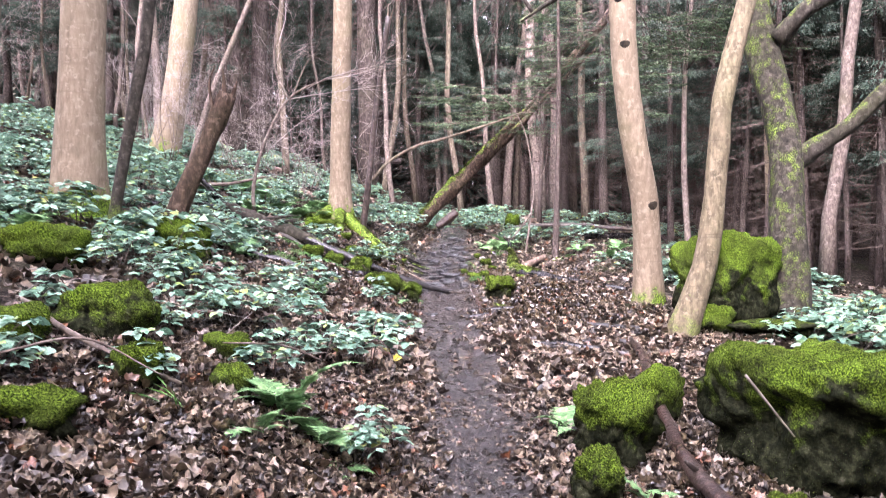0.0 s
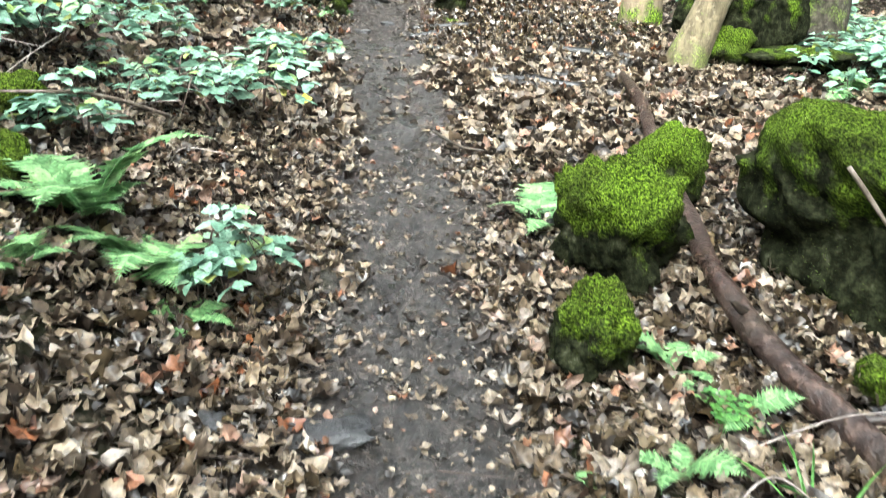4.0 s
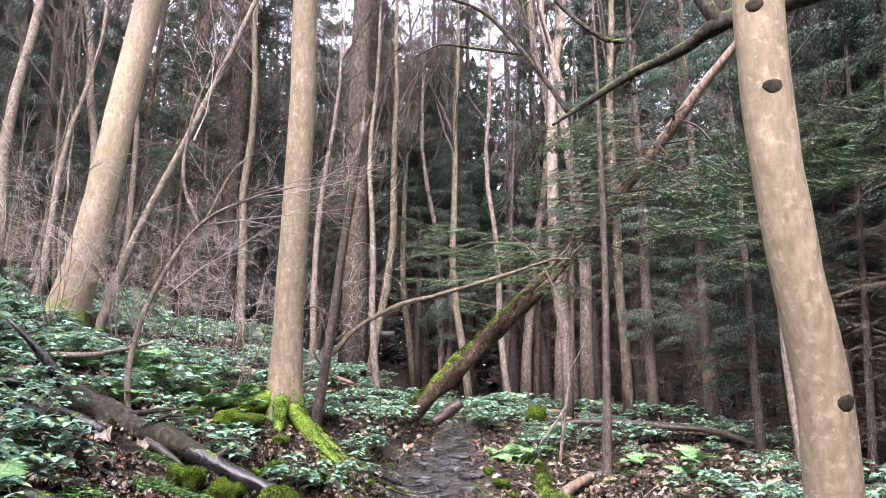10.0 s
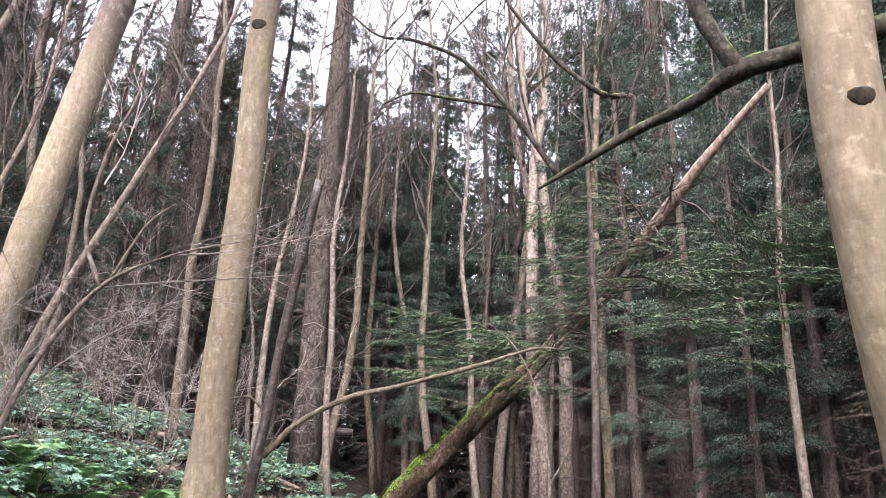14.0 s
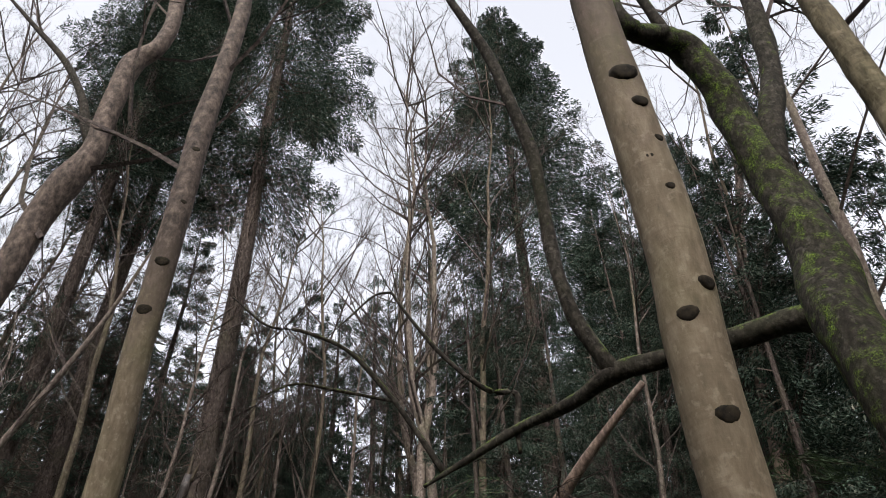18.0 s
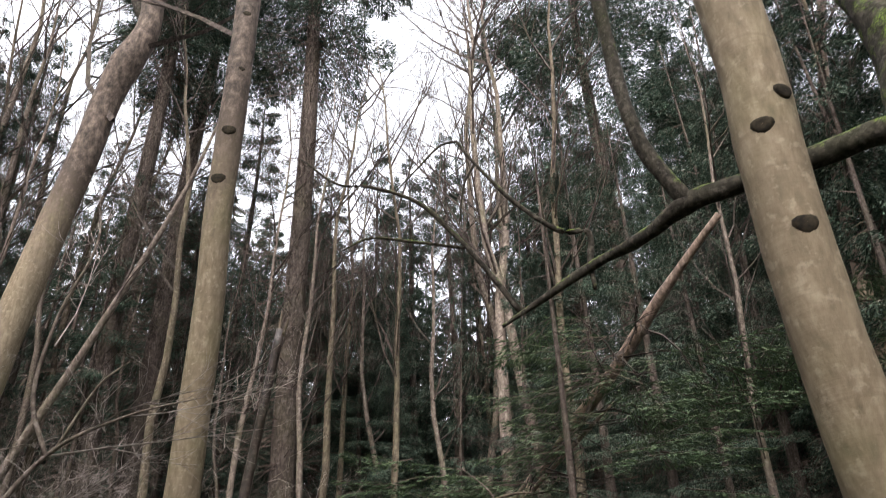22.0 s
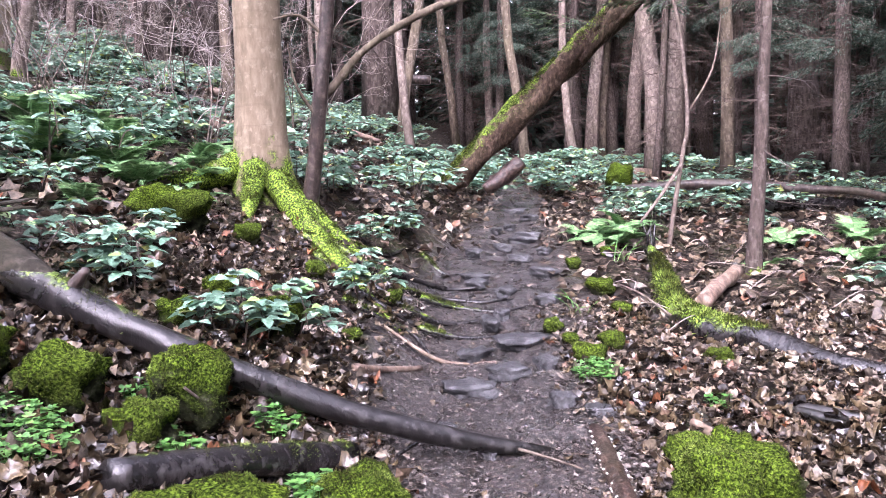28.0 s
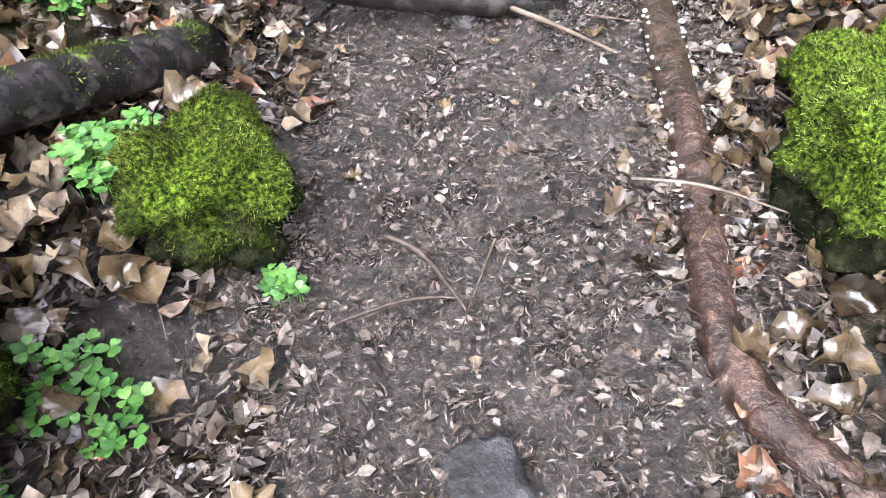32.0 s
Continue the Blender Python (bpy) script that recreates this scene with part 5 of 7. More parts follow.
boulder("boulder", 2.44, 5.5, 0.18, 0.15, 0.14, 16, "small moss cushion on stone beside a fallen branch", 0.5, 0, 0.2, 1400)
boulder("boulder", -1.3, 3.72, 0.26, 0.2, 0.18, 19, MB, 0.42, 0, 0.3, 2200)
boulder("boulder", 1.1, 14.85, 0.35, 0.36, 0.31, 20, "rounded rock with shaggy bright moss beside the path", 0.4, 15, 0.22, 8000, 0.4, rings=64, under=0.25, cap=0.0, lump=0.26)
boulder("boulder", -0.66, 14.68, 0.25, 0.25, 0.24, 21, "dark stone with a moss cushion and fallen leaves on top", 0.4, 30, 0.22, 7500, 0.45, rings=56, under=0.2, cap=0.2, lump=0.18)
boulder("boulder", -1.1, 13.85, 0.4, 0.36, 0.27, 22, "rock under a deep cushion of moss", 0.5, 0, 0.25, 10000, 0.3, rings=60, lump=0.22)
boulder("boulder", -1.6, 15.12, 0.24, 0.2, 0.26, 23, "upright rock with a moss cap under a fallen log", 0.4, 20, 0.2, 5000, 0.5)
boulder("boulder", -1.68, 14.72, 0.18, 0.16, 0.17, 24, MB, 0.42, 0, 0.3, 2500)
boulder("boulder", -1.48, 16.25, 0.22, 0.17, 0.2, 25, MB, 0.45, 0, 0.25, 2500)
boulder("boulder", -1.98, 16.6, 0.15, 0.12, 0.12, 26, MB, 0.48, 0, 0.3, 1200)
boulder("boulder", -2.85, 17.75, 0.42, 0.26, 0.24, 27, "mossy mound beside beech roots", 0.5, 0, 0.3, 3500)
boulder("boulder", -2.1, 14.75, 0.24, 0.2, 0.2, 28, MB, 0.45, 0, 0.3, 2500)
boulder("boulder", -2.45, 14.6, 0.22, 0.2, 0.2, 29, MB, 0.45, 0, 0.3, 2000)
boulder("boulder", -2.0, 15.9, 0.15, 0.12, 0.14, 30, MB, 0.42, 0, 0.3, 1000)
boulder("boulder", 2.35, 26.3, 0.3, 0.25, 0.42, 31, "far mossy rock with ferns before it", 0.52, 0, 0.25, 1500)
for k, (x, y, a) in enumerate(((0.72, 17.3, 0.16), (0.95, 17.65, 0.14), (0.62, 17.75, 0.1), (0.5, 18.1, 0.12), (1.1, 19.35, 0.18), (1.2, 18.7, 0.12), (1.75, 17.35, 0.13), (-1.1, 16.9, 0.1), (-0.95, 18.2, 0.12), (0.9, 20.4, 0.12), (-1.6, 17.9, 0.14), (-2.3, 18.2, 0.16), (1.4, 21, 0.14))):
    boulder("mossy_stone", x, y, a, 0.85 * a, 0.7 * a, 60 + k, "low stone with bright moss near the path", 0.5, 30 * k, 0.25, 700, 0.3, rings=14, category="stone", group="mossy stones")
for k, (x, y, a, b) in enumerate(((-0.2, 16.8, 0.26, 0.17), (0.22, 17.8, 0.3, 0.17), (-0.22, 19.7, 0.2, 0.14), (0.38, 17.25, 0.12, 0.1), (0.3, 20.9, 0.2, 0.12), (0.45, 22.4, 0.24, 0.13), (0.55, 23.8, 0.25, 0.12), (0.2, 23.1, 0.2, 0.1), (0.12, 14.05, 0.13, 0.1), (-0.12, 3.91, 0.2, 0.12), (-0.04, 5.26, 0.22, 0.12), (-0.31, 4.73, 0.16, 0.1), (-0.5, 5.3, 0.09, 0.07), (-0.2, 13.4, 0.14, 0.1), (-0.35, 16.1, 0.1, 0.07), (0.45, 16.5, 0.12, 0.08), (-0.45, 4.6, 0.1, 0.08), (0.05, 18.6, 0.16, 0.1), (0.75, 4.75, 0.09, 0.08), (-0.05, 15.75, 0.07, 0.05), (0.09, 17.08, 0.2, 0.13), (-0.18, 17.5, 0.22, 0.1), (-0.06, 18.3, 0.24, 0.1), (0.54, 20.15, 0.24, 0.16), (0.36, 22.06, 0.26, 0.14), (-0.25, 20.05, 0.2, 0.15), (0.1, 19.4, 0.2, 0.1), (-0.3, 21.2, 0.2, 0.12), (0.1, 21.6, 0.18, 0.1), (0.7, 16.35, 0.14, 0.09), (0.5, 19.0, 0.14, 0.1), (0.6, 21.2, 0.15, 0.1), (-0.02, 22.8, 0.2, 0.1), (0.3, 24.6, 0.22, 0.12))):
    boulder("path_stone", x, y, a, b, 0.045 if y < 16.5 else 0.075, 80 + k, "flat wet grey stone set in the muddy path", 0.0, 37 * k, 0.3, 0, 0.6, SLAB, "stone", "stones in the path", 14)


# ---- logs, branches and sticks ----
def log(name, pts, radii, material, label, moss=0.0, sides=12, rough=0.1, lift=None, category="log", seed=0.0, group="", crest=0.32):
    """A fallen stem through (x, y, z) points; with lift the points are (x, y) laid on the ground."""
    if lift is not None:
        pts = [(x, y, gz(x, y) + lift) for x, y in pts]
    base = np.array(pts[0], float)
    t = thing(name, base, label, category, group)
    p = bend(pts, 7)
    r = np.interp(np.linspace(0, len(pts) - 1, len(p)), np.arange(len(radii)) * (len(pts) - 1) / (len(radii) - 1), radii)
    m = np.interp(np.linspace(0, 1, len(p)), np.linspace(0, 1, len(np.atleast_1d(moss))), np.atleast_1d(moss))
    s = Soup()
    tube(s, p, r, sides, rough, m, seed=seed, crest=crest if m.max() > 0.15 else 0.0)
    part("stem", s.mesh("stem", material, base), t)
    return t, base, p, r


def splinters(t, base, at, way, r, count, length, material, seed=1):
    """Torn fibres at a broken end, each a part."""
    g = np.random.default_rng(seed)
    way = unit(np.array(way, float))
    for _ in range(count):
        a = np.array(at) + g.normal(size=3) * r * 0.5
        s = Soup()
        tube(s, [a - way * 0.15, a + way * length * 0.4, a + (way + g.normal(size=3) * 0.15) * length * g.uniform(0.6, 1.1)], [r * 0.35, r * 0.25, 0.004], 5, 0.2)
        part("splinter", s.mesh("splinter", material, base), t)


def coat(t, base, p, r, count, seed, lo=0.0, hi=1.0, size=(0.02, 0.05), patch=0.0):
    """Moss tufts along the upper side of a stem."""
    g = np.random.default_rng(seed)
    u = g.uniform(lo, hi, count) * (len(p) - 1.001)
    if patch:
        u = u[np.sin(u * 2.1 + seed) + np.sin(u * 5.3) > patch]
    k = u.astype(int)
    fr = (u - k)[:, None]
    c, rad = p[k] * (1 - fr) + p[k + 1] * fr, r[k] * (1 - fr[:, 0]) + r[k + 1] * fr[:, 0]
    tan = unit(p[k + 1] - p[k])
    side = unit(np.cross(tan, [0, 0, 1.0]))
    top = np.cross(side, tan)
    a = g.normal(size=len(k))[:, None] * 0.65
    nrm = top * np.cos(a) + side * np.sin(a)
    s = Soup()
    leaves(s, c + nrm * rad[:, None] * 0.97, nrm + g.normal(size=(len(k), 3)) * 0.5, g.normal(size=(len(k), 3)), g.uniform(*size, len(k)), SPEAR, 0.3, 0.3)
    part("moss_coat", s.mesh("moss_coat", TUFT, base, smooth=False), t, "bright yellow-green moss", "stuff")


for k, (t, b, p, r) in enumerate(ROOTS):
    coat(t, b, p, r, 1100, 900 + k, 0.0, 0.7, (0.02, 0.05), -0.7)
# the dark log lying down the bank to the path
t, b, p, r = log("fallen_log", [(-4.7, 16.15, gz(-4.7, 16.15) + 0.1), (-3.7, 15.95, 2.02), (-3.0, 15.6, 1.88), (-2.45, 15.42, 1.67), (-1.95, 15.38, 1.46), (-1.5, 15.38, 1.28), (-0.9, 15.5, 1.03), (-0.3, 15.66, 0.83), (0.32, 15.86, 0.67)], [0.14, 0.15, 0.13, 0.104, 0.09, 0.08, 0.072, 0.06, 0.04], WETLOG, "long dark wet log lying from the bank onto the path", [0.2, 0.25, 0.42, 0.3, 0.1, 0.05, 0.1, 0.0], 16, 0.07)
coat(t, b, p, r, 500, 3, 0.35, 0.5, (0.015, 0.03), 0.4)
splinters(t, b, (-3.6, 15.9, 2.12), (1, -0.1, 0.1), 0.12, 5, 0.7, LIMB, 4)
for k, (q, w) in enumerate((((-4.4, 16.1), (-1.0, 0.3, 0.2)), ((-4.5, 16.1), (-0.9, -0.5, 0.25)), ((-4.5, 16.2), (-0.5, -0.2, 0.6)), ((-4.3, 16.0), (-1, 0.05, 0.0)))):
    s = Soup()
    a = np.array((q[0], q[1], gz(*q) + 0.15))
    tube(s, bend([a, a + unit(np.array(w)) * 0.6 + (0, 0, 0.05), a + unit(np.array(w)) * 1.3], 4), np.linspace(0.09, 0.03, 9), 7, 0.25, seed=k)
    part("rotten_limb", s.mesh("rotten_limb", WETLOG, b), t)
s = Soup()
q = bend([(-4.6, 16.1, gz(-4.6, 16.1) + 0.22), (-3.7, 15.92, 2.07), (-3.0, 15.6, 1.9), (-2.5, 15.43, 1.7)], 8)
tube(s, q, np.array([0.15, 0.18, 0.2, 0.19, 0.2, 0.21, 0.19, 0.2, 0.18, 0.19, 0.17, 0.18, 0.16, 0.15, 0.16, 0.15, 0.14, 0.14, 0.13, 0.13, 0.12, 0.12, 0.11, 0.1, 0.05]), 14, 0.16, 0.0, seed=4.0)
part("split_bark", s.mesh("split_bark", LIMB, b), t, "brown split bark at the thick end")
limbs(t, "branch_stub", [([(-2.42, 15.42, 1.7), (-2.3, 15.4, 1.84)], [0.06, 0.02]), ([(-1.3, 15.42, 1.1), (-1.32, 15.3, 0.98)], [0.06, 0.045]), ([(-3.3, 15.6, 1.9), (-3.0, 15.4, 1.78), (-2.7, 15.25, 1.62)], [0.06, 0.05, 0.015])], WETBROWN, b, 7)
# broken ends of wood on the bank
for k, (a, c_, rr) in enumerate((((-4.9, 15.6), (-3.7, 15.35), 0.13), ((-3.15, 12.62), (-2.2, 12.45), 0.09), ((-5.6, 14.6), (-4.2, 15.3), 0.1), ((-3.6, 13.0), (-2.9, 12.3), 0.06), ((-4.6, 12.4), (-3.4, 12.0), 0.07))):
    log("rotten_log", [a, ((a[0] + c_[0]) / 2, (a[1] + c_[1]) / 2 + 0.05), c_], [rr, rr * 0.9, rr * 0.5], WETLOG, "rotten dark wood half sunk in brambles", 0.25, 10, 0.22, 0.04, seed=k, group="rotten wood on the bank")
# stub log by the small mossy stone
t, b, p, r = log("short_log", [(-1.55, 14.12, gz(-1.55, 14.12) + 0.08), (-1.2, 14.6, 1.03), (-0.8, 15.27, 0.84)], [0.075, 0.083, 0.078], WETLOG, "short black log with moss along its top", 0.2, 14, 0.08)
coat(t, b, p, r, 2600, 5, 0.35, 1.0, (0.01, 0.022), 0.1)
# branch with white fungus
t, b, p, r = log("fallen_branch", [(0.62, 16.1, 0.74), (0.64, 15.6, 0.71), (0.67, 15.0, 0.64), (0.66, 14.45, 0.58), (0.76, 14.2, 0.55), (0.98, 13.95, 0.53), (1.3, 13.65, 0.5)], [0.05, 0.062, 0.06, 0.058, 0.065, 0.06, 0.055], REDWOOD, "brown fallen branch edged with small white fungus", [0.0, 0.0, 0.1, 0.05, 0.0, 0.1, 0.5], 14, 0.08)
coat(t, b, p, r, 900, 6, 0.8, 1.0, (0.02, 0.045))
fr_ = np.random.default_rng(8)
for k in range(70):
    u = fr_.uniform(0.05, 0.42) * (len(p) - 1)
    i = int(u)
    sd = fr_.choice([-1, 1])
    c_ = p[i] + (sd * (r[i] + 0.004) * fr_.uniform(0.75, 1.0), fr_.uniform(-0.06, 0.06), r[i] * fr_.uniform(0.0, 0.75))
    q = fr_.uniform(0.004, 0.012)
    s = Soup()
    a6 = np.arange(8) * math.pi / 4
    ring = np.stack([np.cos(a6), np.sin(a6), 0 * a6], -1)
    s.add(np.vstack([c_ + ring * q, c_ + ring * q * 0.55 + (0, 0, q * 0.5), [c_ + (0, 0, q * 0.55)]]), [[j, (j + 1) % 8, 8 + (j + 1) % 8, 8 + j] for j in range(8)]).add([c_ + (0, 0, q * 0.56), *(c_ + ring * q * 0.55 + (0, 0, q * 0.5))], [[0, 1 + j, 1 + (j + 1) % 8] for j in range(8)])
    part("fungus_cap", s.mesh("fungus_cap", FUNGUS, b), t, "small white fungus cap" if k == 0 else "")
# mossy curved log across the path's far side
t, b, p, r = log("curved_log", [(1.72, 20.0, 1.62), (1.75, 19.5, 1.36), (1.72, 18.8, 1.14), (1.82, 18.25, 1.06), (2.15, 17.9, 1.0), (2.6, 17.4, 0.9), (3.2, 16.9, 0.8), (3.9, 16.4, 0.72)], [0.05, 0.11, 0.14, 0.14, 0.13, 0.11, 0.1, 0.07], WETLOG, "curved black log with moss on its broken upper end", [0.4, 0.5, 0.55, 0.5, 0.1, 0.0, 0.0], 14, 0.14)
coat(t, b, p, r, 5000, 7, 0.05, 0.6, (0.025, 0.06))
splinters(t, b, (1.72, 20.0, 1.6), (0, 0.3, 1), 0.06, 4, 0.35, WETLOG, 6)
t, b, p, r = log("broken_branch", [(2.0, 18.85, 1.17), (2.25, 19.25, 1.28), (2.6, 19.75, 1.4)], [0.085, 0.08, 0.07], DEAD, "short broken branch resting on a curved log", 0.0, 10, 0.1)
# the fallen mossy tree leaning over the path
t, b, p, r = log("leaning_dead_tree", [(-0.85, 24.95, 2.37), (-0.45, 24.9, 2.78), (0.45, 24.85, 3.7), (1.5, 24.8, 4.75), (2.1, 24.8, 5.35)], [0.18, 0.22, 0.23, 0.21, 0.17], SPLIT, "split dead tree leaning over the path, mossy on top", [0.55, 0.5, 0.46, 0.4, 0.3], 18, 0.3, category="dead tree", seed=2.0, crest=0.6)
coat(t, b, p, r, 16000, 9, 0.0, 1.0, (0.025, 0.06), -1.5)
limbs(t, "prong", [([(1.3, 24.8, 4.68), (2.2, 24.8, 5.6), (2.95, 24.8, 6.3)], [0.14, 0.13, 0.07]), ([(1.4, 24.75, 4.5), (2.3, 24.75, 5.4), (3.1, 24.75, 6.25)], [0.13, 0.11, 0.05])], SPLIT, b, 9, 0.45, 0.3)
splinters(t, b, (2.75, 24.78, 6.05), (0.66, -0.05, 0.75), 0.14, 7, 0.6, DEAD, 9)
limbs(t, "snapped_top", [([(3.2, 24.3, 6.5), (3.6, 23.7, 7.0), (4.0, 23.2, 7.45), (4.7, 22.5, 8.25), (5.4, 21.4, 9.2), (6.3, 20.2, 10.25)], [0.05, 0.1, 0.14, 0.13, 0.11, 0.06]), ([(2.9, 24.6, 6.1), (3.9, 23.6, 7.0), (4.6, 22.9, 7.6)], [0.06, 0.05, 0.02])], DEAD, b, 9, 0.1, 0.15)
g = np.random.default_rng(15)
s = Soup()
u = g.uniform(0, 1, 44)
at = np.array([2.9, 24.3, 6.1]) * (1 - u[:, None]) + np.array([5.2, 21.8, 8.9]) * u[:, None]
twiggery(s, at, np.stack([g.normal(size=44) * 1.0 - 0.3, -np.abs(g.normal(size=44)) * 0.6, g.normal(size=44) * 0.5 - 0.15], -1), g.uniform(0.8, 2.6, 44), g.uniform(0.012, 0.03, 44), 3, g, 5, up=-0.04, wobble=0.5)
part("twig_tangle", s.mesh("twig_tangle", TWIG, b, smooth=False), t, "tangle of bare grey twigs", "stuff")
t, b, p, r = log("stump_log", [(-0.2, 24.5, 2.3), (0.1, 24.55, 2.5), (0.42, 24.65, 2.78)], [0.09, 0.15, 0.12], REDWOOD, "short rotten log jammed under a leaning tree", 0.0, 10, 0.2)
# far logs
log("fallen_log", [(2.9, 28.9, gz(2.9, 28.9) + 0.2), (4.6, 30.6, 2.62), (6.6, 32.3, 2.62), (8.4, 34.0, 2.6), (10.4, 36, gz(10.4, 36) + 0.2)], [0.11, 0.13, 0.13, 0.12, 0.08], DEAD, "long brown log lying among far trunks", 0.1, 9, 0.1)
t, b, p, r = log("cut_log", [(-3.4, 31.2, 5.22), (-2.6, 31.4, 5.2), (-1.72, 31.6, 5.2)], [0.13, 0.13, 0.12], WETBROWN, "sawn log lying on the far bank", 0.1, 12, 0.04)
s = Soup()
tube(s, [(-1.735, 31.6, 5.2), (-1.71, 31.6, 5.2)], [0.11, 0.11], 14)
part("sawn_end", s.mesh("sawn_end", CUTWOOD, b), t, "pale sawn end")
log("stump_support", [(-2.6, 31.4, gz(-2.6, 31.4) - 0.1), (-2.6, 31.4, 5.1)], [0.2, 0.17], WETBROWN, "old stump holding up a sawn log", 0.3, 10, 0.1, category="stump")
for k, (a, c_) in enumerate((((-7, 25.8), (-3.6, 24.5)), ((-6.4, 28), (-2.4, 27.2)), ((-9, 27.5), (-5.5, 28.5)), ((-5, 23.4), (-3.2, 22.4)), ((4.5, 24.5), (7.5, 25.5)), ((6.2, 21.8), (8.8, 22.6)), ((5, 17.2), (8.5, 17.8)), ((6, 15.2), (9, 15.5)))):
    log("bank_log", [a, ((a[0] + c_[0]) / 2, (a[1] + c_[1]) / 2 + 0.2), c_], [0.1, 0.09, 0.05], DEAD if k % 2 else WETLOG, "thin fallen stem lying in the undergrowth", 0.2, 8, 0.12, 0.14, seed=k, group="fallen stems")
# sticks on the path
for k, (pts, rr, m_) in enumerate((
    ([(0.45, 13.55), (0.85, 13.5), (1.3, 13.55)], 0.05, 0), ([(0.42, 12.95), (0.9, 13.05), (1.42, 12.98)], 0.055, 0), ([(0.55, 12.25), (1.1, 12.1), (1.7, 11.7)], 0.04, 0),
    ([(2.2, 12.25), (2.6, 12.05), (3.05, 11.75)], 0.065, 0), ([(1.25, 10.6), (1.7, 10.65), (2.15, 10.5)], 0.075, 0), ([(1.5, 10.55), (1.75, 10.3), (1.85, 10.1)], 0.05, 0),
    ([(1.25, 16.2), (1.45, 15.9), (1.6, 15.65)], 0.045, 1), ([(1.9, 16.4), (2.3, 16.1)], 0.05, 0), ([(1.35, 4.95), (1.9, 4.55), (2.4, 4.4)], 0.03, 0), ([(-0.95, 17.5), (-0.45, 17.35), (0.0, 17.4)], 0.02, 1))):
    log("stick", pts, [rr * 0.7, rr, rr * 0.6], DEAD if m_ else WETLOG, "dark wet stick lying on the leaves", 0.0, 8, 0.15, rr * 0.55, "stick", k, "sticks on the ground")
t, b, p, r = log("mossy_branch", [(1.16, 3.84), (1.3, 3.7), (1.44, 3.52)], [0.06, 0.085, 0.06], DEAD, "short piece of branch wrapped in moss", 0.7, 10, 0.2, 0.03, "branch")
coat(t, b, p, r, 5000, 21, 0, 1, (0.01, 0.025))
t, b, p, r = log("fallen_branch", [(2.62, 10.7, 0.33), (2.5, 9.6, 0.24), (2.26, 8.4, 0.12), (2.08, 7.1, -0.02), (1.98, 6.4, -0.1), (2.0, 5.7, -0.2), (2.14, 4.9, -0.28), (2.28, 4.2, -0.32)], [0.045, 0.055, 0.06, 0.06, 0.06, 0.07, 0.07, 0.05], REDWOOD, "long bent brown branch lying against mossy boulders", 0.0, 14, 0.12)
limbs(t, "branch_stub", [([(2.0, 6.0, -0.15), (1.85, 5.9, -0.02)], [0.035, 0.012]), ([(2.1, 5.2, -0.24), (2.28, 5.1, -0.16)], [0.03, 0.01]), ([(2.3, 8.6, 0.14), (2.42, 8.5, 0.26)], [0.025, 0.008])], WETBROWN, b, 6)
log("bank_branch", [(-5.6, 17.6, gz(-5.6, 17.6) + 0.3), (-4.8, 17.2, 3.05), (-3.86, 16.86, 3.18)], [0.045, 0.04, 0.02], PALE, "bare branch sticking out from the bank", 0.0, 8, 0.1, category="branch")
log("bank_branch", [(-3.6, 6.6), (-2.9, 6.1), (-2.0, 5.9)], [0.02, 0.025, 0.015], PALE, "pale bare stick lying across the bank", 0.0, 7, 0.1, 0.15, category="branch")
# thin pale sapling by the ferns
w0 = (2.36, 22.0, gz(2.36, 22))
sap, *_ = stem("pale_sapling", [w0, (2.5, 22, 2.6), (2.58, 22, 3.3), (2.4, 22, 4.7), (2.0, 22, 5.6), (1.5, 22.1, 6.1)], [0.035, 0.03, 0.028, 0.022, 0.016, 0.008], PALE, "thin pale bent sapling beside the path", sides=7, flute=0.1, moss_to=0.1)
limbs(sap, "branch", [([(2.5, 22, 2.6), (2.2, 21.8, 2.2), (1.9, 21.6, 1.85)], [0.03, 0.025, 0.015]), ([(2.58, 22, 3.3), (2.9, 22, 3.9), (3.0, 22, 4.6)], [0.018, 0.014, 0.006])], PALE, w0, 6)


# green spruce sprays hanging over the path
def spray(x, y, z, length, heading, seed):
    g = np.random.default_rng(seed)
    t = thing("spruce_bough", (x, y, z), "green spruce bough with drooping sprays", "branch", "green boughs")
    s = Soup()
    n = 16
    h = heading + g.uniform(-0.9, 0.9, n)
    q0 = np.array((x, y, z)) + g.normal(size=(n, 3)) * (0.5, 0.4, 0.35)
    d = np.stack([np.cos(h), np.sin(h), g.uniform(-0.25, 0.15, n)], -1)
    ln = length * g.uniform(0.5, 1, n)
    prisms(s, q0, q0 + d * ln[:, None], 0.012, 0.004)
    part("twig", s.mesh("twig", DEADTWIG, (x, y, z), smooth=False), t, kind="stuff")
    s = Soup()
    k = np.repeat(np.arange(n), 150)
    u = g.uniform(0.1, 1, len(k))
    side = np.cross(d[k], [0, 0, 1.0]) * g.choice([-1, 1], len(k))[:, None]
    reach = g.uniform(0, 0.45, len(k)) * (1.15 - u)
    at = q0[k] + d[k] * (u * ln[k])[:, None] + side * reach[:, None] - np.array([0, 0, 1]) * (0.35 * reach)[:, None]
    leaves(s, at, d[k] + side * g.uniform(0.2, 0.9, (len(k), 1)) + g.normal(size=(len(k), 3)) * 0.2 - [0, 0, 0.25], g.normal(size=(len(k), 3)) * 0.4 + [0, 0, 1], g.uniform(0.06, 0.16, len(k)), SPEAR, -0.4, 0)
    part("needle_spray", s.mesh("needle_spray", NEEDLE2, (x, y, z), smooth=False), t, kind="stuff")


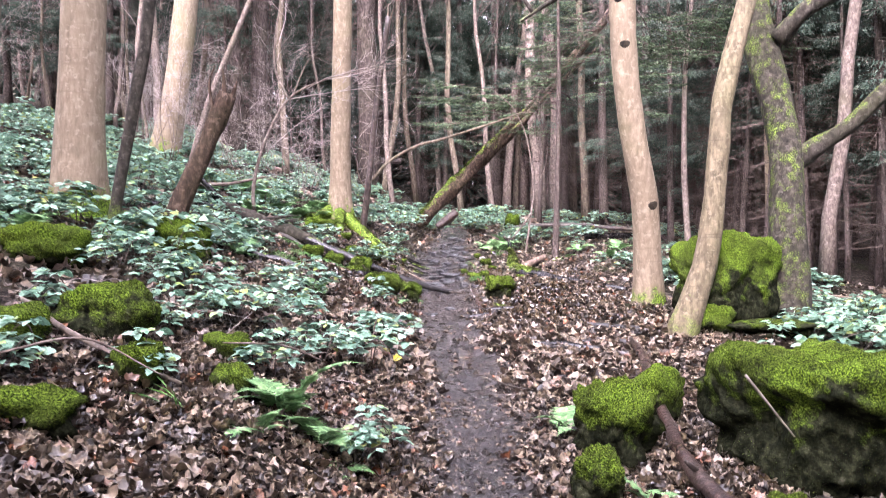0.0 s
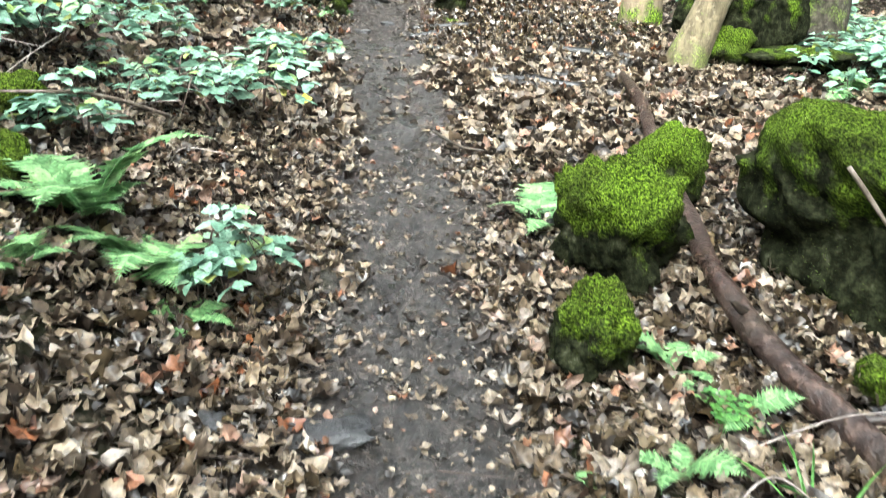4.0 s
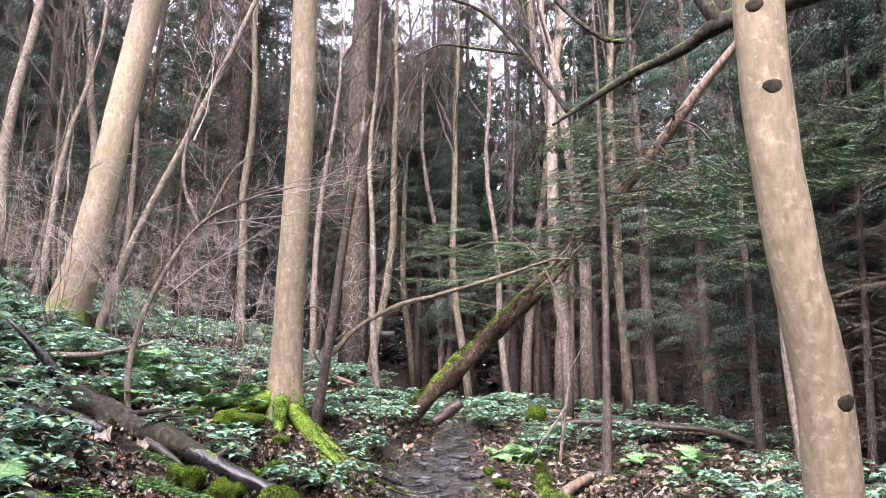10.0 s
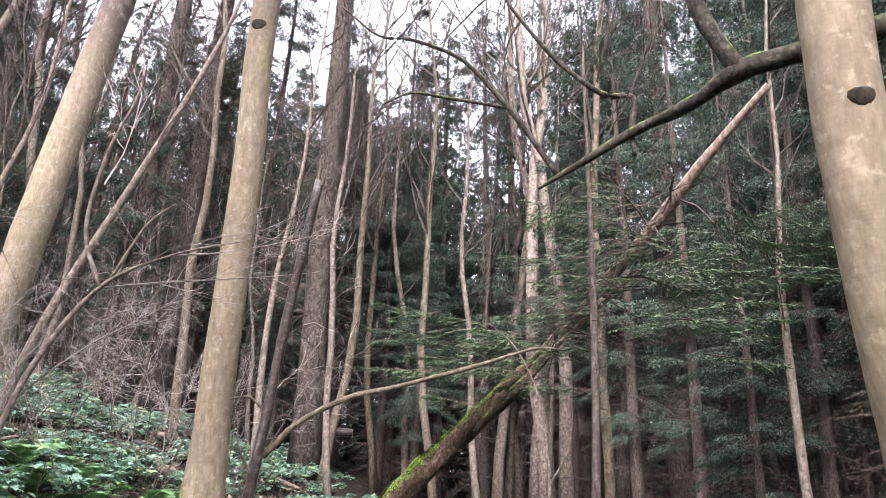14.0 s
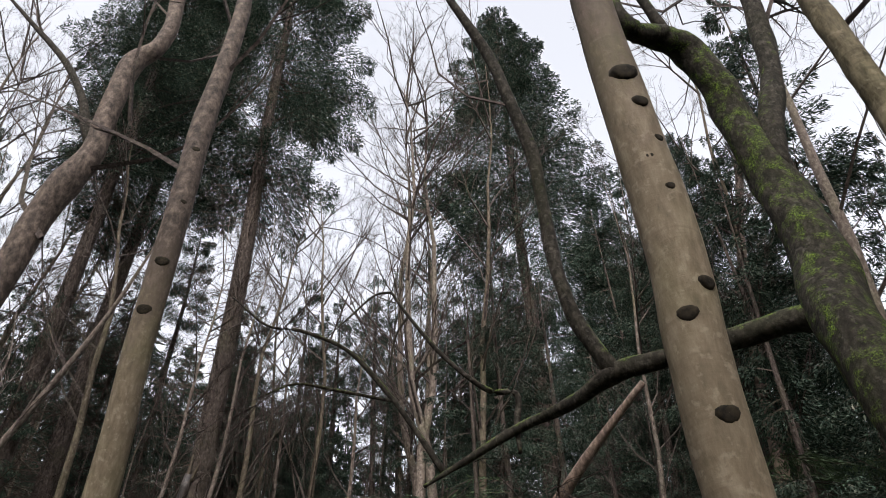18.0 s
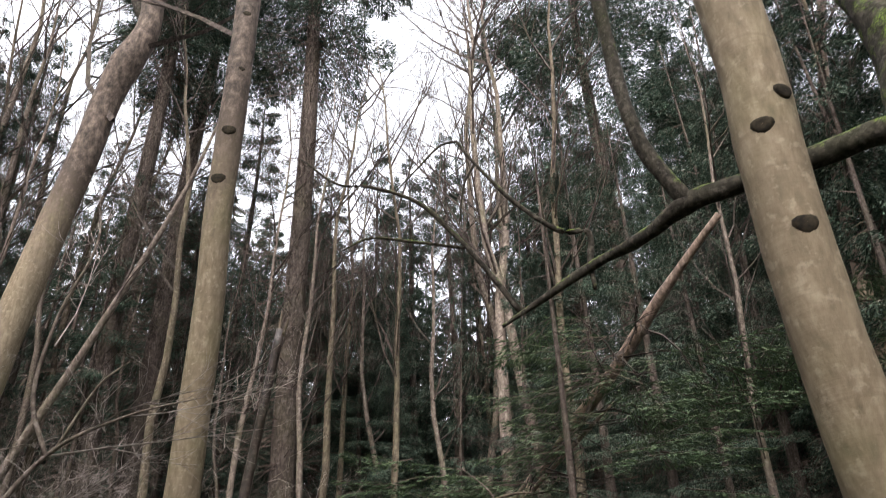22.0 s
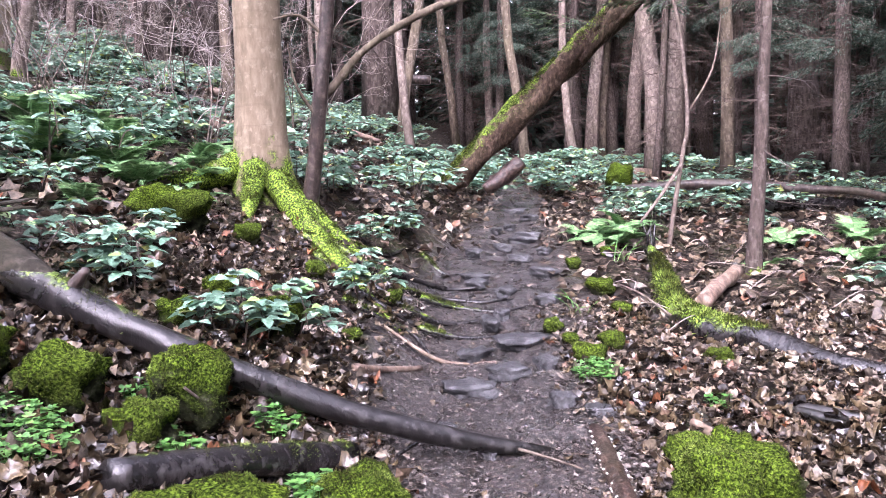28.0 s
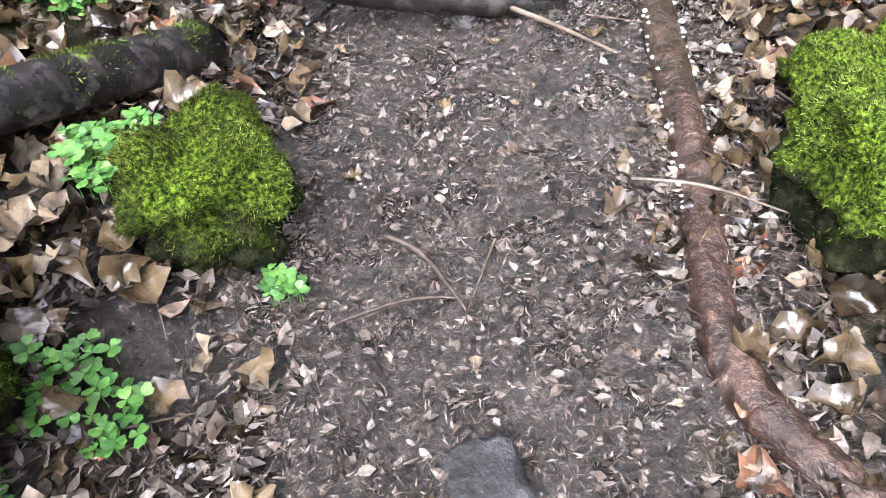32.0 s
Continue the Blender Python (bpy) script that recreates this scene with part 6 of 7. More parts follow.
for k, (x, y, z, ln, h) in enumerate(((3.6, 22.6, 6.9, 1.8, 3.3), (4.3, 22.0, 7.4, 1.8, 2.9), (2.9, 23.2, 6.0, 1.6, 3.4), (4.8, 21.4, 7.0, 1.8, 0.2), (5.6, 21.0, 7.3, 2.0, 0.4), (3.9, 22.2, 8.6, 1.6, 2.6), (1.9, 23.2, 5.7, 1.5, 3.2), (6.6, 20.5, 7.8, 2.2, 0.3), (7.4, 20.0, 7.2, 2.2, 0.1), (5.0, 21.0, 6.2, 1.5, -0.4), (0.9, 23.4, 6.0, 1.4, 3.3), (8.2, 19.5, 8.4, 2.2, 0.5))):
    spray(x, y, z, ln, h, 200 + k)


# ---- ferns, brambles and small plants ----
def fern_frond(seed, length):
    """One frond: a curved midrib with toothed leaflets on both sides, lying along +x."""
    g = np.random.default_rng(seed)
    s = Soup()
    u = np.linspace(0, 1, 14)
    rib = np.stack([length * (u - 0.12 * u**2), 0.04 * length * np.sin(2 * u + seed), length * (0.75 * u - 0.72 * u**2)], -1)
    tube(s, rib, np.linspace(0.006, 0.0015, 14), 4, caps=False)
    v = np.repeat(np.linspace(0.12, 0.99, 26), 2)
    sd = np.tile([-1.0, 1.0], 26)
    at = np.stack([np.interp(v, u, rib[:, c]) for c in range(3)], -1)
    tan = unit(np.stack([np.interp(v, u, np.gradient(rib[:, c])) for c in range(3)], -1))
    across = unit(np.cross(tan, [0, 0, 1.0])) * sd[:, None]
    ln = length * 0.26 * np.sin(np.clip(v * 1.06, 0, 1) ** 0.75 * math.pi * 0.96 + 0.1) + 0.01
    tooth = [(0, 0), (0.08, -0.13), (0.22, -0.16), (0.27, -0.08), (0.42, -0.13), (0.47, -0.06), (0.62, -0.1), (0.68, -0.04), (1, 0), (0.68, 0.04), (0.62, 0.1), (0.47, 0.06), (0.42, 0.13), (0.27, 0.08), (0.22, 0.16), (0.08, 0.13)]
    leaves(s, at, across + 0.3 * tan + g.normal(size=at.shape) * 0.06 - [0, 0, 0.12], np.cross(across, tan) * sd[:, None] * -1.0, ln, tooth, 0.1, -0.15)
    return s.mesh("frond", FERN, smooth=False)


FRONDS = [fern_frond(k, ln) for k, ln in enumerate((0.7, 0.55, 0.85, 0.45))]


def fern(x, y, count, size, seed, label="green fern with arching fronds"):
    g = random.Random(seed)
    t = thing("fern", (x, y, gz(x, y)), label, "fern", "ferns")
    for k in range(count):
        fr = part("frond", FRONDS[g.randrange(4)], t)
        fr.matrix_basis = Matrix.Translation((0, 0, 0.01)) @ Euler((g.uniform(-0.3, 0.3), g.uniform(-0.55, 0.15), 2 * math.pi * (k + g.uniform(-0.3, 0.3)) / count)).to_matrix().to_4x4() @ Matrix.Scale(size * g.uniform(0.75, 1.15), 4)


for k, (x, y, n, size) in enumerate(((-1.3, 6.35, 9, 1.0), (-0.95, 6.1, 8, 0.8), (-1.35, 5.75, 6, 0.6), (-0.75, 5.9, 5, 0.45), (1.2, 7.3, 6, 0.8), (1.55, 5.7, 6, 0.5), (1.3, 4.95, 5, 0.4), (1.7, 5.3, 5, 0.42), (0.98, 4.86, 4, 0.3), (5.2, 10.8, 7, 0.7))):
    fern(x, y, n, size, 300 + k)
for k, (x, y, n, size) in enumerate(((5.5, 9.9, 8, 0.8), (6.2, 11.5, 7, 0.8), (-3.2, 12.3, 8, 0.75), (-7.6, 18.6, 9, 1.3), (-6.4, 19.3, 9, 1.2), (-5.6, 18.3, 8, 1.0), (1.25, 22.1, 9, 1.2), (1.5, 21.6, 8, 1.0), (1.8, 22.3, 8, 1.0), (-1.6, 17.2, 6, 0.5), (-3.5, 18.7, 9, 1.0), (-4.0, 18.9, 9, 1.0), (-3.2, 19.3, 8, 0.9), (-4.6, 18.6, 9, 1.0), (-4.0, 19.3, 8, 1.1))):
    fern(x, y, n, size, 310 + k)
for k, (x, y, n, size) in enumerate(((-5.2, 19.5, 8, 1.1), (4.5, 21.0, 8, 0.9), (3.8, 21.8, 8, 0.9), (5.0, 22.3, 8, 1.0), (-3.4, 17.3, 7, 0.7), (-4.3, 17.2, 8, 0.8), (-0.8, 13.2, 5, 0.4), (3.2, 20.8, 7, 0.7), (-3.6, 20.2, 8, 1.0), (-4.4, 20.0, 9, 1.1), (-5.0, 20.6, 8, 1.1), (-3.3, 21.2, 8, 0.9), (-5.9, 20.4, 8, 1.1), (-2.9, 18.4, 7, 0.7), (-1.2, 20.9, 7, 0.7), (-5.0, 9.0, 8, 0.9), (-6.2, 9.6, 8, 1.0), (-1.85, 11.2, 6, 0.6))):
    fern(x, y, n, size, 325 + k)


def bramble(seed, stems, spread, leaf):
    """Arching stems with leaves in threes and fives."""
    g = np.random.default_rng(seed)
    t = thing("bramble", (0, 0, 0), "low bramble with dull blue-green leaves", "bramble", "brambles of the bank")
    s, lv = Soup(), Soup()
    for _ in range(stems):
        a = g.uniform(0, 2 * np.pi)
        d = np.array([math.cos(a), math.sin(a), 0])
        ln, h = spread * g.uniform(0.5, 1.1), g.uniform(0.15, 0.45)
        pts = np.array([(0, 0, -0.04), d * ln * 0.3 + (0, 0, h), d * ln * 0.7 + (0, 0, h * 0.95), d * ln + (0, 0, h * 0.35)]) + np.append(g.normal(size=2) * 0.12, 0)
        p = bend(pts, 5)
        tube(s, p, np.linspace(0.008, 0.003, len(p)), 4, caps=False)
        n = 11
        u = g.uniform(0.2, 1, n) * (len(p) - 1.01)
        k = u.astype(int)
        c = p[k]
        out = unit(np.stack([g.normal(size=n), g.normal(size=n), 0.35 + 0 * u], -1))
        tip = c + out * 0.09
        prisms(s, c, tip, 0.002, 0.0015)
        for turn in (-1.25, 0, 1.25):
            o = np.stack([out[:, 0] * math.cos(turn) - out[:, 1] * math.sin(turn), out[:, 0] * math.sin(turn) + out[:, 1] * math.cos(turn), g.uniform(-0.35, 0.1, n)], -1)
            leaves(lv, tip, o, g.normal(size=(n, 3)) * 0.3 + [0, 0, 1.0], leaf * g.uniform(0.75, 1.2, n), BLADE, 0.18, -0.25)
    part("stem_tangle", s.mesh("stem_tangle", DEADTWIG, smooth=False), t, kind="stuff")
    part("leafage", lv.mesh("leafage", BRAMBLE), t, kind="stuff")
    return t


BLADE = [(0, 0), (0.12, -0.2), (0.3, -0.33), (0.36, -0.27), (0.55, -0.32), (0.62, -0.23), (0.8, -0.18), (1, 0), (0.8, 0.18), (0.62, 0.23), (0.55, 0.32), (0.36, 0.27), (0.3, 0.33), (0.12, 0.2)]
BR = [bramble(41, 10, 0.8, 0.125), bramble(42, 8, 0.65, 0.115), bramble(43, 12, 1.0, 0.135), bramble(44, 4, 0.4, 0.12)]
g = np.random.default_rng(77)
spots = []
for _ in range(6500):
    x, y = g.uniform(-13, 9), g.uniform(3, 34)
    left = -x - 0.75 - (0.5 if y < 8 else 0.0)
    w = 0.0
    if left > 0:
        w = (0.5 if y < 11.6 or x < -3.2 else 0.1) if 7.8 < y < 12.4 else 0.06 if y <= 7.8 else 0.05 if y < 18.5 else 0.3
        if 12.4 < y < 18.5:
            w = 0.6 if x < -3.4 else 0.0
        w *= min(1, left / 0.5 + 0.2)
    elif x > 1.2 and y > 19.5:
        w = 0.11 if x > 3.4 or y > 23 else 0.05
    elif x > 5 and y > 8:
        w = 0.3
    elif y > 26:
        w = 0.2
    if -3.6 < x < -0.7 and 16.3 < y < 20.2:
        w *= 0.12
    if math.sin(1.1 * x + 0.7 * y + 0.6) * math.sin(0.9 * y - 0.6 * x + 1) < -0.05 or (y < 8.2 and x > -6):
        w *= 0.25 if y > 8.2 else 0.1
    if g.uniform() < w and math.hypot(x + 1.1, y - 6.1) > 0.9 and all((x - a) ** 2 + (y - c) ** 2 > 0.42 for a, c in spots):
        spots.append((x, y))
spots = spots[:440]
for x, y in spots:
    stand(BR[int(g.integers(3)) if g.uniform() < 0.8 else 3], x, y, g.uniform(0, 360), g.uniform(0.7, 1.25))
for x, y, k in ((-1.7, 16.1, 3), (-2.4, 16.3, 3), (-2.7, 16.4, 1), (-1.45, 16.35, 3), (-0.78, 6.3, 3), (-2.3, 6.3, 3), (-2.9, 5.7, 3), (-1.7, 7.4, 3), (-2.6, 7.6, 3), (-3.3, 7.0, 3), (-0.3, 2.6, 3), (-1.25, 17.9, 3)):
    stand(BR[k], x, y, 50 * x, 0.9)
for ob, (x, y) in zip(BR, ((-7.2, 24), (-6.1, 25.2), (-8.2, 27), (-7.6, 21.3))):
    ob.matrix_basis = pose(PLAN * x, PLAN * y, PLAN * gz(x, y))


def sorrel(x, y, spread, count, seed, lift=0.0, size=0.03):
    g = np.random.default_rng(seed)
    base = np.array((x, y, gz(x, y) + lift))
    t = thing("wood_sorrel", base, "clump of small bright green round leaves", "small plant", "small green plants")
    s, lv = Soup(), Soup()
    a, q = g.uniform(0, 2 * np.pi, count), spread * np.sqrt(g.uniform(0, 1, count))
    px, py = x + q * np.cos(a), y + q * np.sin(a)
    top = np.stack([px, py, (ground_z(px, py) if not lift else base[2]) + 0.03 + 0.07 * g.uniform(0, 1, count) + 0.1 * spread * (1 - q / spread)], -1)
    prisms(s, top - [0, 0, 0.06], top, 0.0015, 0.001)
    for turn in (0, 2.09, 4.19):
        b = a * 3 + turn
        leaves(lv, top, np.stack([np.cos(b), np.sin(b), g.uniform(-0.1, 0.3, count)], -1), g.normal(size=(count, 3)) * 0.25 + [0, 0, 1], size * g.uniform(0.7, 1.3, count), [(0, 0), (0.3, -0.35), (0.75, -0.5), (1.0, -0.25), (0.9, 0), (1.0, 0.25), (0.75, 0.5), (0.3, 0.35)], 0.15, -0.1)
    part("stalk", s.mesh("stalk", SORREL, base, smooth=False), t, kind="stuff")
    part("leafage", lv.mesh("leafage", SORREL, base), t, kind="stuff")


for k, (x, y, sp, n, lift) in enumerate(((-2.1, 14.2, 0.34, 420, 0), (-2.5, 14.0, 0.3, 260, 0), (-1.5, 14.75, 0.16, 130, 0), (-1.2, 15.35, 0.14, 110, 0), (-0.84, 14.66, 0.13, 90, 0.12), (-0.78, 14.1, 0.14, 50, 0), (-0.43, 14.5, 0.05, 14, 0), (-0.9, 13.85, 0.1, 24, 0), (0.75, 17.0, 0.18, 120, 0), (-1.75, 15.0, 0.15, 100, 0), (-2.9, 15.1, 0.25, 160, 0), (1.5, 16.5, 0.08, 30, 0), (1.6, 5.3, 0.12, 40, 0), (-0.45, 2.7, 0.2, 18, 0), (-2.6, 12.9, 0.3, 200, 0))):
    sorrel(x, y, sp, n, 400 + k, lift, 0.05 if k == 13 else 0.028)
for k, (x, y) in enumerate(((-0.57, 3.74), (-0.8, 3.57), (-0.19, 3.58), (1.65, 4.33), (-0.32, 3.5))):
    sorrel(x, y, 0.07, 3, 430 + k, 0, 0.075)

# ---- leaf litter ----
g = np.random.default_rng(5)


def strew(name, n, xr, yr, size, shape, label, keep, tilt=0.6, material=LITTER, rich=False):
    x, y = g.uniform(*xr, n), g.uniform(*yr, n)
    off = np.abs(x - path_x(y)) / np.maximum(path_half(y), 0.05)
    off = off * (1 + 0.22 * np.sin(2.9 * y + 1.3 * np.sin(1.7 * y) + 2 * (x > 0))) + g.normal(size=n) * 0.14
    k = g.uniform(0, 1, n) < np.clip(keep + (1 - keep) * (off - 0.75) / 0.5, keep, 1)
    x, y, off = x[k], y[k], off[k]
    k = np.hypot((x - 1.5) / 0.32, (y - 14.45) / 0.3) > g.uniform(0.6, 1.2, len(x))
    k &= (np.abs(x - 1.6) > 0.75) | (np.abs(y - 14.2) > 1.1) | (g.uniform(0, 1, len(x)) < 0.5)
    k &= np.hypot((x + 0.72) / 0.22, (y - 14.2) / 0.35) > g.uniform(0.3, 1.0, len(x))
    x, y, off = x[k], y[k], off[k]
    at = np.stack([x, y, ground_z(x, y) + np.where(off < 1, 0.003, g.uniform(0.004, 0.045, len(x)))], -1)
    a = g.uniform(0, 2 * np.pi, len(x))
    flat = np.where(off < 1, 0.3, 1.0)[:, None]
    s = Soup()
    leaves(s, at, np.stack([np.cos(a), np.sin(a), 0 * a], -1) + flat * g.normal(size=(len(x), 3)) * tilt * 0.5, np.array([0, 0, 1.0]) + flat * g.normal(size=(len(x), 3)) * tilt, g.uniform(*size, len(x)) * np.where(off < 0.9, 0.6, 1.0), shape, g.uniform(-0.3, 1.3 if rich else 0.7, len(x)), g.uniform(-0.6, 1.2, len(x)), g, rich)
    tagged(new(name, s.mesh(name, material, smooth=material is not SCRAP)), label, "leaves", kind="stuff")


for n_, xr_, yr_, sz_, kp_ in ((11500, (-3.2, 3.4), (1.4, 8.5), (0.04, 0.12), 0.32), (7500, (-3.2, 3.6), (12.3, 19), (0.04, 0.12), 0.03), (9000, (-5, 6), (8.5, 12.3), (0.07, 0.17), 0.12)):
    strew("leaf_litter", int(0.8 * n_), xr_, yr_, sz_, PALM, "brown and tan fallen leaves beside the path", kp_, 0.55, LITTER, yr_[0] != 8.5)
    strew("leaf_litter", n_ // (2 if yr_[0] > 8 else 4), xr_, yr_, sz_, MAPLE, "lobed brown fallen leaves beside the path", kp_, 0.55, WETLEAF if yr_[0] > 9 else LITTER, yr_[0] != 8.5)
    if yr_[0] < 8:
        strew("leaf_litter", n_ // 3, xr_, yr_, (0.06, 0.13), BROADLEAF, "broad curled brown leaves", kp_, 0.6, LITTER, True)
    strew("leaf_litter", n_, xr_, yr_, (0.03, 0.09), OVAL, "small oval fallen leaves among larger ones", 1.6 * kp_, 0.5)
strew("leaf_litter", 9000, (-7, 8), (19, 30), (0.09, 0.2), OVAL, "brown fallen leaves under the far trees", 0.15)
for n_, xr_, yr_ in ((1500, (-2.6, 2.7), (12.8, 16.6)), (2600, (-2.8, 2.8), (1.8, 7.0))):
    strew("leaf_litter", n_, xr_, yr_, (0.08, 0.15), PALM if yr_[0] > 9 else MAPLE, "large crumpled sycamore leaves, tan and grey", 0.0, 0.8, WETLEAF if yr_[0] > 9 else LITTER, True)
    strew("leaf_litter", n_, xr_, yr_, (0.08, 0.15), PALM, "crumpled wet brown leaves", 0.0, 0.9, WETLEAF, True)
strew("leaf_litter", 7000, (-12, -3.2), (4, 19), (0.1, 0.2), PALM, "brown fallen leaves on the bank", 1.0)
strew("leaf_litter", 5000, (3.4, 12), (4, 19), (0.1, 0.2), OVAL, "brown fallen leaves below the path", 1.0)
SHRED = [(0, 0), (0.4, -0.1), (1, -0.03), (0.5, 0.08)]
for n_, xr_, yr_ in ((44000, (-0.9, 0.95), (12.8, 16.0)), (14000, (-0.9, 0.9), (16.0, 19)), (12000, (-0.5, 1.1), (1.5, 9))):
    strew("mud_leaf_scraps", n_, xr_, yr_, (0.012, 0.055), SHRED, "shreds of rotten leaf trodden into wet mud", 0.95, 0.5, SCRAP)
    strew("mud_leaf_scraps", n_ // 10, xr_, yr_, (0.03, 0.08), OVAL, "flattened wet leaves trodden into the path", 0.95, 0.35, SCRAP)
# twigs strewn on the floor
s = Soup()
n = 2600
x, y = g.uniform(-4, 4.5, n), g.uniform(1.5, 22, n)
k = (np.abs(x - path_x(y)) > path_half(y)) | (g.uniform(0, 1, n) < 0.15)
x, y, n = x[k], y[k], int(k.sum())
a, ln = g.uniform(0, 2 * np.pi, n), g.uniform(0.06, 0.4, n)
p0_ = np.stack([x, y, ground_z(x, y) + 0.02], -1)
x2, y2 = x + np.cos(a) * ln, y + np.sin(a) * ln
prisms(s, p0_, np.stack([x2, y2, ground_z(x2, y2) + g.uniform(0.01, 0.07, n)], -1), g.uniform(0.002, 0.006, n), 0.0015)
tagged(new("twig_litter", s.mesh("twig_litter", DEADTWIG, smooth=False)), "small dead twigs among the fallen leaves", "twigs", kind="stuff")


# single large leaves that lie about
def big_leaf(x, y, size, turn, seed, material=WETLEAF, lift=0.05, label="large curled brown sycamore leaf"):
    r = np.random.default_rng(seed)
    base = np.array((x, y, gz(x, y) + lift))
    s = Soup()
    leaves(s, base[None], np.array([[math.cos(turn), math.sin(turn), r.uniform(-0.2, 0.35)]]), r.normal(size=(1, 3)) * 0.3 + [0, 0, 1.0], size, PALM, r.uniform(0.3, 1.1), r.uniform(-0.3, 0.9), r, True)
    tagged(new("fallen_leaf", s.mesh("fallen_leaf", material, base)), label, "leaf", "large fallen leaves").matrix_basis = Matrix.Translation(base * PLAN)


for k, (x, y, q) in enumerate(((-0.78, 14.85, 0.2), (-0.7, 14.35, 0.19), (-0.62, 14.2, 0.16), (-0.85, 14.45, 0.17), (-0.9, 14.65, 0.16), (-0.45, 14.3, 0.13), (0.9, 14.6, 0.16), (0.95, 14.35, 0.2), (1.1, 14.2, 0.2), (0.85, 14.9, 0.14), (1.25, 14.35, 0.17), (-0.62, 13.8, 0.2), (-0.5, 13.7, 0.18), (0.4, 15.6, 0.1), (-1.5, 15.3, 0.2), (-1.9, 15.35, 0.18), (-1.3, 14.6, 0.2), (-2.2, 14.9, 0.2), (1.1, 4.8, 0.2), (0.9, 4.4, 0.2), (1.0, 4.0, 0.24), (-1.1, 4.4, 0.2), (-1.5, 5.2, 0.22), (-2.0, 5.3, 0.22), (-1.2, 3.2, 0.2), (1.5, 3.6, 0.2), (-1.7, 4.2, 0.22), (-1.4, 4.0, 0.18))):
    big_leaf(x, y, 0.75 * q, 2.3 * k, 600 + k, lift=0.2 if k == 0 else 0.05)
big_leaf(-0.62, 9.6, 0.16, 1.0, 650, YELLOW, 0.06, "bright yellow fallen leaf beside the path")


# grass blades and stray twigs
def blades(x, y, count, length, seed):
    r = np.random.default_rng(seed)
    base = np.array((x, y, gz(x, y)))
    t = thing("grass_tuft", base, "thin tuft of green and straw grass blades", "grass", "grass tufts")
    s = Soup()
    a = r.uniform(0, 2 * np.pi, count)
    leaves(s, base + r.normal(size=(count, 3)) * (0.05, 0.05, 0), np.stack([np.cos(a), np.sin(a), r.uniform(0.3, 1.4, count)], -1), np.stack([-np.cos(a), -np.sin(a), 1 + 0 * a], -1), length * r.uniform(0.6, 1.1, count), [(0, -0.012), (0.35, -0.02), (0.7, -0.014), (1, 0), (0.7, 0.014), (0.35, 0.02), (0, 0.012)], 0.1, -0.5)
    part("blade", s.mesh("blade", SORREL, base, smooth=False), t, kind="stuff")


for k, (x, y, n, ln) in enumerate(((1.75, 4.75, 9, 0.4), (1.6, 4.3, 7, 0.35), (2.5, 5.0, 8, 0.45), (-1.9, 5.7, 6, 0.4), (0.8, 18.6, 6, 0.3), (1.5, 20.6, 8, 0.4), (4.0, 7.4, 9, 0.6), (4.3, 6.6, 9, 0.6), (4.6, 8.0, 8, 0.6))):
    blades(x, y, n, ln, 700 + k)
for k, (pts, rr, m_, lab) in enumerate((
    ([(-0.2, 14.72, 0.6), (-0.08, 14.64, 0.6), (0.04, 14.48, 0.58)], 0.009, WETBROWN, "thin dark twig lying on the mud"),
    ([(-0.28, 14.42, 0.58), (-0.1, 14.5, 0.59), (0.06, 14.52, 0.58)], 0.006, WETBROWN, "thin dark twig lying on the mud"),
    ([(0.47, 14.88, 0.7), (0.66, 14.82, 0.73), (0.88, 14.78, 0.68)], 0.005, PALE, "pale twig lying over a branch"),
    ([(0.0, 15.82, 0.74), (0.25, 15.68, 0.72), (0.48, 15.52, 0.7)], 0.01, PALE, "pale twig lying on the mud"),
    ([(-0.58, 15.58, 0.74), (-0.46, 15.75, 0.78), (-0.36, 15.95, 0.85)], 0.012, WETLOG, "black twig leaning on a log"),
    ([(2.35, 6.0, 0.62), (2.42, 5.9, 0.5), (2.62, 5.75, 0.2)], 0.012, PALE, "dry straw stalk hanging over a boulder"),
    ([(-1.55, 14.9, 1.3), (-1.5, 15.0, 1.2), (-1.45, 15.1, 1.05)], 0.008, PALE, "short pale twig standing in leaves"),
    ([(-3.0, 5.2, 0.9), (-2.6, 5.6, 0.95), (-2.0, 5.5, 0.7)], 0.01, PALE, "thin pale twig among brambles"),
    ([(-1.2, 7.6, 0.5), (-1.5, 7.2, 0.7), (-2.0, 7.0, 0.75)], 0.012, PALE, "thin pale twig among brambles"),
    ([(1.55, 18.2, 1.15), (1.35, 18.5, 1.3), (1.2, 18.9, 1.35)], 0.012, PALE, "thin pale twig beside a log"),
    ([(0.55, 9.0, 0.1), (0.75, 8.6, 0.07), (1.0, 8.5, 0.05)], 0.012, WETBROWN, "thin dark twig lying on the path"))):
    log("twig", pts, [rr, rr, rr * 0.5], m_, lab, 0.0, 6, 0.1, category="twig", group="loose twigs")

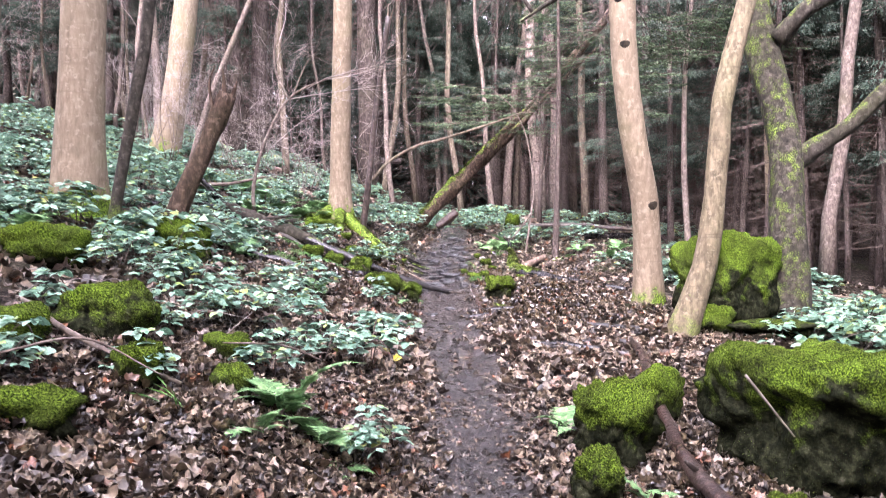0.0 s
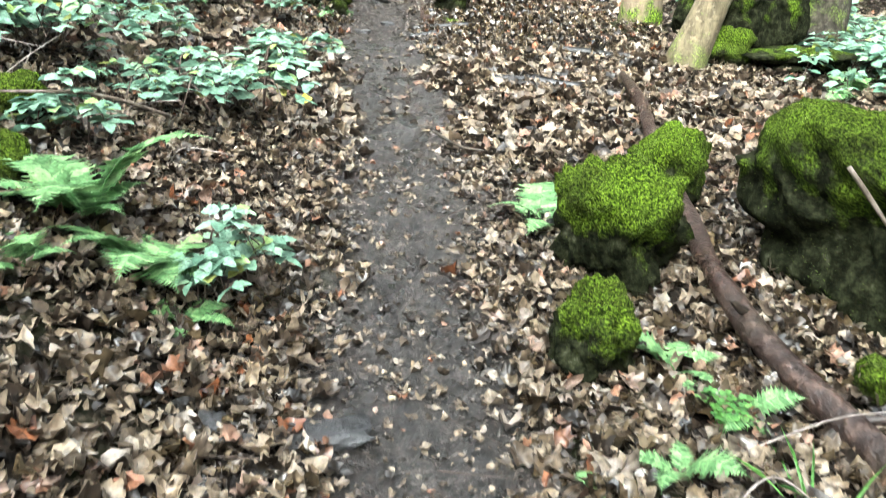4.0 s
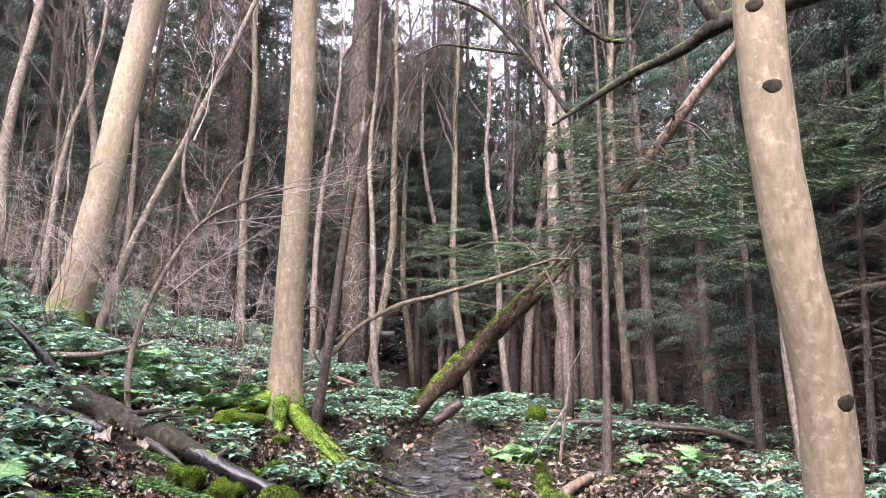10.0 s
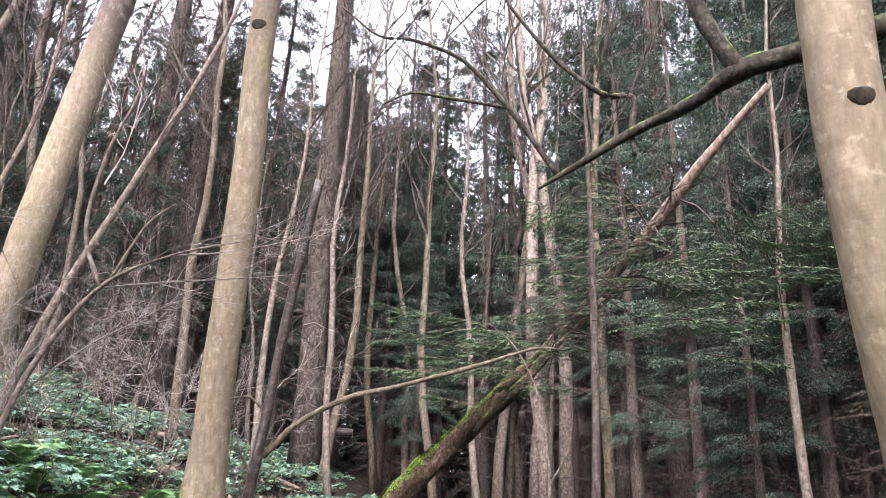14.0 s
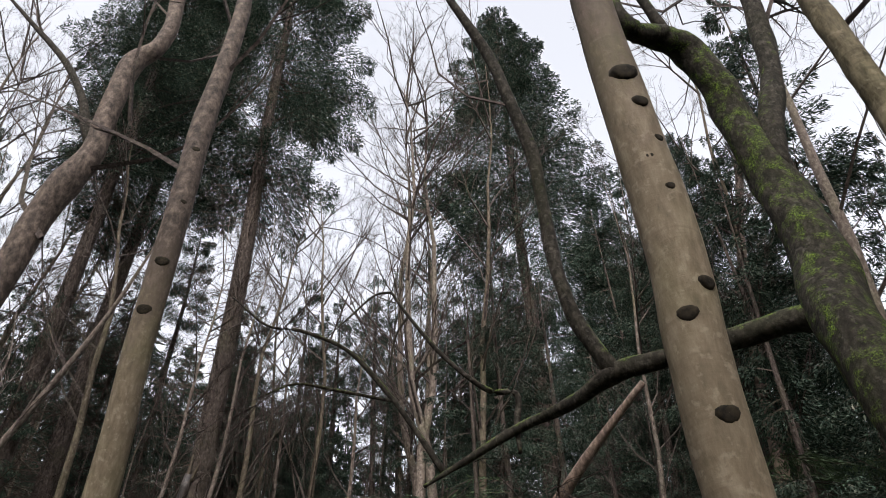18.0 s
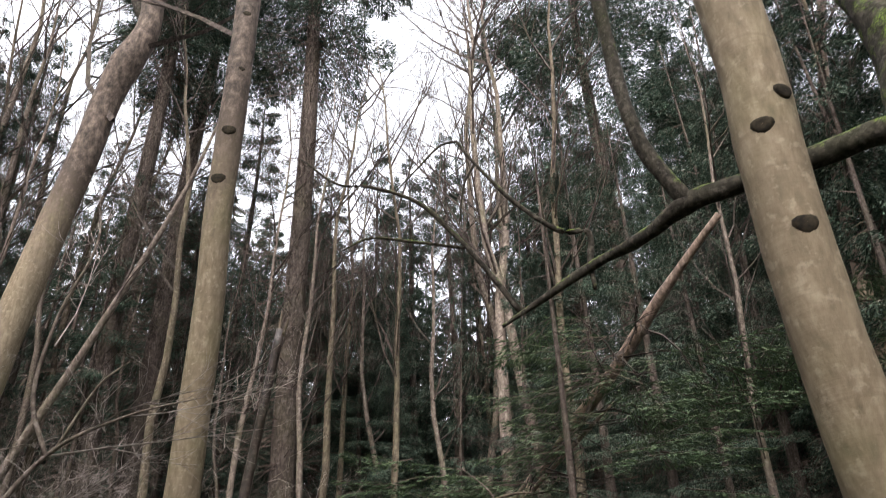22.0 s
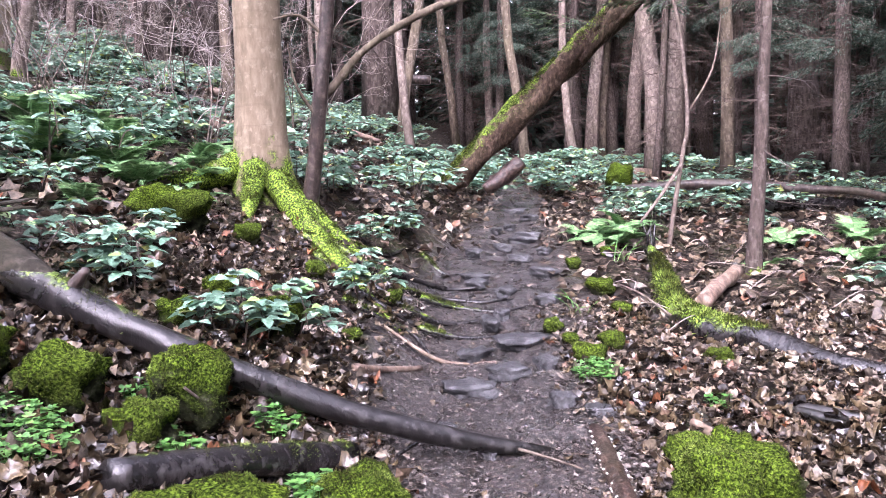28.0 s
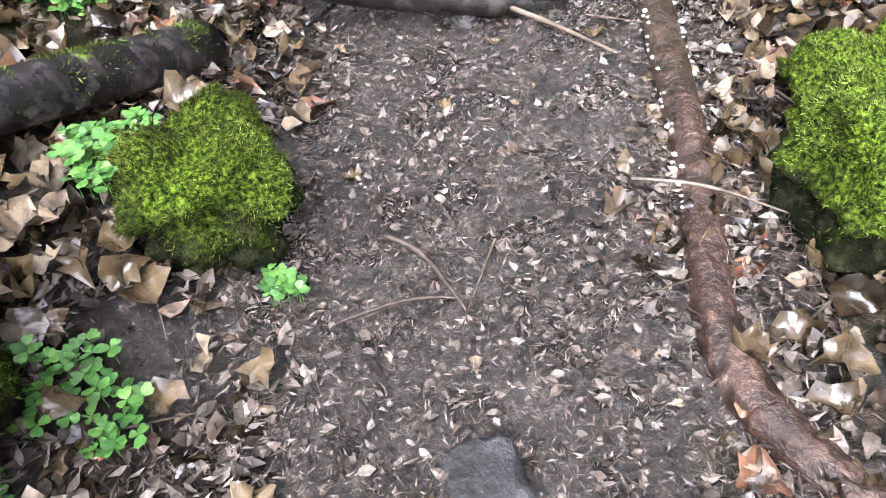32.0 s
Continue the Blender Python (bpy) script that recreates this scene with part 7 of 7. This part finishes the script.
for k, (pts, rr) in enumerate((([(-1.7, 18.95), (-1.18, 18.81), (-0.89, 19.12), (-0.53, 19.5), (-0.2, 19.55)], 0.04), ([(-1.1, 18.5), (-0.89, 18.61), (-0.56, 19.1), (-0.17, 19.07), (0.1, 19.2)], 0.035), ([(-1.0, 18.05), (-0.79, 18.15), (-0.45, 18.28), (-0.06, 18.5)], 0.035), ([(-1.3, 17.6), (-1.09, 17.62), (-0.74, 17.72), (-0.55, 17.5)], 0.03), ([(-1.5, 19.1), (-1.21, 19.37), (-1.02, 20.2), (-0.7, 20.5)], 0.04), ([(-1.91, 18.73), (-1.6, 18.77), (-1.33, 18.44), (-1.09, 18.22), (-0.85, 18.2)], 0.06), ([(-1.75, 18.5), (-1.4, 18.1), (-1.05, 17.9), (-0.7, 17.95)], 0.05), ([(-0.9, 20.3), (-0.6, 20.1), (-0.3, 20.3)], 0.03), ([(-0.75, 18.75), (-0.4, 18.85), (0.0, 18.75), (0.3, 18.85)], 0.03), ([(-0.7, 17.95), (-0.35, 17.95), (0.05, 18.05)], 0.03))):
    t, b, p, r = log("tree_root", pts, [rr, 0.8 * rr, 0.35 * rr], WETLOG, "bare wet tree root crossing the muddy path", [0.6, 0.3, 0.0], 8, 0.25, 0.5 * rr, "root", k, "roots across the path")
    coat(t, b, p, r, 700, 950 + k, 0.0, 0.35, (0.015, 0.04), -0.6)
# far side of the path: fallen trunk, sticks, stalks
log("fallen_log", [(2.2, 25.7, gz(2.2, 25.7) + 0.16), (3.2, 25.5, 2.36), (4.22, 25.25, 2.38), (5.2, 25.1, 2.3), (6.4, 25.0, 2.2), (7.6, 24.8, gz(7.6, 24.8) + 0.1)], [0.1, 0.1, 0.085, 0.08, 0.07, 0.05], WETBROWN, "long thin brown trunk fallen beside the path", 0.15, 10, 0.15)
for k, pts in enumerate(([(1.3, 16.46), (1.33, 16.2), (1.35, 15.95)], [(1.85, 16.5), (2.0, 16.28), (2.16, 16.1)], [(-0.98, 16.4), (-0.79, 16.74), (-0.6, 17.15)], [(1.35, 4.93), (1.7, 4.62), (2.03, 4.38)])):
    log("stick", pts, [0.03, 0.045 if k < 2 else 0.022, 0.025], WETLOG if k != 2 else DEAD, "dark wet stick lying on the leaves", 0.1, 8, 0.2, 0.02, "stick", 20 + k, "sticks on the ground")
g = np.random.default_rng(61)
for k, (x, y) in enumerate(((1.3, 18.7), (1.6, 19.5), (1.9, 20.3), (2.6, 19.4), (3.2, 18.8), (3.5, 20.0), (2.9, 21.2), (4.0, 19.2), (1.62, 5.1), (1.8, 4.75), (-3.2, 7.2), (-2.7, 8.4), (-3.4, 9.2), (-1.6, 8.6), *((g.uniform(-4.6, -1.1), g.uniform(4.2, 9.5)) for _ in range(26)), *((g.uniform(1.4, 5.0), g.uniform(17.5, 23)) for _ in range(16)))):
    a, q = g.uniform(0, 6.3), g.uniform(0.35, 0.8)
    log("dead_stalk", [(x, y, gz(x, y)), (x + 0.4 * q * math.cos(a), y + 0.4 * q * math.sin(a), gz(x, y) + 0.28 * q), (x + q * math.cos(a + 0.5), y + q * math.sin(a + 0.5), gz(x, y) + g.uniform(0.05, 0.4) * q)], [0.006, 0.005, 0.003], PALETWIG, "dry straw-coloured stalk arching over fallen leaves", 0.0, 5, 0.1, category="twig", group="dry stalks")
